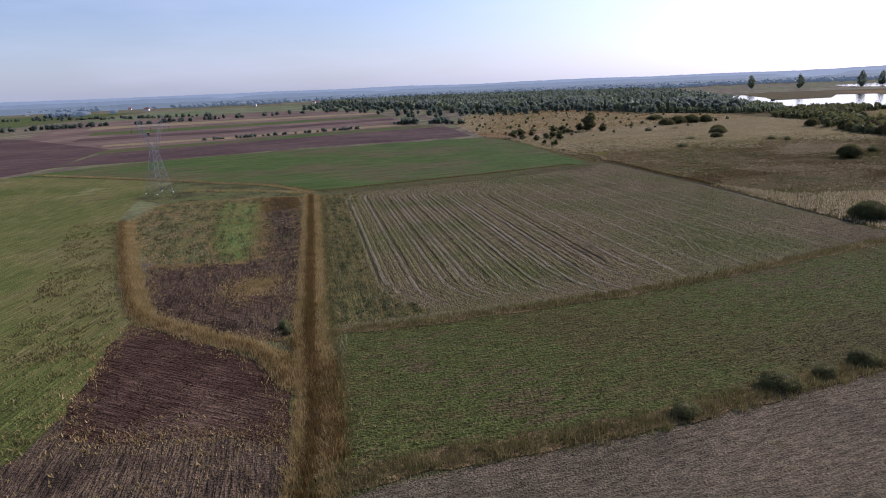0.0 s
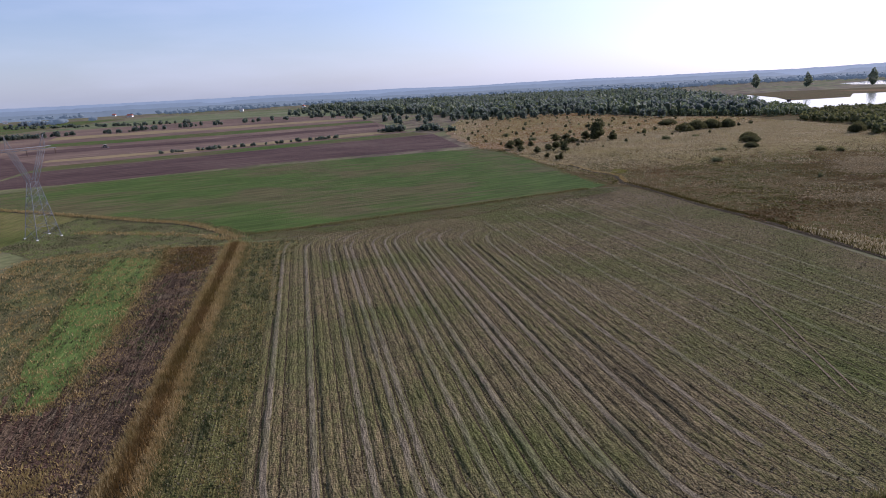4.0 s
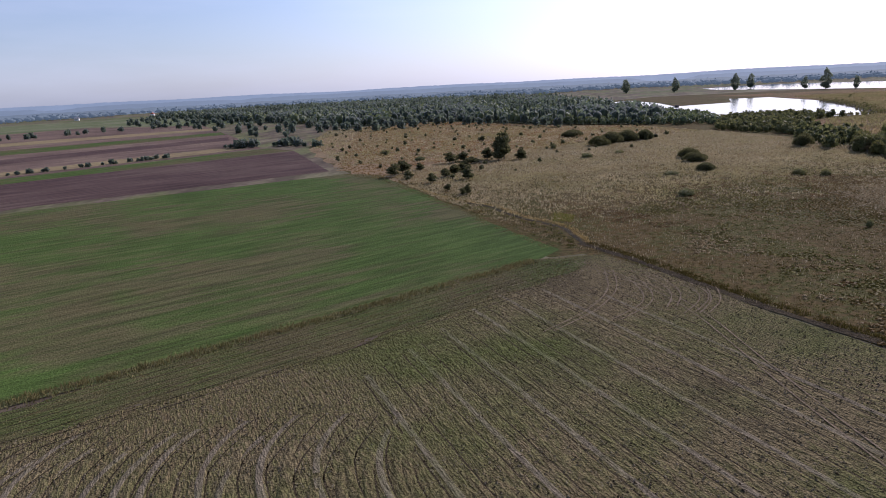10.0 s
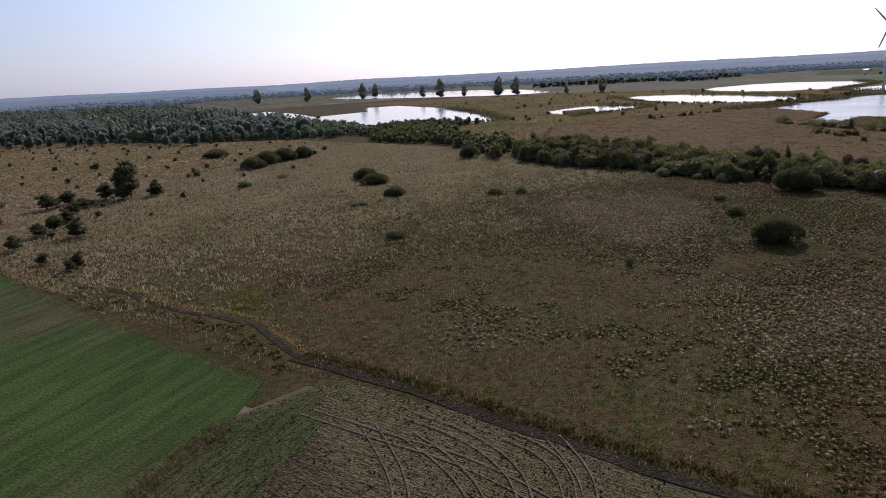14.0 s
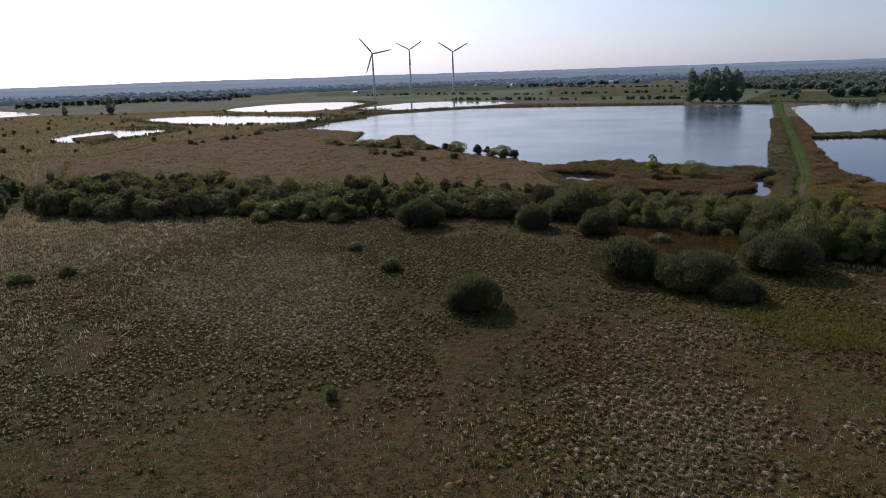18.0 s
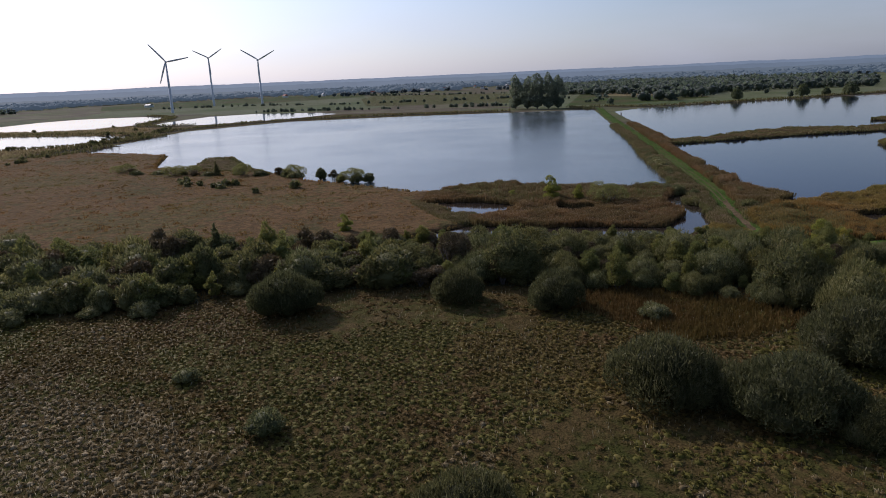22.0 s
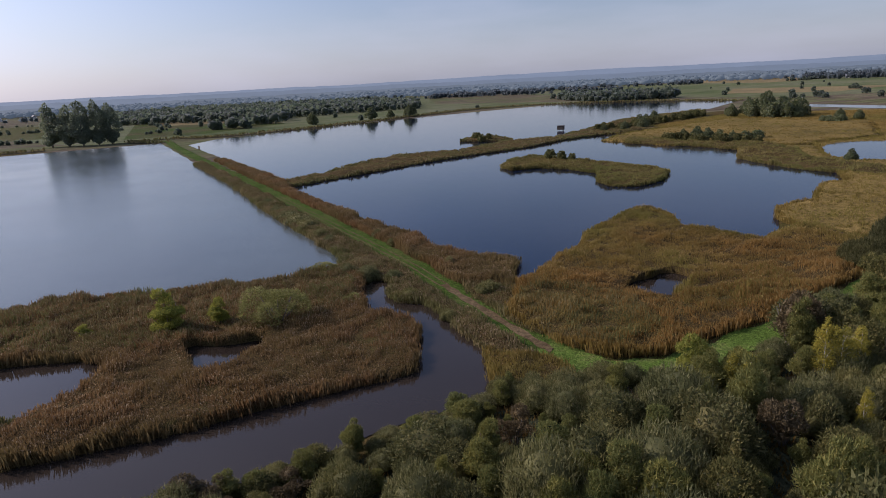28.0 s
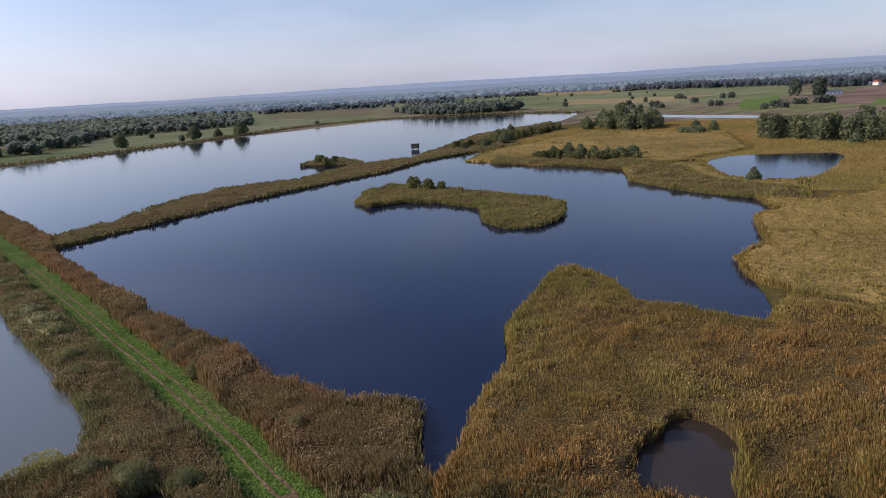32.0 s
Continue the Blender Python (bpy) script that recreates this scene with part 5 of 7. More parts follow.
for i, (x, y) in enumerate(soften([(380, 272), (391, 282), (402, 293), (413, 302), (423, 318), (433, 336), (441, 352), (455, 372)], 1, False)):
    plant(("alder_bush", "sallow_bush", "alder_bush", "rusty_bush")[i % 4], x + random.uniform(-3, 3), y + random.uniform(-3, 3), random.uniform(0.9, 1.5), random.uniform(0.6, 1.0), "dark bush on the reedy pond shore", "bushes on the pond shore")
for x, y, r, h in [(298, 187.6, 2.2, 2.4), (314, 183.4, 2.8, 3.0), (309, 181, 2.0, 2.4), (320, 184, 2.6, 2.4), (286, 191, 1.6, 2.0), (345, 168, 2.0, 2.2), (352, 165.5, 2.6, 2.6), (392, 151, 2.4, 2.4), (408, 144, 2.2, 2.4), (340, 157, 1.8, 2.0), (330, 161.5, 1.6, 2.0), (306, 168.5, 1.6, 2.2)]:
    plant("sallow_bush", x, y, r / 2.8, h / 4.4, "grey-green bush among the causeway's reeds", "bushes along the causeway", True)


# ---- woods, joined: trees too far to tell one by one ----
BALL = bmesh.new()
bmesh.ops.create_icosphere(BALL, subdivisions=1, radius=1)
BALL_V = np.array([v.co[:] for v in BALL.verts])
BALL_F = np.array([[v.index for v in f.verts] for f in BALL.faces])
BALL.free()


def woods(name, pts, tall, mat, label, sprays=34, size=1.5, wide=0.3, point=False, heart=0.9):
    """Many far trees in one piece: each a heap of leaf sprays round a leaning crown, of its own height."""
    n = len(pts)
    h = rng.uniform(*tall, n)
    k = np.repeat(np.arange(n), sprays)
    m = len(k)
    f = rng.uniform(0.05, 1.0, m)
    prof = (1.05 - f) if point else np.sqrt(np.clip(1 - ((f - 0.45) / 0.6) ** 2, 0.02, 1))
    rad = (wide * rng.uniform(0.8, 1.25, n))[k] * h[k] * prof * rng.uniform(0.55, 1.0, m)
    a = rng.uniform(0, 2 * np.pi, m)
    c = np.c_[pts[k, 0] + rad * np.cos(a), pts[k, 1] + rad * np.sin(a), f * h[k]]
    s = (size * rng.uniform(0.6, 1.4, m))[:, None] * (h[k] / np.mean(tall))[:, None]
    ax = np.c_[np.cos(a), np.sin(a), np.full(m, 0.7)] * 0.5 + rng.normal(0, 0.5, (m, 3))
    ax /= np.linalg.norm(ax, axis=1)[:, None]
    sd = np.cross(ax, rng.normal(0, 1, (m, 3)))
    sd /= np.linalg.norm(sd, axis=1)[:, None]
    v = np.stack([c - ax * s * 0.6, c + sd * s * 0.6, c + ax * s * 0.9, c - sd * s * 0.6], 1)
    v[:, :, 2] = np.maximum(v[:, :, 2], 0.02)
    v, q = v.reshape(-1, 3), np.arange(m * 4).reshape(-1, 4)
    tri = np.vstack([q[:, :3], q[:, [0, 2, 3]]])
    # the closed heart of each crown, lumpy, so that no light shows through the wood
    cr = (heart * wide * rng.uniform(0.83, 1.17, n) * h)[:, None, None]
    lump = 1 + rng.normal(0, 0.13, (n, len(BALL_V), 1))
    b = BALL_V[None] * np.array([1, 1, 0]) * cr * lump
    if point:
        b *= (1.0 - 0.5 * (BALL_V[None, :, 2:] + 1) / 2 * 1.8)
    b[:, :, 2] = (0.5 + BALL_V[None, :, 2] * 0.44 * lump[:, :, 0]) * h[:, None]
    b[:, :, :2] += pts[:, None, :]
    tri = np.vstack([tri, (BALL_F[None] + np.arange(n)[:, None, None] * len(BALL_V) + len(v)).reshape(-1, 3)])
    ob = new(name, mesh_of(name, np.vstack([v, b.reshape(-1, 3)]), tri, mat, True))
    return tagged(ob, label, "trees", kind="stuff")


FOREST = np.array([(60, 1000), (93, 880), (141, 915), (204, 880), (243, 730), (288, 668), (310, 640), (345, 700), (380, 830), (420, 980), (470, 1180), (560, 1500), (400, 1900), (100, 2000), (-274, 1939), (-60, 1300)], float)
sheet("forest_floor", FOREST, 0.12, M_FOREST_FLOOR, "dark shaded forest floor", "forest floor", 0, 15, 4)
stand = spaced(FOREST, 7.8)
pick = np.array([noise.noise(Vector((x * 0.011, y * 0.011, 21.0))) + 0.5 * noise.noise(Vector((x * 0.05, y * 0.05, 22.0))) for x, y in stand]) + rng.uniform(-0.25, 0.25, len(stand))
woods("mixed_forest", stand[pick < 0.05], (8, 15), L_FOREST, "dense dark mixed forest", 22, 1.7, 0.36)
woods("light_forest", stand[(pick >= 0.05) & (pick < 0.38)], (7, 14), L_YOUNG, "lighter green broad-leaved trees in the forest", 22, 1.7, 0.42)
woods("pine_stand", stand[pick >= 0.38], (12, 18), L_FOREST, "pointed dark evergreens standing above the forest", 34, 1.8, 0.2, True)
woods("young_wood", spaced([(243, 715), (290, 655), (330, 600), (380, 700), (400, 860), (330, 860), (250, 800)], 5), (4, 7), L_YOUNG, "light green young wood before the forest", 30, 1.3, 0.36)
woods("shrub_line", spaced([(262, 425), (290, 445), (318, 460), (330, 520), (400, 590), (430, 590), (405, 640), (370, 640), (335, 610), (296, 563), (306, 505), (285, 470)], 4.2), (3, 6.5), L_ALDER, "belt of dark bushes below the far pond", 60, 1.0, 0.42)
woods("forest_edge_trees", np.vstack([spaced([(60, 860), (93, 780), (180, 820), (240, 680), (243, 720), (204, 878), (141, 912), (93, 878), (50, 1010)], 15), spaced([(-250, 1400), (-80, 1050), (20, 720), (70, 900), (40, 1050), (-60, 1320), (-280, 1900)], 26)]), (5, 10), L_FOREST, "loose trees before the forest", 44, 1.7, 0.42)
woods("meadow_seedlings", spaced([(40, 520), (64, 420), (120, 440), (260, 540), (288, 640), (240, 700), (140, 880), (60, 860)], 17), (1.0, 2.6), L_WILLOW, "scattered small bushes in the rusty meadow", 26, 0.55, 0.5)
woods("low_hedge", along([(-190, 580), (-150, 596), (-120, 612), (-60, 652)], 5, 0.3), (1.4, 3.0), L_FOREST, "low broken hedge in the brown field", 30, 0.9, 0.6)
woods("tree_row", np.vstack([along([(-420, 1000), (-330, 1090), (-200, 1180), (-60, 1250)], 40, 0.14), along([(-900, 1500), (-520, 1300), (-380, 1260)], 50, 0.16), along([(-640, 880), (-500, 960), (-460, 1010)], 20, 0.25), along([(-30, 700), (20, 690), (40, 650)], 12, 0.3)]), (3, 7), L_FOREST, "rows of bushes along field edges", 40, 1.4, 0.5)
belts = []
for i in range(430):
    az, r = random.uniform(0, 2 * math.pi), 1350 + 1700 * math.sqrt(random.random())
    ln, q = random.uniform(80, 420), az + math.pi / 2 + random.uniform(-0.5, 0.5)
    cx, cy = 150 + r * math.sin(az), 200 + r * math.cos(az)
    if 1000 < cx < 2200 and 150 < cy < 760 or (-900 < cx < 0 and 500 < cy < 1300) or (600 < cx < 1250 and -900 < cy < 2000):
        continue
    k = int(ln / 6.5)
    t = rng.uniform(-0.5, 0.5, (k, 1)) * ln
    belts.append(np.array([[cx, cy]]) + t * np.array([[math.sin(q), math.cos(q)]]) + rng.normal(0, 12, (k, 2)))
belts += [along([(300, 2250), (700, 2150), (1100, 2350), (1600, 2250), (2100, 1900), (2500, 1300)], 260, 0.4), along([(2500, 1300), (2600, 800), (2700, 200), (2500, -500), (2300, -1100)], 160, 0.3), along([(1500, -1500), (1000, -2000), (400, -2100), (-200, -1800)], 150, 0.35), along([(1450, 900), (1700, 1050), (2000, 1000), (2300, 800)], 120, 0.3), along([(1900, -300), (1750, -900), (1300, -1500), (700, -1900), (0, -1900)], 380, 0.9), along([(2300, 900), (2450, 300), (2350, -300), (2000, -900)], 300, 0.7)]
belts = np.vstack(belts)
off = np.hypot(belts[:, 0] - 150, belts[:, 1] - 200)
woods("far_woods", belts[off < 1750], (7, 12), L_HAZEWOOD, "distant belts of trees across the plain", 9, 3.0, 0.6)
# Far tree belts made to glow; emission stands in for haze.
tagged(woods("backdrop_4", belts[off >= 1750][::2], (9, 15), M_WOODS_FAR, "", 3, 4.0, 1.0), "belts of trees at the plain's end, hazed by added glow", "woods", kind="structure")
woods("pond_woods", np.vstack([spaced([(820, -660), (700, -545), (640, -520), (600, -575), (590, -610), (640, -640)], 9), spaced([(1026, -186), (958, -239), (945, -341), (903, -442), (1025, -556), (1300, -700), (1700, -500), (1500, -150), (1180, -100)], 11.5), along([(830, -80), (900, -200), (1000, -260)], 40, 0.1), along([(1350, 1250), (1500, 1150), (1700, 900)], 90, 0.2)]), (6, 14), L_FOREST, "groups of dark trees beyond the ponds", 26, 2.6, 0.62)

woods("island_bushes", np.vstack([along([(440, -125), (430, -160), (432, -195), (427, -230), (428, -270)], 12, 0.8), along([(374, -78), (355, -74), (336, -72), (322, -76)], 7, 0.9), along([(384, 14), (370, 14)], 3, 0.4), along([(470, -50), (486, -60)], 6, 0.6)]), (2.5, 5), L_ALDER, "dark bushes on the strips between ponds", 240, 0.5, 0.45, heart=0.6)
woods("island_trees", np.vstack([spaced([(386, -250), (370, -237), (356, -238), (343, -258), (360, -275), (385, -270)], 5.5), along([(278, -174), (262, -165), (250, -159), (239, -155), (231, -148)], 9, 0.55), along([(226, -168), (222, -190)], 8, 0.3), along([(224, -100), (218, -86), (211, -75)], 5, 0.35)]), (7, 13), L_SHORE, "group of trees on the marsh beyond the ponds", 420, 0.85, 0.36, heart=0.62)
woods("marsh_edge_bushes", np.vstack([along([(329, -207), (311, -202)], 5, 0.4), along([(237, -143), (240, -140)], 3, 0.8), along([(341, -91), (328, -94)], 4, 0.7)]), (3, 5), L_YOUNG, "light green bushes at the marsh's edge", 200, 0.55, 0.5, heart=0.6)
woods("field_bushes", np.array([(409, -751), (423, -767), (416, -758), (357, -716), (347, -721), (412, -551), (397, -524), (404, -536), (348, -525), (341, -530), (285, -461), (293, -441), (278, -455), (376, -608), (251, -515), (240, -521), (246, -518), (270, -507), (264, -511), (428, -524), (420, -530)], float), (4, 7.5), L_FOREST, "rounded bushes scattered over the pasture", 120, 1.1, 0.65, heart=0.7)
woods("village_trees", np.vstack([along([(275, -697), (276, -700)], 4, 0.4), along([(251, -680), (246, -690)], 4, 0.3)]), (17, 22), L_FOREST, "tall old trees beside a farm shed", 260, 1.8, 0.3, heart=0.6)
woods("village_woods", np.vstack([along([(640, -1560), (435, -1330), (326, -1290), (203, -1190), (81, -1150), (-60, -1120)], 200, 0.55), along([(560, -1420), (440, -1290)], 30, 0.3), along([(215, -960), (200, -1010), (150, -1060)], 40, 0.3)]), (8, 15), L_HAZEWOOD, "long belt of trees round a far village", 22, 2.4, 0.42)
woods("field_hedges", np.vstack([along([(905, 40), (950, 120), (1010, 215), (1110, 370)], 16, 0.16), along([(1150, -20), (1190, 120), (1260, 260)], 14, 0.12), along([(1000, 20), (1200, -60), (1420, -120)], 16, 0.1), along([(1420, -90), (1600, 60), (1780, 150)], 24, 0.14), along([(880, -30), (1000, -110), (1180, -150)], 14, 0.08), along([(1320, 300), (1450, 420), (1500, 600)], 20, 0.1)]), (2, 4.5), L_FOREST, "hedges and bush rows between far fields", 40, 1.4, 0.55)
woods("plain_bushes", np.vstack([spaced([(430, -560), (700, -650), (1100, -1000), (600, -1400), (400, -900)], 95), spaced([(820, 40), (780, -60), (760, -420), (1000, -150), (1300, 40)], 70), along([(650, -1280), (593, -1426)], 12, 0.3)]), (2.5, 7), L_FOREST, "scattered bushes and small trees on the plain", 60, 1.2, 0.5)

# ---- reed beds ----
HOLE = W["water_9"]
BEDS = [
    ("reed_bed", [(261, 117), (266, 118), (274, 116), (282, 112), (289, 103), (295, 99), (299, 100), (298, 112), (296, 130), (291, 143), (289, 156), (285, 172), (279, 184), (268, 189), (257.5, 189), (253.5, 184), (251, 177), (247, 165), (244.5, 149), (241, 135), (228, 112), (248, 104), (258, 100)], 1.25, G_REEDGOLD, "wide bed of tall golden-brown reeds", 9, 4, (HOLE,)),
    ("reed_bed", [(228, 111), (258, 100), (266, 93), (269, 80), (264, 67), (268, 41), (264, 27), (271, 9), (254, 15), (230, -20), (205, 0), (192, 40), (200, 85)], 1.0, G_SEDGE, "golden reeds on the pond's far side", 1.6, 5, ()),
    ("reed_bed", [(286, 172), (289, 171), (296, 158), (304, 161), (317, 160), (332, 153), (345, 150), (376, 140), (415, 127), (434, 119), (447, 111), (560, 72), (562, 77), (429, 125), (358, 151), (317, 166.6), (297, 175.4)], 1.2, G_REED, "brown reeds along the causeway", 9, 4, ()),
    ("reed_bed", [(562, 85), (560, 91), (464, 125), (394, 153), (331, 176), (322, 183), (314, 183), (311, 181.5), (307, 183), (302.6, 188), (298, 189.5), (294.6, 187.8), (290, 189.2), (285, 192), (281, 194), (271.5, 198), (266.5, 196), (286, 187.3), (317, 173.6), (358, 158.6), (429, 132.6)], 1.0, G_REEDGREEN, "green-brown reeds along the causeway", 9, 4, ()),
    ("reed_bed", [(324, 183), (326, 196), (338, 211), (352, 228), (352, 242), (346, 252), (332, 258), (326.5, 243), (319.5, 234), (311, 231.5), (307.5, 239), (305, 246), (301, 250), (296, 251), (290, 242), (284, 226), (278, 213), (276.5, 208), (281.5, 203), (284.5, 199.6), (290, 196.5), (295, 196.2), (298.5, 198), (303, 194.5), (309, 191), (313, 185)], 1.2, G_REED, "island of brown reeds between channel and pond", 9, 4, (W["water_7"],)),
    ("reed_bed", [(388, 42), (397, 24), (395, 8), (376, 10), (356, 16), (335, 21), (321, 31), (315, 48), (317, 62), (324, 66), (333, 60), (343, 42), (358, 37), (374, 37), (379, 48)], 1.1, G_REEDOLIVE, "olive reed island in the pond", 3.5, 5, ()),
    ("reed_bed", [(493, -59), (488, -46), (468, -51), (456, -58), (470, -70), (486, -77)], 1.2, G_REEDGREEN, "small reed island in the far pond", 1.2, 4, ()),
    ("reed_bed", [(433, 121), (449, 111), (452, 85), (462, 62), (470, 27), (452, -4), (458, -52), (442, -81), (452, -139), (469, -221), (455, -340), (440, -300), (425, -170), (408, -150), (421, -100), (428, -71), (425, -33), (434, 30), (434, 82)], 1.0, G_REEDGREEN, "strip of reeds dividing two ponds", 1.3, 4, ()),
    ("reed_bed", [(312, -19), (295, -9), (271, 9), (256, 14), (258, -25), (274, -20), (285, -36), (298, -76), (320, -60), (339, -58), (363, -55), (387, -66), (404, -70), (410, -110), (390, -230), (300, -210), (280, -120), (300, -85), (297, -70), (322, -48)], 0.9, G_SEDGE, "golden sedge flats beyond the pond", 0.5, 5, ()),
    ("reed_bed", [(289, 267), (296, 252), (306, 251), (318, 254), (332, 258), (346, 253), (366, 269), (392, 291), (425, 307), (455, 345), (475, 366), (540, 374), (588, 432), (560, 470), (480, 500), (400, 500), (330, 455), (316, 389), (301, 345), (303, 312), (294, 312), (290, 283)], 0.8, G_FLATS, "red-brown reed flats beside the pond", 0.6, 4, (W["water_8"],)),
    ("reed_bed", [(553, 599), (587, 589), (547, 561), (517, 567)], 0.9, G_REED, "small reed islet", 0.6, 4, ()),
    ("reed_bed", [(286, 172.5), (296, 175), (289, 180), (276, 186), (270, 188.5), (279, 184)], 0.8, G_REEDGREEN, "tall green-brown grass beside the causeway", 9, 4, ()),
    ("reed_bed", [(265, 195.5), (270, 197.6), (273, 198), (267, 203), (265, 206), (260, 204), (258, 200), (261, 196)], 1.0, G_REEDGOLD, "orange-brown reeds at the channel's end", 9, 4, ()),
    ("reed_bed", [(296, 252), (301, 250.5), (305, 246.5), (311, 252.5), (322, 257.5), (334, 259), (330, 262), (312, 259), (298, 256)], 1.0, G_REEDGREEN, "green-brown reeds behind a small pool", 9, 4, ()),
    ("reed_bed", [(384, -61), (366, -57), (346, -55), (320, -45), (312, -17), (296, -2), (280, 8), (267, 13), (258, 13), (258, -2), (270, -12), (288, -22), (300, -50), (316, -70), (345, -74), (380, -78), (394, -84)], 1.2, G_REEDOLIVE, "olive reeds round the small pond", 2.0, 4, ()),
    ("reed_bed", [(455, 345), (500, 345), (506, 333), (470, 325), (440, 318), (425, 308)], 1.0, G_REEDGREEN, "tongue of reeds running into the pond", 1.0, 4, ()),
]
for i, (nm, pts, tall, mat, label, per, blade, holes) in enumerate(BEDS):
    far = per < 1.4
    slab, rim = reed_slab(nm, pts, tall, M_BEDRED if i == 9 else M_SEDGE if mat is G_SEDGE else M_REEDMASS, label, 0, 1.0 if not far else 0.8, 1.6 if not far else 3.0, 2.0 if not far else 5.0, holes)
    p = scatter(rim, per * 1.2 if per > 5 else per, holes)
    reeds("reeds", p, mat, label, (tall * 1.3, tall * (1.55 if far else 1.8)), 0.037 if per > 5 else 0.08 if not far else 0.16, blade if per > 5 else blade - 1, plume=(G_HEADGOLD if mat is G_REEDGOLD else G_HEAD) if per > 5 else None)
    # the ragged face of the bed at the water's edge
    r = np.vstack([rim, rim[:1]])
    reeds("reed_fringe", along(r, 1.4, 9 if not far else 1.2), mat, "leaning reeds at the water's edge", (tall * 0.7, tall * 1.7), 0.06 if not far else 0.2, 5)
for line, w in (([(640, 430), (560, 445), (590, 465), (700, 435), (780, 420), (860, 330), (840, 210), (795, 90)], 16), ([(640, 455), (720, 405), (800, 490), (868, 625)], 14), ([(860, 410), (880, 480), (1080, 462), (1180, 520)], 16), ([(745, 20), (800, 30), (790, -10), (735, -25), (745, -230), (775, -430), (640, -540), (470, -490)], 14), ([(470, 600), (545, 690), (620, 815)], 18)):
    ribbon("bank", line, w, 0.13, M_BANK, "dark weedy pond bank", "bank", 1.0)
    reeds("reeds", along(line, w, 2.2), G_REEDGREEN, "reeds and weeds on a distant bank", (1.4, 2.6), 0.35, 3)

MARSH = [(330, 470), (345, 520), (410, 585), (470, 590), (545, 690), (625, 812), (700, 960), (960, 900), (990, 620), (890, 480), (830, 440), (640, 460), (560, 480), (480, 510), (400, 510)]
wet = [W[k] for k in ("water_10", "water_11", "water_12", "water_13", "water_14")]
blades("marsh_reeds", scatter(MARSH, 0.10, wet), G_MARSH, "rusty and olive reeds over the marsh", "reeds", (0.8, 1.7), 0.5, 4, 1.6, 0.5)
woods("marsh_bushes", np.vstack([scatter(MARSH, 0.0006, wet), along([(372, 300), (395, 330), (420, 350)], 14, 0.2), along([(640, 452), (700, 432), (790, 420)], 6, 0.16), along([(470, 470), (520, 455), (570, 450)], 12, 0.2)]), (1.6, 3.6), L_ALDER, "low dark bushes in the marsh", 60, 0.8, 0.5)
for line in ([(468, 592), (430, 594), (404, 640), (370, 716)], [(498, 552), (590, 540), (644, 552), (656, 628)], [(815, 712), (664, 572), (643, 456), (720, 407)]):
    reeds("pond_edge_reeds", along(line, 9, 2.4), G_REEDGREEN, "dark reeds along a far pond's shore", (1.4, 2.6), 0.35, 4)

# the causeway's grassy track and its ruts
ribbon("causeway", [(770, 5), (660, 48), (429, 129), (358, 155), (317, 170), (286, 184), (263, 193)], 6.2, 0.18, M_CAUSEWAY, "green grassy causeway between the ponds", "causeway", 0.4)
ribbon("footpath", [(299, 177.8), (294, 180), (288, 182.8), (278, 187), (270, 190.6), (266, 192)], 1.5, 0.235, M_TRACK, "bare trodden brown path on the causeway", "path", 0.3)
for k in (-0.7, 0.7):
    ribbon("track", [(420 + k * 0.4, 132.4 + k), (358 + k * 0.4, 155 + k), (317 + k * 0.4, 170 + k), (299 + k * 0.4, 177.8 + k)], 0.32, 0.22, M_TRACK, "bare trodden wheel rut", "track", 0.25)
ribbon("grass_lane", [(268, 191.5), (258, 193.5), (251, 189), (248, 179.5), (244, 167), (241, 155), (239, 142), (234, 130)], 5.4, 0.19, M_VERGE, "bright green mown lane beside the reeds", "lane", 0.5)
blades("verge_grass", np.vstack([along([(440, 125), (358, 155), (317, 170), (286, 184), (263, 193)], 6.5, 12), along([(268, 191.5), (258, 193.5), (251, 189), (248, 179.5), (244, 167), (241, 155), (239, 142)], 7, 20)]), G_GRASS, "fresh green grass on the causeway", "grass", (0.1, 0.3), 0.035, 9, 0.35, 0.6)
TRACKS = [[(73, 294), (75.4, 282.5), (78.1, 272.4), (77.8, 258.9), (74.9, 245.2), (73, 236.6), (70.9, 226.5), (68, 209), (60, 165), (55, 137)], [(75.8, 285.8), (72.7, 277.8), (68.9, 271.7), (62, 265), (52, 259)],
          [(77.4, 281), (76.8, 274.9), (74.9, 268.8), (71.6, 264.5), (64, 260)], [(84.4, 272.5), (84.3, 267), (81.6, 262.7), (76, 258.5)], [(87, 268.6), (86.1, 266.6), (83.4, 261.9), (78, 257.5)], [(80.5, 284), (81.5, 276), (80, 268), (75, 262)]]
for i, line in enumerate(TRACKS):
    for k in (0, 1):
        ribbon("wheel_track", [(x + 1.6 * k, y - 0.3 * k) for x, y in line], 0.2, 0.14 + 0.005 * (2 * i + k), M_WHEEL, "pale wheel track across the field", "track", 0.1)

# ---- rough grass, weeds and field edges ----
NEAR = np.array([(80, 300), (95, 225), (110, 200), (180, 190), (206, 214), (240, 236), (256, 266), (266, 302), (258, 317), (264, 347), (262, 391), (270, 420), (200, 440), (100, 430), (62, 425), (66, 385), (72, 345), (77, 305)], float)
CREEK = [(62, 421), (66, 390), (72.5, 375), (77.5, 364.5), (78, 354), (79.5, 343), (83, 336), (84.7, 326), (83.5, 318), (82, 308)]
def noises(p, scale, seed):
    """A soft random value for each point, from -1 to 1, that drifts over the land."""
    return np.array([noise.noise(Vector((x * scale, y * scale, seed))) for x, y in p])


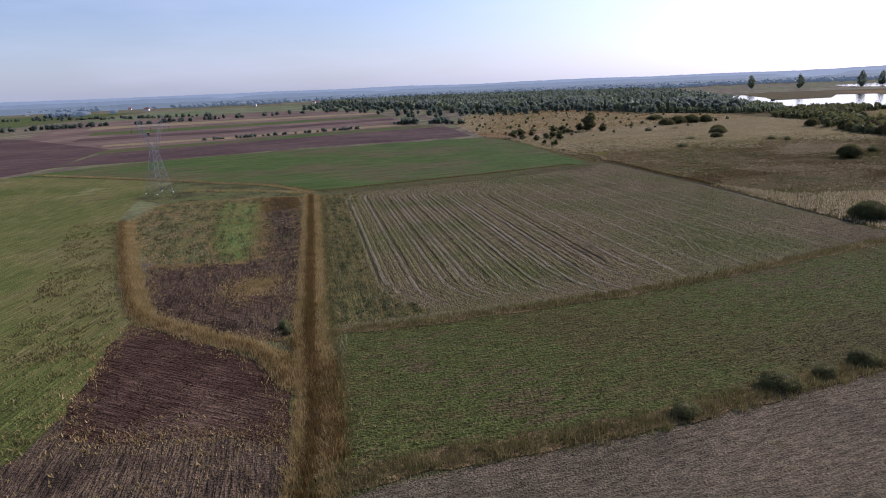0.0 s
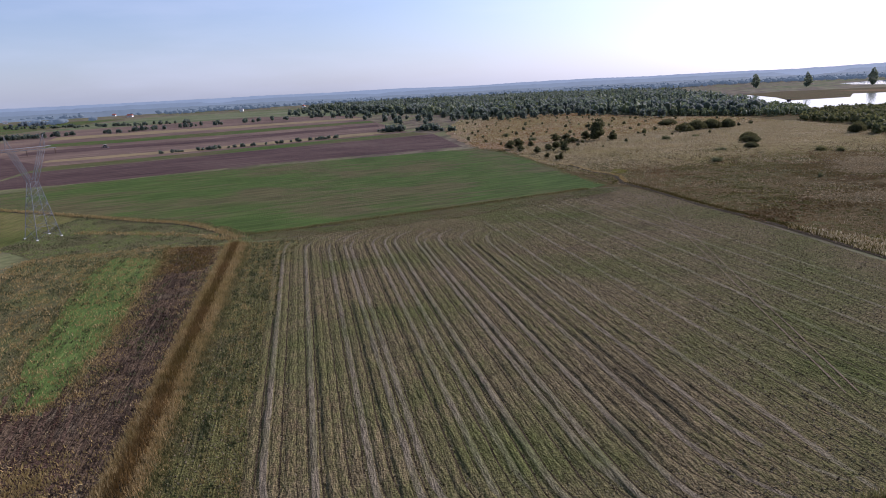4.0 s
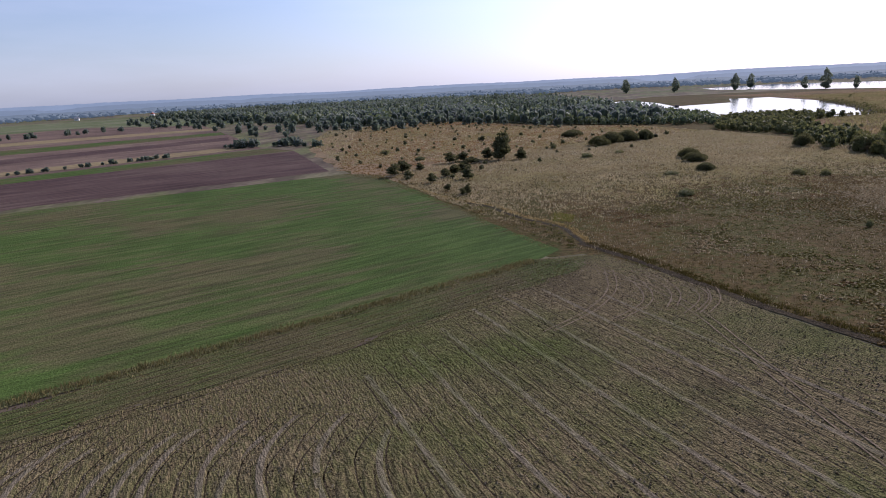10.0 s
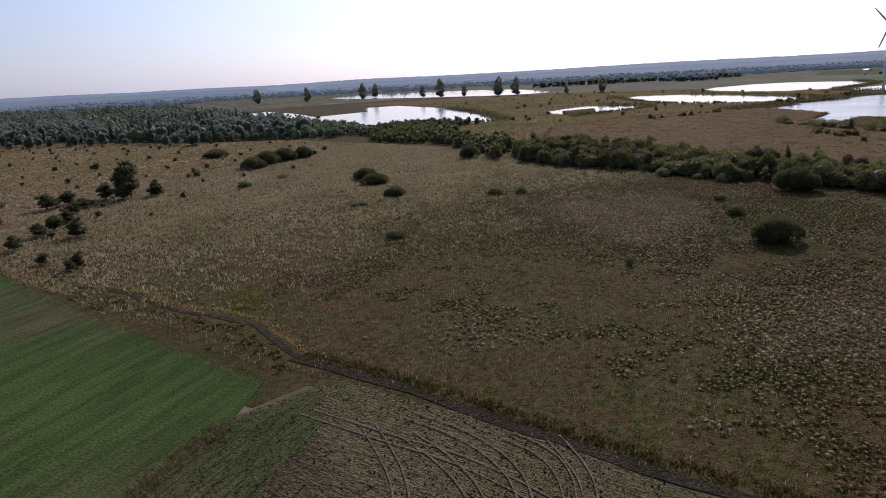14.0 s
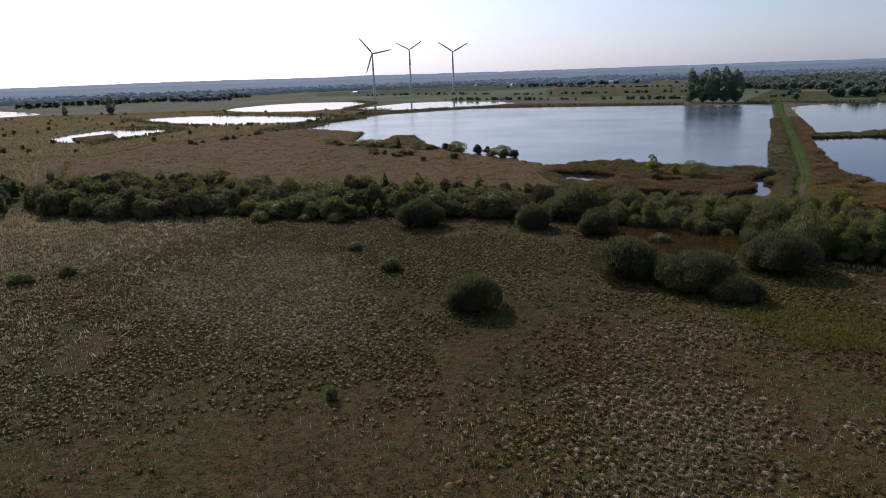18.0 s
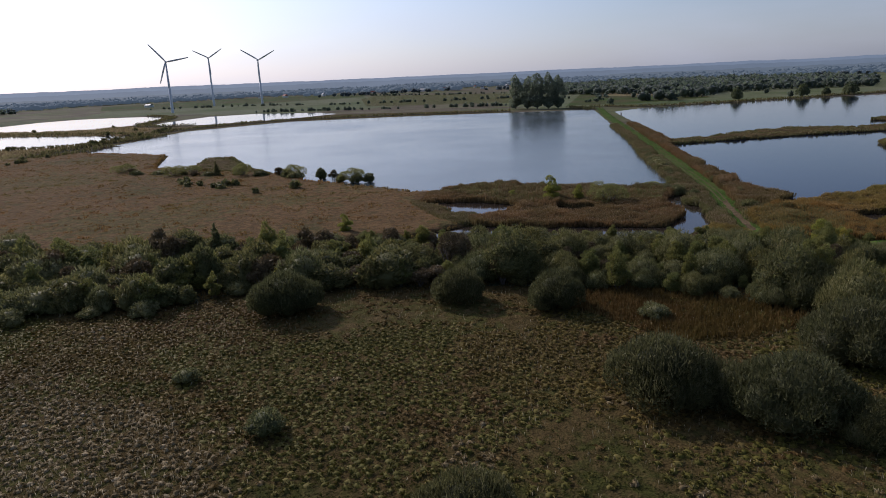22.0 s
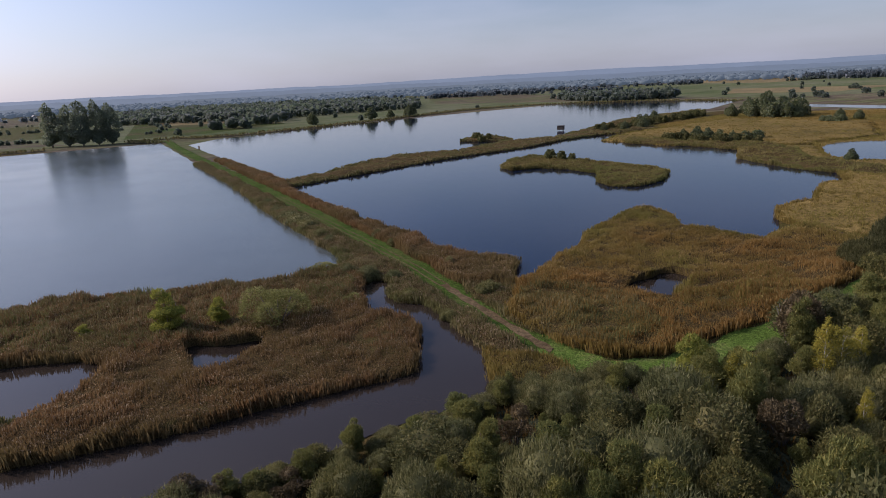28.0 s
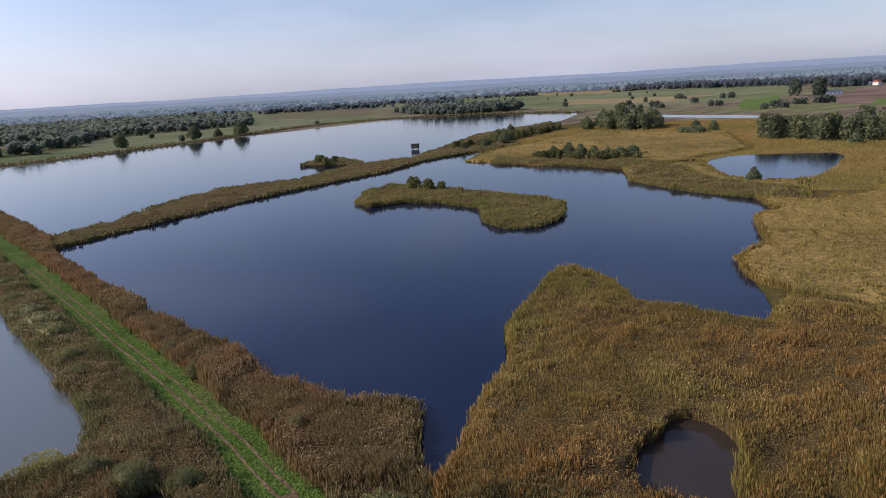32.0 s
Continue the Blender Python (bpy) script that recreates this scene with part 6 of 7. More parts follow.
def tussocks(name, pts, mat, label, wide=(0.5, 0.95), tall=(0.12, 0.32), per=9, blade=0.055):
    """Sedge tussocks: each a lumpy cushion with a fountain of arching blades that bow outwards over it."""
    n = len(pts)
    r, h = rng.uniform(*wide, n), rng.uniform(*tall, n)
    dome = np.empty((n, 13, 3))
    turn = rng.uniform(0, 1, n)
    for ring, (f, g) in enumerate(((1.0, -0.05), (0.62, 0.8))):
        for i in range(6):
            a = turn + (i + 0.5 * ring) * np.pi / 3
            q = r * f * rng.uniform(0.4, 0.7, n)
            dome[:, ring * 6 + i] = np.c_[pts[:, 0] + q * np.cos(a), pts[:, 1] + q * np.sin(a), h * g * rng.uniform(0.7, 1.1, n)]
    dome[:, 12] = np.c_[pts + rng.normal(0, 0.12, (n, 2)) * r[:, None], h * rng.uniform(0.8, 1.0, n)]
    shell = [t for i in range(6) for t in ((i, (i + 1) % 6, 6 + i), ((i + 1) % 6, 6 + (i + 1) % 6, 6 + i), (6 + i, 6 + (i + 1) % 6, 12))]
    r, h = np.repeat(r, per), np.repeat(h, per)
    c = np.repeat(pts, per, 0) + rng.normal(0, 0.07, (n * per, 2))
    m = n * per
    a = rng.uniform(0, 2 * np.pi, m)
    d = np.c_[np.cos(a), np.sin(a)]
    side = np.c_[-d[:, 1], d[:, 0]] * (blade * rng.uniform(0.6, 1.5, m))[:, None]
    mid = c + d * (r * rng.uniform(0.3, 0.6, m))[:, None]
    tip = c + d * (r * rng.uniform(0.6, 1.05, m))[:, None]
    hi = h * rng.uniform(0.85, 1.25, m)
    v = np.empty((m, 4, 3))
    v[:, 0] = np.c_[c, h * 0.5]
    v[:, 1] = np.c_[mid + side, hi]
    v[:, 2] = np.c_[tip, hi * rng.uniform(0.4, 0.9, m)]
    v[:, 3] = np.c_[mid - side, hi]
    q = np.arange(m * 4).reshape(-1, 4) + n * 13
    tris = np.vstack([(np.array(shell)[None] + np.arange(n)[:, None, None] * 13).reshape(-1, 3), q[:, :3], q[:, [0, 2, 3]]])
    return tagged(new(name, mesh_of(name, np.vstack([dome.reshape(-1, 3), v.reshape(-1, 3)]), tris, mat)), label, "grass", kind="stuff")


mid_creek = ragged(soften(CREEK, 2, False), 3.0, 0.8, False)


def off_creek(p, gap=2.2):
    return p[np.min(np.hypot(p[:, None, 0] - mid_creek[None, :, 0], p[:, None, 1] - mid_creek[None, :, 1]), 1) > gap]


def plumes(name, pts, mat, label, low=(0.35, 0.6), tall=(0.18, 0.34), wide=0.035):
    """Seed heads: small upright plumes, each on the tip of a hair-thin stalk."""
    m = len(pts)
    a = rng.uniform(0, np.pi, m)
    side = np.c_[np.cos(a), np.sin(a)] * (wide * rng.uniform(0.7, 1.4, m))[:, None]
    z, h = rng.uniform(*low, m), rng.uniform(*tall, m)
    tip = pts + rng.normal(0, 0.07, (m, 2))
    mid = pts * 0.5 + tip * 0.5
    v = np.empty((m, 4, 3))
    v[:, 0] = np.c_[pts, np.zeros(m)]
    v[:, 1] = np.c_[mid + side, z + h * 0.4]
    v[:, 2] = np.c_[tip, z + h]
    v[:, 3] = np.c_[mid - side, z + h * 0.4]
    return tagged(new(name, mesh_of(name, v.reshape(-1, 3), np.arange(m * 4).reshape(-1, 4), mat)), label, "grass", kind="stuff")


# patches of the meadow with a growth of their own
WHITE = [np.array(q, float) for q in ([(157, 294), (177, 330), (204, 352), (229, 328), (198, 301)], [(178, 300), (184, 323), (206, 335), (216, 314), (190, 298)], [(153, 306), (196, 347), (217, 312), (177, 293)], [(93, 337), (99, 351), (110, 345), (108, 333), (96, 327)], [(93, 301), (93, 311), (110, 305), (119, 294), (105, 285)], [(119, 261), (152, 290), (160, 255), (128, 245)], [(130, 265), (160, 258), (188, 259), (176, 240), (140, 244), (121, 254)], [(190, 285), (199, 286), (200, 273), (191, 272)])]
RUGGED = [np.array(q, float) for q in ([(143, 276), (185, 263), (150, 247), (115, 240), (109, 250), (114, 260)], [(200, 375), (250, 340), (258, 291), (234, 262), (228, 225), (196, 214), (172, 216), (160, 240), (190, 262), (186, 290), (150, 300), (140, 316), (146, 350)])]
HERB = np.array([(179, 239), (184, 228), (173, 217), (164, 221), (165, 233)], float)
p = off_creek(spaced(NEAR, 0.78, (HERB,), 2.2))
soft = rng.normal(0, 5, p.shape)
bumpy = 0.75 * noises(p, 0.04, 57.0) + 0.5 * noises(p, 0.13, 58.0) - 0.22
for q in RUGGED:
    bumpy += 0.55 * inside(p + soft, q)
white = 0.55 * noises(p, 0.045, 51.0) + 0.45 * noises(p, 0.15, 52.0) - 0.22
for q in WHITE:
    white += 0.42 * inside(p + rng.normal(0, 2, p.shape), q)
rust = noises(p, 0.035, 31.0) + 0.4 * noises(p, 0.2, 32.0)
green = noises(p, 0.03, 71.0) + 0.4 * noises(p, 0.14, 72.0)
jit = rng.uniform(-0.15, 0.15, len(p))
w_ = white + 1.3 * jit > 0.25
keep = w_ | (bumpy + jit > 0.02)
r_ = ~w_ & (rust + jit > 0.16)
g_ = ~w_ & ~r_ & (green + jit > -0.02)
tussocks("bleached_tussocks", p[w_], G_SEED, "sedge tussocks with bleached white tips", (0.45, 0.85), (0.15, 0.36), 8, 0.07)
tussocks("rusty_tussocks", p[r_ & keep], G_RUST, "rusty brown sedge tussocks")
tussocks("green_tussocks", p[g_ & keep], G_MEADGREEN, "green sedge tussocks")
tussocks("meadow_tussocks", p[~w_ & ~r_ & ~g_ & keep], G_TUSSOCK, "matted olive and brown meadow tussocks")
p = off_creek(scatter(NEAR, 1.3))
green = noises(p, 0.03, 71.0) + 0.4 * noises(p, 0.14, 72.0) + rng.uniform(-0.25, 0.25, len(p))
rust = noises(p, 0.035, 31.0) + 0.4 * noises(p, 0.2, 32.0) + rng.uniform(-0.25, 0.25, len(p))
blades("meadow_grass", p[(green <= -0.02) & (rust <= 0.2)], G_TURF, "short olive and brown grass", "grass", (0.07, 0.2), 0.08, 5, 0.3, 1.0)
blades("green_meadow_grass", p[(green > -0.02) & (rust <= 0.2)], G_TURFGREEN, "short green grass", "grass", (0.07, 0.2), 0.08, 5, 0.3, 1.0)
blades("rusty_short_grass", p[rust > 0.2], G_RUST, "short rusty brown grass", "grass", (0.07, 0.2), 0.08, 5, 0.3, 1.0)
blades("yellow_herbs", scatter(HERB, 4), G_LIME, "patch of fresh yellow-green herbs", "herbs", (0.25, 0.6), 0.13, 5, 0.25, 0.7)
blades("creek_herbs", scatter([(91, 347), (94, 340), (89.5, 332), (86, 336)], 6), G_LIME, "patch of fresh yellow-green herbs by the creek", "herbs", (0.2, 0.45), 0.13, 5, 0.25, 0.7)
for p, nm, w in ((scatter([(66, 430), (264, 425), (290, 470), (292, 560), (240, 560), (100, 500), (60, 470)], 0.5), "far_tussocks", 0.22), (scatter([(45, 520), (100, 500), (240, 560), (290, 560), (285, 650), (240, 700), (140, 860), (60, 850), (35, 690)], 0.16), "far_sedge", 0.4)):
    blades(nm, p, G_FARGRASS, "brown meadow grass in the distance", "grass", (0.4, 0.8), w, 4, 0.6, 0.9)
p = off_creek(scatter(NEAR, 6.0, (HERB,)))
# Plumes thicken northward, partly standing in for haze over the far meadow.
dense = 0.05 + 0.22 * noises(p, 0.04, 91.0) + 0.2 * noises(p, 0.16, 92.0) + 0.4 * np.clip((p[:, 1] - 0.2 * (p[:, 0] - 80) - 290) / 90, 0, 1)
for q in WHITE:
    dense += 0.12 * inside(p + rng.normal(0, 5, p.shape), q)
plumes("seed_heads", p[rng.random(len(p)) < dense], G_PLUME, "pale seed heads standing over the meadow", (0.2, 0.45), (0.14, 0.28), 0.03)
plumes("far_seed_plumes", np.vstack([scatter([(105, 145), (170, 118), (200, 165), (196, 190), (206, 214), (180, 190), (110, 200), (97, 225), (99, 190)], 2.6), scatter([(62, 425), (100, 430), (200, 440), (270, 420), (290, 470), (292, 560), (240, 560), (100, 500), (60, 470)], 1.4)]), G_PLUME, "pale seed heads over the wide meadow", (0.35, 0.6), (0.2, 0.4), 0.075)
p = scatter(NEAR, 1.2)
# Bleached blades thicken northward, in part to imitate haze.
p = p[rng.uniform(0, 1, len(p)) < np.clip((p[:, 1] - 330) / 120, 0, 1)]
blades("bleached_grass", p, G_FARGRASS, "bleached grass thickening northward, also standing in for haze", "grass", (0.4, 0.8), 0.16, 4, 0.5, 0.8)
p = np.vstack([scatter([(66, 425), (266, 422), (290, 470), (292, 560), (240, 560), (100, 500), (60, 470)], 0.5), scatter([(95, 225), (110, 200), (180, 190), (170, 120), (108, 150)], 0.8)])
tone = np.array([noise.noise(Vector((x * 0.04, y * 0.04, 11.0))) for x, y in p])
blades("far_seed_heads", p[tone > -0.15], G_SEED, "pale seed heads in the distance", "grass", (0.5, 0.9), 0.12, 3, 0.5, 0.6)
sheet("headland", [(-40, 243), (-12, 250.5), (20, 262), (52, 279.5), (69, 287.5), (79, 297), (67, 299), (49, 290), (-3, 267), (-42, 251)], 0.042, M_HEADLAND, "olive trodden headland at the field's end", "field edge", 0, 2.5, 2.2)
blades("headland_weeds", scatter([(-40, 243), (-12, 249), (20, 260), (52, 277), (69, 286), (79, 297), (67, 299), (49, 290), (-3, 267), (-42, 251)], 1.6), G_WEEDGREEN, "low weeds on the headland", "weeds", (0.08, 0.25), 0.1, 4, 0.4, 0.9)
for i in range(7):
    o = 2.6 + i * 2.1
    ribbon("headland_furrow", [(-34 + o * 0.42, 254 - o * 0.9), (-3 + o * 0.4, 268 - o * 0.92), (30 + o * 0.45, 283 - o * 0.9), (58 + o * 0.5, 295 - o * 0.88)], 0.2, 0.05 + 0.004 * i, M_FURROW, "faint turning furrow along the field's head", "furrow", 0.3)
HEDGE1 = [(-20, 99), (-9, 101), (1, 103), (20, 108), (43, 115), (71, 127), (99, 139), (140, 156), (180, 172)]
HEDGE2 = [(-17, 57), (-7, 60), (1, 62), (11, 64), (20, 66), (32, 70), (40, 73), (56, 78), (80, 87), (120, 103)]
DITCH = [(-44, 242), (-30, 152), (-22, 97), (-18, 78), (-16, 60), (-14, 30)]
TANSTRIP = [(-95, 205), (-86, 183), (-71.5, 150), (-59, 123), (-53, 111), (-46, 106), (-37, 99), (-30, 95), (-24, 88), (-20, 79.5)]
ribbon("ditch_1", HEDGE1, 3.0, 0.12, M_TAN, "weedy brown ditch between fields", "ditch", 0.5)
ribbon("ditch_2", HEDGE2, 3.6, 0.12, M_TAN, "overgrown ditch between fields", "ditch", 0.5)
ribbon("ditch_3", DITCH, 3.6, 0.12, M_TAN, "straight ditch of dry tan weeds", "ditch", 0.7)
ribbon("ditch_bed", DITCH, 1.1, 0.17, M_BANK, "dark bottom of a narrow ditch", "ditch", 0.3)
ribbon("ditch_4", TANSTRIP, 3.4, 0.13, M_TAN, "strip of dry tan weeds between plots", "weed strip", 0.9)
blades("ditch_weeds", np.vstack([along(HEDGE1, 3.2, 9), along(HEDGE2, 4.2, 16)]), G_WEEDGREEN, "tall green and brown weeds in the ditches", "weeds", (0.3, 1.0), 0.055, 9, 0.4, 0.4)
blades("dry_weeds", np.vstack([along([(x - 1.5, y) for x, y in DITCH], 1.4, 10), along([(x + 2.0, y) for x, y in DITCH], 2.0, 10), along(TANSTRIP, 4.2, 22)]), G_WEED, "tall dry tan weeds", "weeds", (0.3, 1.0), 0.05, 10, 0.35, 0.45)
blades("ditch_side_weeds", along([(x + 3.2, y) for x, y in DITCH], 2.6, 12), G_WEEDGREEN, "olive and tan weeds beside the ditch", "weeds", (0.2, 0.6), 0.06, 8, 0.35, 0.5)
blades("brown_dock_weeds", np.vstack([along(DITCH, 1.8, 12), along([(x - 1.6, y + 0.8) for x, y in TANSTRIP], 1.6, 6), along([(-17.5, 88), (-15, 72), (-13.5, 62)], 2.4, 10), along([(-24, 100), (-23, 90), (-20, 82)], 4, 5)]), G_RUST, "tall brown dead weeds in the ditch", "weeds", (0.5, 1.3), 0.05, 8, 0.3, 0.35)
p = scatter(EDGE["field_9"], 5.0)
q = np.c_[p[:, 0] + 0.165 * (p[:, 1] - 194), p[:, 1]]
lane = np.array([noise.noise(Vector((x * 1.7, y * 0.06, 41.0))) + 0.6 * noise.noise(Vector((x * 0.8, y * 0.3, 42.0))) for x, y in q])
blades("dark_row_weeds", p[lane > 0.32], G_DARKWEED, "dark green weeds grown up in rows", "weeds", (0.25, 0.6), 0.13, 4, 0.25, 0.6)
blades("tan_row_weeds", p[lane < -0.22], G_WEED, "dry tan stalks between the weed rows", "weeds", (0.15, 0.4), 0.06, 5, 0.25, 0.6)
# plough lines that follow the fallow plot's rim and swing round its near end
RIM = [(-66, 148), (-60, 132), (-55, 120), (-47, 110.5), (-38, 103.5), (-27, 98)]
LEAN = [(0.95, 0.3), (0.9, 0.43), (0.82, 0.57), (0.68, 0.73), (0.5, 0.86), (0.3, 0.95)]
for i in range(16):
    o = 1.2 + i * 1.5
    line_ = [(x + o * u, y + o * v) for (x, y), (u, v) in zip(RIM, LEAN) if x + o * u < -28 - 0.02 * (y + o * v - 100)]
    if len(line_) > 2:
        ribbon("plough_line", line_, 0.5, 0.085 + 0.004 * (i % 3), (M_PLOUGH, M_REDSTUB)[i % 2], "curving plough line in the fallow plot", "furrow", 0.35)
# rough weedy ground outside the tan strip
p = scatter([(-97, 205), (-88, 182), (-74, 150), (-62, 123), (-56, 108), (-52, 82), (-48, 66), (-53, 40), (-66, 40), (-66, 80), (-74, 112), (-92, 158), (-112, 205)], 1.6)
rough = noises(p, 0.09, 44.0) + 0.5 * noises(p, 0.3, 45.0) + rng.uniform(-0.2, 0.2, len(p))
blades("rough_dark_weeds", p[rough > 0.3], G_WEEDGREEN, "dark rough weeds at the grass field's edge", "weeds", (0.25, 0.7), 0.13, 5, 0.35, 0.6)
blades("rough_tan_weeds", p[rough < -0.15], G_WEEDGREEN, "rough green and tan weeds at the grass field's edge", "weeds", (0.2, 0.5), 0.11, 5, 0.35, 0.7)
EDGES = [(-43, 252), (-3, 268), (49, 291), (66, 299)]
blades("field_edge_weeds", np.vstack([along(EDGES, 2.6, 9), along([(-43, 252), (-65, 277), (-90, 288), (-141, 318)], 4, 4)]), G_WEEDGREEN, "ragged weeds along field edges", "weeds", (0.3, 0.8), 0.07, 7, 0.4, 0.45)
blades("meadow_rim_weeds", along([(43, 480), (58, 440), (66, 370), (74, 308)], 4, 3), G_WEEDGREEN, "low weeds between field and meadow", "weeds", (0.15, 0.45), 0.07, 6, 0.4, 0.6)
ribbon("balk", EDGES, 2.4, 0.10, M_ROUGH_W, "narrow weedy balk between fields", "field edge", 0.5)
ribbon("farm_track", [(-45, 247), (-65, 273), (-90, 286), (-141, 318), (-205, 352)], 1.4, 0.10, M_BANK, "dark narrow ditch between fields", "ditch", 0.6)
blades("corner_weeds", np.vstack([along([(-45, 249), (-65, 275), (-90, 288), (-141, 320), (-205, 354)], 3.4, 8), along([(-44, 246), (-70, 262), (-100, 270)], 4, 5)]), G_WEED, "tan weeds where the fields meet", "weeds", (0.3, 0.8), 0.11, 4, 0.4, 0.5)
p = scatter(EDGE["field_34"], 1.6)
tone = noises(p, 0.12, 61.0) + rng.uniform(-0.3, 0.3, len(p))
blades("rough_corner_grass", p[tone > 0.1], G_DARKWEED, "dark rough grass in the field corner", "weeds", (0.15, 0.45), 0.12, 4, 0.4, 0.7)
blades("green_corner_grass", p[tone < -0.1], G_GRASS, "green grass in the field corner", "grass", (0.1, 0.3), 0.1, 4, 0.4, 0.8)
ribbon("meadow_edge", [(81.5, 309), (85.5, 291), (87.3, 270), (90.3, 252), (94.5, 234), (98, 200), (104, 158)], 1.8, 0.10, M_FURROW, "dark ploughed edge between field and meadow", "field edge", 0.4)
blades("meadow_edge_weeds", along([(83.5, 309), (87.5, 291), (89.3, 271), (92.3, 253), (96.5, 235), (100, 200), (106, 158)], 2.6, 8), G_TURF, "olive and tan weeds along the meadow's edge", "weeds", (0.25, 0.6), 0.09, 5, 0.35, 0.6)
ribbon("creek", CREEK[2:], 1.1, 0.08, M_BANK, "muddy sunken creek in the meadow", "creek", 0.8)
tussocks("creek_sedge", along([(x - 3.0, y - 1.2) for x, y in CREEK[3:]], 4.2, 1.8), G_MEADGREEN, "lush green sedge along the creek", (0.4, 0.8), (0.15, 0.38), 9, 0.06)
blades("creek_weeds", along([(x + 1.9, y + 0.8) for x, y in CREEK], 1.8, 4), G_WEED, "pale weeds along the creek", "weeds", (0.2, 0.5), 0.1, 4, 0.3, 0.6)
p = np.vstack([scatter(EDGE["field_4"], 2.2), scatter(EDGE["field_6"], 1.6)])
q = np.array([noise.noise(Vector((x * 0.5 + y * 0.08, y * 0.09, 81.0))) + 0.6 * noise.noise(Vector((x * 0.25, y * 0.25, 82.0))) for x, y in p])
blades("dark_plot_weeds", p[(q > 0.15) & (p[:, 1] > 147)], G_DARKWEED, "dark weeds in streaks over a fallow plot", "weeds", (0.2, 0.55), 0.12, 4, 0.35, 0.6)
blades("straw_plot_weeds", p[q < -0.28], G_WEED, "dry straw in streaks over fallow plots", "weeds", (0.1, 0.35), 0.1, 4, 0.35, 0.8)
blades("brown_plot_weeds", scatter([(-62, 241), (-48, 240), (-44, 215), (-55, 212)], 3.0), G_RUST, "red-brown dead weeds at the plot's head", "weeds", (0.2, 0.6), 0.12, 4, 0.35, 0.6)
blades("plot_weeds", np.vstack([scatter(EDGE["field_4"], 0.8), rng.normal(0, 1, (900, 2)) * (3.0, 4.4) + (-37.2, 127), scatter(EDGE["field_3"], 0.25)]), G_WEED, "dead brown weeds on fallow plots", "weeds", (0.2, 0.6), 0.11, 4, 0.4, 0.6)
blades("field_weeds", np.vstack([scatter(EDGE["field_9"], 2.2), scatter(EDGE["field_10"], 0.5)]), G_WEEDGREEN, "low green weeds in the fields", "weeds", (0.12, 0.35), 0.12, 4, 0.4, 0.7)
RUST = np.array([(238, 238), (228, 224), (214, 216), (212, 232), (214, 242), (228, 248), (236, 256)], float)
blades("rusty_sedge", scatter(RUST, 3.5), G_RUST, "rust-brown sedge beside the thicket", "sedge", (0.5, 1.2), 0.11, 5, 0.3, 0.4)
blades("rusty_meadow_grass", scatter([(40, 500), (64, 425), (110, 470), (200, 555), (288, 565), (286, 650), (240, 700), (204, 860), (141, 900), (93, 860)], 0.16), G_FLATS, "rust-brown rough grass", "grass", (0.3, 0.6), 0.4, 3, 0.8, 1.0)


def clods(name, pts, mat, label, size=0.16, z=0.1):
    """Lumps of turned soil, each a small skewed pyramid."""
    n = len(pts)
    s = size * rng.uniform(0.5, 1.7, n)
    a = rng.uniform(0, 2 * np.pi, n)
    v = np.empty((n, 4, 3))
    for i in range(3):
        q = a + i * 2.09 + rng.normal(0, 0.3, n)
        v[:, i] = np.c_[pts[:, 0] + np.cos(q) * s, pts[:, 1] + np.sin(q) * s, np.full(n, z - 0.04)]
    v[:, 3] = np.c_[pts + rng.normal(0, 0.3, (n, 2)) * s[:, None], z + s * rng.uniform(0.5, 1.1, n)]
    f = (np.array([(0, 1, 3), (1, 2, 3), (2, 0, 3)])[None] + np.arange(n)[:, None, None] * 4).reshape(-1, 3)
    return tagged(new(name, mesh_of(name, v.reshape(-1, 3), f, mat)), label, "soil", kind="stuff")


clods("soil_clods", scatter(EDGE["field_2"], 3), M_PLOUGH, "turned clods of dark soil", 0.16, 0.06)
clods("soil_clods", scatter(EDGE["field_6"], 3.4), M_FALLOW, "turned clods of brown soil", 0.2, 0.07)
clods("soil_clods", scatter(EDGE["field_8"], 1.8), M_CREST, "grey-brown clods on the harrowed field", 0.11, 0.1)
clods("soil_clods", scatter(EDGE["field_10"], 1.5), M_LOWER, "olive-brown clods and tufts in the patchy field", 0.13, 0.05)
clods("dark_clods", scatter(EDGE["field_8"], 0.7), M_FURROW, "dark clods on the harrowed field", 0.11, 0.1)
clods("soil_clods", scatter([(-13, 55), (1, 60), (20, 64), (40, 71), (56, 76), (90, 88), (90, 40), (-13, 30)], 2.5), M_STUBBLE, "grey-brown clods in the stubble", 0.09, 0.04)
for nm in ("field_2", "field_6", "field_4", "field_5"):
    rim = np.vstack([EDGE[nm], EDGE[nm][:1]])
    blades("plot_edge_weeds", along(rim, 5.0, 7), G_WEED if nm != "field_5" else G_WEEDGREEN, "ragged dead weeds round a plot", "weeds", (0.15, 0.5), 0.1, 4, 0.35, 0.7)
blades("stubble_straw", scatter(EDGE["field_8"], 1.3), G_PALE, "short pale straw on the harrowed field", "straw", (0.05, 0.14), 0.09, 3, 0.3, 1.2)
reeds("sedge", scatter([(300, -325), (190, -210), (185, -20), (256, -5), (285, -25), (300, -76), (330, -60), (410, -75), (424, -120), (412, -285)], 1.0, (W["water_4"], W["water_3"])), G_SEDGE, "golden sedge over the plain", (0.6, 1.15), 0.07, 3)
blades("rough_sedge", scatter([(190, 100), (228, 108), (240, 140), (222, 150), (205, 160), (195, 190), (180, 190), (170, 120)], 1.2), G_RUST, "rusty rough grass behind the thicket", "grass", (0.3, 0.8), 0.1, 6, 0.3, 0.7)

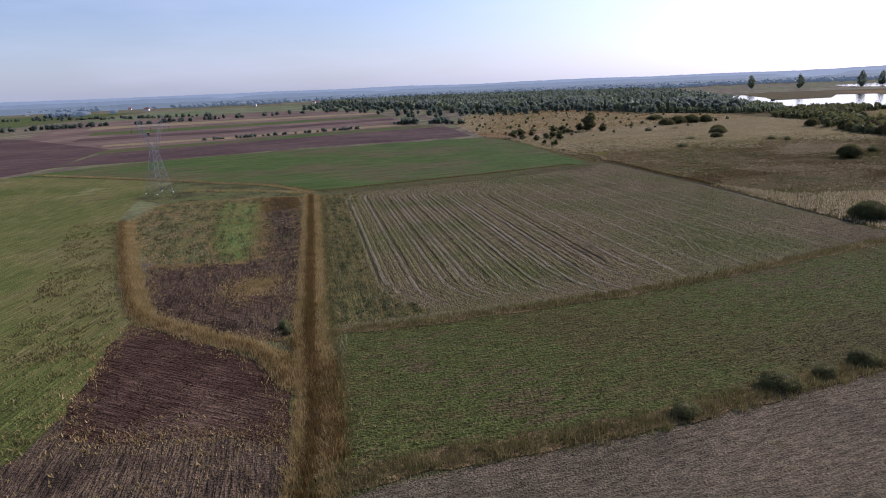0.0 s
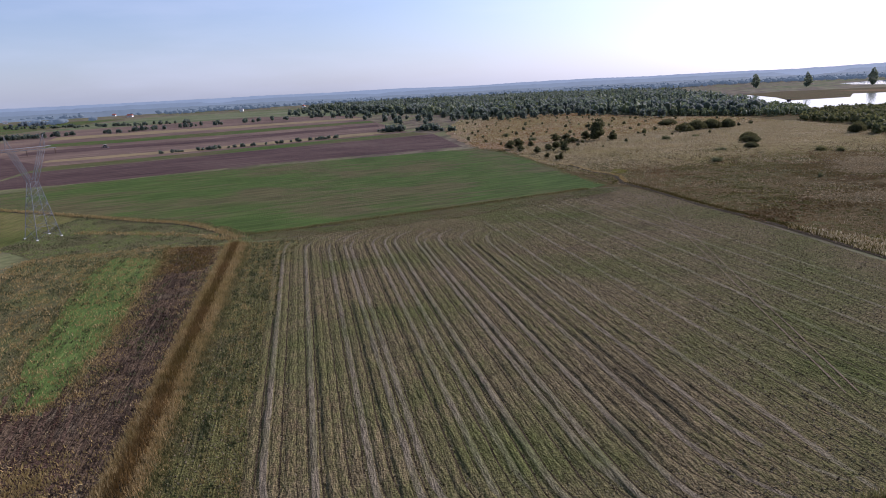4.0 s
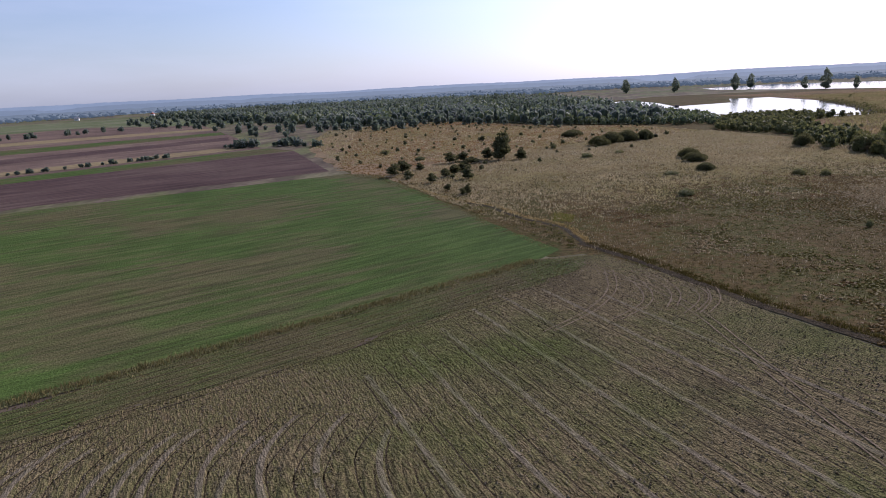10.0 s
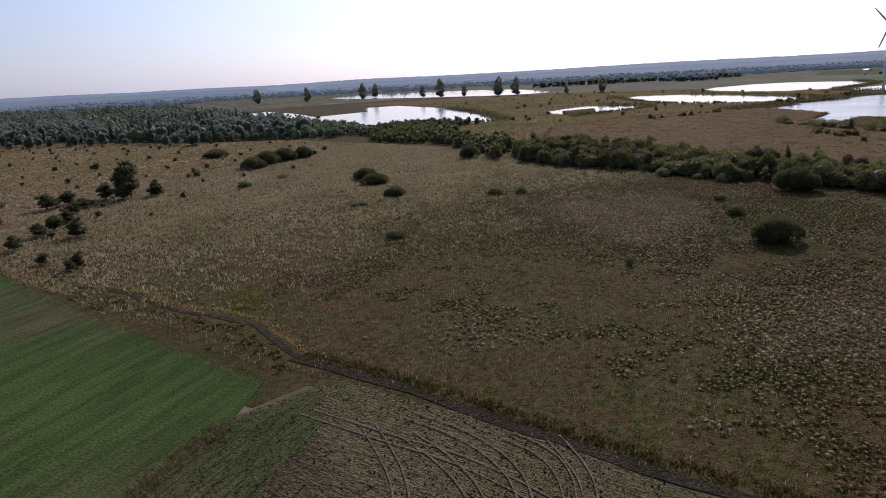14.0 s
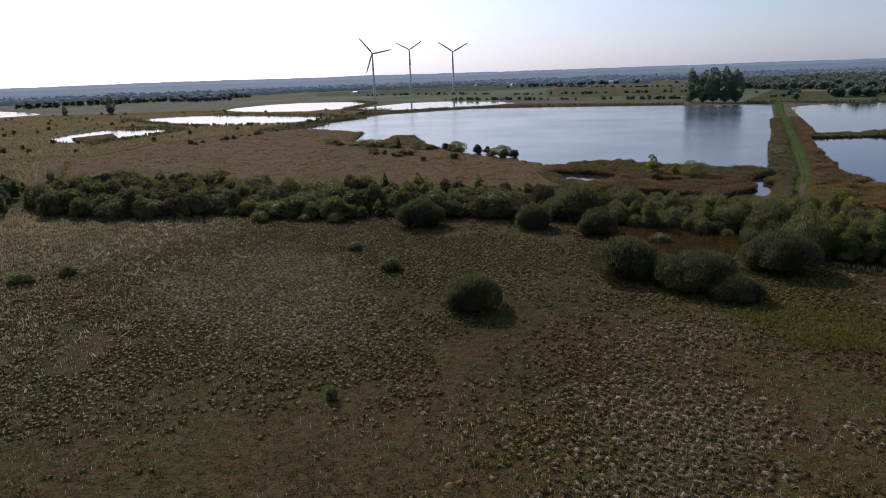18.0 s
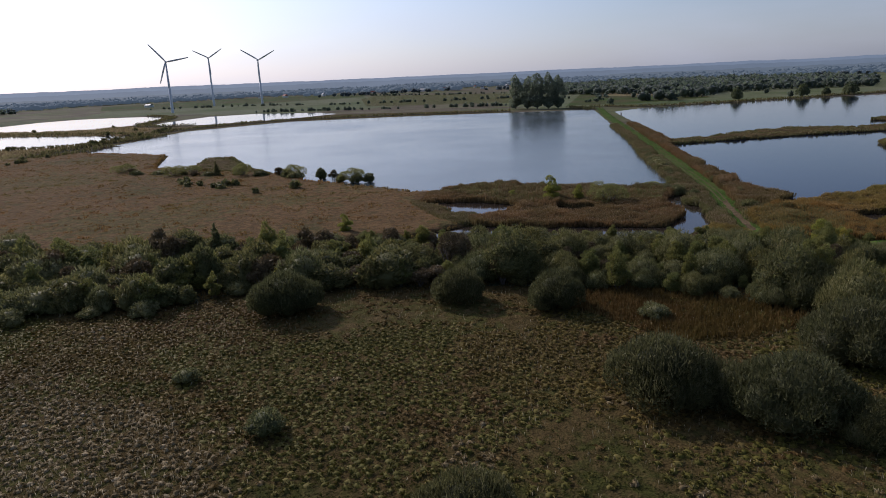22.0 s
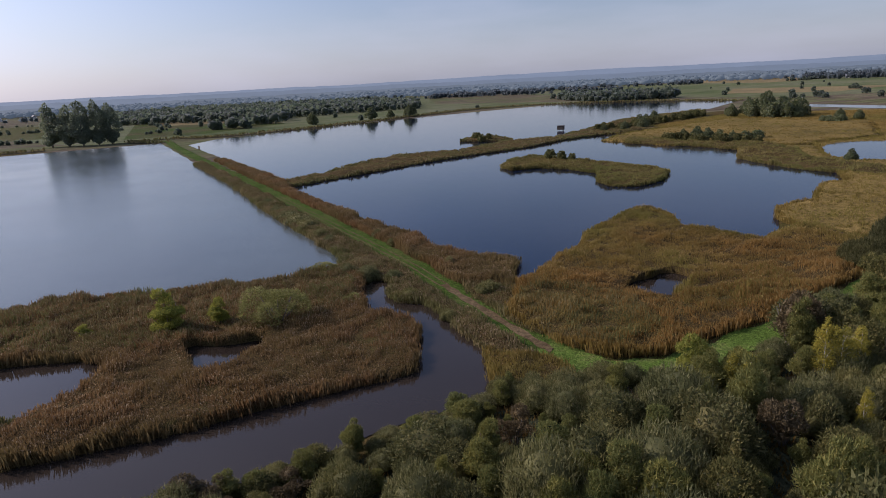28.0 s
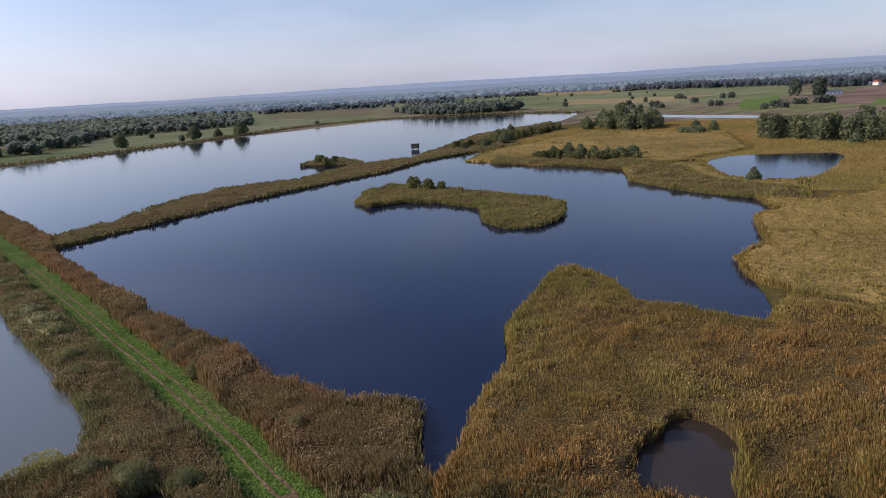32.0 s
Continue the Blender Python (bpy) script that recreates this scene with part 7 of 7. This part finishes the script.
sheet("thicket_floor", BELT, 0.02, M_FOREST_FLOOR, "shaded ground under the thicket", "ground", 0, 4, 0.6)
blades("thicket_grass", scatter(BELT, 1.2), G_RUST, "rusty grass under the thicket's edge", "grass", (0.4, 1.0), 0.1, 5, 0.3, 0.5)

blades("south_meadow_grass", scatter([(105, 145), (170, 118), (200, 165), (196, 190), (206, 214), (180, 190), (110, 200), (97, 225), (99, 190)], 1.2), G_MEADGREEN, "brown and green tussocks in the meadow's corner", "grass", (0.3, 0.65), 0.085, 8, 0.17, 0.55)
blades("bleached_corner_grass", scatter([(105, 145), (170, 118), (196, 190), (180, 190), (110, 200), (97, 225), (99, 190)], 0.6), G_FARGRASS, "bleached grass in the meadow's corner", "grass", (0.4, 0.8), 0.14, 4, 0.5, 0.8)

reeds("dark_reeds", scatter([(324, 184), (326, 196), (338, 211), (352, 228), (352, 242), (340, 250), (322, 236), (313, 227), (310, 217), (302, 207), (303, 196), (313, 187)], 4.5), G_REEDGREEN, "dark olive reeds and sedge behind the trees", (1.6, 2.5), 0.04, 4)

# a darker, greener stretch of the large bed beside the lane
reeds("dark_reeds", scatter([(258, 188.5), (268, 188.5), (279, 183), (284, 173), (277, 167), (266, 169), (257, 176)], 9.0), G_REEDGREEN, "darker green-brown reeds beside the lane", (1.7, 2.4), 0.035, 4)
reeds("pale_reeds", scatter([(246, 148), (252, 140), (262, 144), (262, 162), (256, 170), (250, 166)], 7.0), G_SEDGE, "paler yellow-green reeds along the lane", (1.7, 2.3), 0.035, 4)


# ---- pylon ----
def lerp(a, b, f):
    return tuple(p + (q - p) * f for p, q in zip(a, b))


pylon = new("power_pylon")
pylon.matrix_basis = pose(-108, 267, 0, 0, 0, 55)
tagged(pylon, "slender grey steel lattice pylon with forked top in a field", "pylon")
feet = [(-3.6, -3.6, 0), (3.6, -3.6, 0), (3.6, 3.6, 0), (-3.6, 3.6, 0)]
waist = [(-1.2, -1.0, 17), (1.2, -1.0, 17), (1.2, 1.0, 17), (-1.2, 1.0, 17)]
for f, w in zip(feet, waist):
    under("leg", sticks("leg", [(f, w, 0.11, 0.08, 4)], X_STEEL), pylon)
levels = [0.0, 0.22, 0.42, 0.6, 0.75, 0.88, 1.0]
for s in range(4):
    rods = []
    for a, b in zip(levels, levels[1:]):
        p, q, r, t = lerp(feet[s], waist[s], a), lerp(feet[(s + 1) % 4], waist[(s + 1) % 4], b), lerp(feet[(s + 1) % 4], waist[(s + 1) % 4], a), lerp(feet[s], waist[s], b)
        rods += [(p, q, 0.045, 0.045, 4), (r, t, 0.045, 0.045, 4), (t, q, 0.045, 0.045, 4)]
    for rod in rods:
        under("brace", sticks("brace", [rod], X_STEEL), pylon)
for sx in (-1, 1):
    rods = []
    for y in (-0.6, 0.6):
        inner, outer = [(sx * 0.3, y, 17.5), (sx * 3.6, y, 26)], [(sx * 1.2, y * 1.6, 17), (sx * 5.0, y, 26)]
        rods += [(*inner, 0.07, 0.06, 4), (*outer, 0.07, 0.06, 4)]
        for k in range(5):
            rods.append((lerp(*inner, k / 5), lerp(*outer, (k + 1) / 5), 0.04, 0.04, 4))
            rods.append((lerp(*inner, (k + 1) / 5), lerp(*outer, k / 5), 0.04, 0.04, 4))
    for rod in rods:
        under("fork_bar", sticks("fork_bar", [rod], X_STEEL), pylon)
    under("horn", sticks("horn", [((sx * 3.8, y, 26.6), (sx * 5.4, 0, 30.5), 0.06, 0.04, 4) for y in (-0.5, 0.5)] + [((sx * 5.4, y, 26.6), (sx * 5.4, 0, 30.5), 0.05, 0.04, 4) for y in (-0.5, 0.5)], X_STEEL), pylon)
beam = under("cross_arm", sticks("cross_arm", [((-8.5, 0, 26.2), (8.5, 0, 26.2), 0.09, 0.09, 4)] + [((-7, y, 26.9), (7, y, 26.9), 0.06, 0.06, 4) for y in (-0.5, 0.5)] + [((-7 + k, 0, 26.2), (-6 + k, 0.5 * (-1) ** k, 26.9), 0.04, 0.04, 4) for k in range(14)], X_STEEL), pylon)
for x in (-8.2, 0, 8.2):
    under("insulator", sticks("insulator", [((x, 0, 26.1), (x, 0, 24.4), 0.05, 0.05, 6)] + [((x, 0, 25.8 - i * 0.2), (x, 0, 25.72 - i * 0.2), 0.13, 0.11, 8) for i in range(7)], X_GLASSY), beam)
for f in feet:
    under("footing", sticks("footing", [((f[0], f[1], -0.1), (f[0], f[1], 0.3), 0.36, 0.3, 8)], X_WALL), pylon)


# ---- wind turbines ----
def blade_mesh(length):
    v, f, n = [], [], 12
    for i in range(n + 1):
        t = i / n
        c = length * (0.035 + 0.07 * math.sin(math.pi * min(1, 0.18 + t * 0.35)) * (1 - t) ** 0.7) * (0.45 if t < 0.05 else 1)
        tw = radians(16 * (1 - t))
        for dx, dy in ((-0.35, 0.0), (0.1, 0.09), (0.65, 0.0), (0.1, -0.05)):
            v.append((c * (dx * math.cos(tw) - dy * math.sin(tw)), c * (dx * math.sin(tw) + dy * math.cos(tw)), 1.2 + t * length))
    for i in range(n):
        for k in range(4):
            a, b = i * 4 + k, i * 4 + (k + 1) % 4
            f.append((a, b, b + 4, a + 4))
    return mesh_of("blade", v, f, X_WHITE, True)


def turbine(x, y, hub, length, face, spin):
    t = new("wind_turbine")
    t.matrix_basis = pose(x, y, 0, 0, 0, face)
    tagged(t, "white three-bladed wind turbine in a green field", "wind turbine", "wind turbines")
    under("tower", sticks("tower", [((0, 0, -0.5), (0, 0, hub * 0.5), 2.3, 1.75, 14), ((0, 0, hub * 0.5), (0, 0, hub), 1.75, 1.2, 14)], X_WHITE), t)
    bm = bmesh.new()
    bmesh.ops.create_cube(bm, size=1, matrix=Matrix.Translation((0, 2.2, hub + 1.0)) @ Matrix.Diagonal((3.4, 9.5, 3.4, 1)))
    bmesh.ops.bevel(bm, geom=bm.edges[:], offset=0.7, segments=2, affect="EDGES")
    part("nacelle", bm, X_WHITE, t)
    h = under("hub", sticks("hub", [((0, -2.6, hub + 1), (0, -4.2, hub + 1), 1.6, 1.3, 12), ((0, -4.2, hub + 1), (0, -5.0, hub + 1), 1.3, 0.3, 12)], X_WHITE), t)
    for k in range(3):
        b = under("blade", BLADE, h)
        b.matrix_basis = pose(0, -3.6, hub + 1, 0, spin + 120 * k, 0) @ Matrix.Scale(length / 30, 4)
    return t


BLADE = blade_mesh(30)
turbine(1264, 505, 77, 33, -78, -40)
turbine(1560, 481, 92, 31, -78, 57)
turbine(1540, 385, 84, 36, -78, 62)


# ---- houses and farm sheds of the far villages ----
def house(x, y, w, d, h, turn, roof, shed=False):
    o = new("farm_shed" if shed else "house")
    o.matrix_basis = pose(x, y, 0, 0, 0, turn)
    tagged(o, "long low farm shed with pale walls" if shed else ("white village house with red tiled roof" if roof is X_ROOF_RED else "white village house with grey roof"), "shed" if shed else "house", "far village houses")
    bm = bmesh.new()
    bmesh.ops.create_cube(bm, size=1, matrix=Matrix.Translation((0, 0, h / 2)) @ Matrix.Diagonal((w, d, h, 1)))
    part("wall", bm, X_WALL, o)
    bm = bmesh.new()
    e, r = 0.5, h + d * (0.22 if shed else 0.42)
    p = [bm.verts.new(c) for c in ((-w / 2 - e, -d / 2 - e, h - 0.1), (w / 2 + e, -d / 2 - e, h - 0.1), (w / 2 + e, d / 2 + e, h - 0.1), (-w / 2 - e, d / 2 + e, h - 0.1), (-w / 2 - e, 0, r), (w / 2 + e, 0, r))]
    for f in ((0, 1, 5, 4), (2, 3, 4, 5), (0, 4, 3), (1, 2, 5), (3, 2, 1, 0)):
        bm.faces.new([p[i] for i in f])
    roof_ob = part("roof", bm, roof, o)
    if not shed:
        bm = bmesh.new()
        bmesh.ops.create_cube(bm, size=1, matrix=Matrix.Translation((w * 0.2, 0.4, r)) @ Matrix.Diagonal((0.7, 0.7, 1.6, 1)))
        part("chimney", bm, X_ROOF_RED, roof_ob)
    for sx in (-0.28, 0.0, 0.28):
        for sy in (-1, 1):
            bm = bmesh.new()
            bmesh.ops.create_cube(bm, size=1, matrix=Matrix.Translation((sx * w, sy * (d / 2 + 0.02), h * 0.55)) @ Matrix.Diagonal((1.3, 0.1, 1.3, 1)))
            part("window", bm, X_WINDOW, o)
    return o


hr = random.Random(5)
for i in range(8):
    house(-1500 + i * 170 + hr.uniform(-25, 25), 2150 + hr.uniform(-150, 350), hr.uniform(10, 16), hr.uniform(8, 10), hr.uniform(4, 6.5), hr.uniform(0, 180), hr.choice((X_ROOF_RED, X_ROOF_GREY)))
for i in range(18):
    house(2150 + hr.uniform(-300, 500), -250 + i * 42 + hr.uniform(-20, 20), hr.uniform(10, 15), hr.uniform(8, 10), hr.uniform(4, 6), hr.uniform(0, 180), hr.choice((X_ROOF_RED, X_ROOF_GREY)))
for x, y in ((554, -1397), (536, -1405), (352, -1452), (332, -1412), (344, -1440), (226, -1083), (900, -2200), (960, -2250), (1050, -2300), (172, -985)):
    house(x, y, hr.uniform(10, 13), 8, 4.5, hr.uniform(0, 180), hr.choice((X_ROOF_RED, X_ROOF_GREY)))
house(192, -1000, 26, 9, 3.6, 24, X_ROOF_GREY, True)
house(1720, 640, 22, 10, 4.5, 40, X_ROOF_GREY, True)
house(236, -690, 20, 8, 4, 37, X_ROOF_GREY, True)


# ---- tractor with plough in the brown field ----
def box(bm, c, s):
    bmesh.ops.create_cube(bm, size=1, matrix=Matrix.Translation(c) @ Matrix.Diagonal((*s, 1)))


tractor = new("tractor")
tractor.matrix_basis = pose(-278, 690, 0.05, 0, 0, 60)
tagged(tractor, "pale tractor drawing a plough across bare soil", "tractor")
bm = bmesh.new()
box(bm, (0.2, 1.6, 1.35), (1.1, 2.4, 1.0))
bmesh.ops.bevel(bm, geom=bm.edges[:], offset=0.15, segments=2, affect="EDGES")
part("bonnet", bm, X_TRACTOR, tractor)
bm = bmesh.new()
box(bm, (0.2, -0.4, 2.1), (1.7, 1.6, 1.7))
bmesh.ops.bevel(bm, geom=bm.edges[:], offset=0.12, segments=2, affect="EDGES")
cab = part("cab", bm, X_WINDOW, tractor, "dark glazed cab")
bm = bmesh.new()
box(bm, (0.2, -0.4, 3.02), (1.9, 1.8, 0.16))
part("cab_roof", bm, X_TRACTOR, cab)
for x, y, r in ((-0.85, -0.6, 0.95), (1.25, -0.6, 0.95), (-0.65, 2.2, 0.6), (1.05, 2.2, 0.6)):
    wheel = under("wheel", sticks("wheel", [((x - 0.22, y, r), (x + 0.22, y, r), r, r, 18)], X_TYRE), tractor)
    under("rim", sticks("rim", [((x - 0.24, y, r), (x + 0.24, y, r), r * 0.5, r * 0.5, 12)], X_TRACTOR), wheel)
under("plough", sticks("plough", [((0.2, -1.3, 0.8), (0.2, -5.0, 0.8), 0.09, 0.09, 5)] + [((0.2, -1.9 - i * 0.8, 0.8), (0.7, -2.1 - i * 0.8, 0.05), 0.08, 0.12, 5) for i in range(4)], X_STEEL), tractor, "grey steel plough")


# ---- hide, sluice and posts in the ponds ----
def hide(x, y, turn, label):
    o = new("hunting_hide")
    o.matrix_basis = pose(x, y, 0, 0, 0, turn)
    tagged(o, label, "hide")
    for sx in (-1.6, 1.6):
        for sy in (-1.2, 1.2):
            under("stilt", sticks("stilt", [((sx, sy, -0.3), (sx, sy, 1.6), 0.12, 0.12, 6)], X_DARKWOOD), o)
    for k, (c, s) in enumerate((((0, -1.3, 2.0), (4.4, 0.1, 2.6)), ((0, 1.3, 2.0), (4.4, 0.1, 2.6)), ((-2.15, 0, 2.0), (0.1, 2.5, 2.6)), ((2.15, 0, 2.0), (0.1, 2.5, 2.6)))):
        bm = bmesh.new()
        box(bm, c, s)
        part("wall_panel", bm, X_DARKWOOD, o)
    bm = bmesh.new()
    box(bm, (0, 0, 3.4), (4.8, 3.3, 0.15))
    part("roof", bm, X_DARKWOOD, o)


hide(467, -128, 15, "dark wooden hide on stilts by the reeds")
hide(452, 850, 30, "weathered wooden hide standing in the pond")
sluice = new("sluice")
sluice.matrix_basis = pose(652, 38, 0, 0, 0, -20)
tagged(sluice, "old wooden sluice posts at the causeway", "sluice")
for i in range(5):
    under("post", sticks("post", [((i * 1.6, 0, -0.4), (i * 1.6, 0.1, 1.9), 0.16, 0.14, 6)], X_WOOD), sluice)
bm = bmesh.new()
box(bm, (3.2, 0, 1.5), (7.2, 0.12, 0.3))
part("rail", bm, X_WOOD, sluice)
for i, (x, y) in enumerate(((430, -50), (431.5, -47), (429, -53), (440, 950), (445, 940), (452, 945), (438, 930))):
    tagged(new("mooring_post", sticks("mooring_post", [((x, y, -0.3), (x + 0.1, y, 2.0), 0.14, 0.11, 6)], X_WOOD)), "grey wooden post standing in the water", "post", "posts in the water")
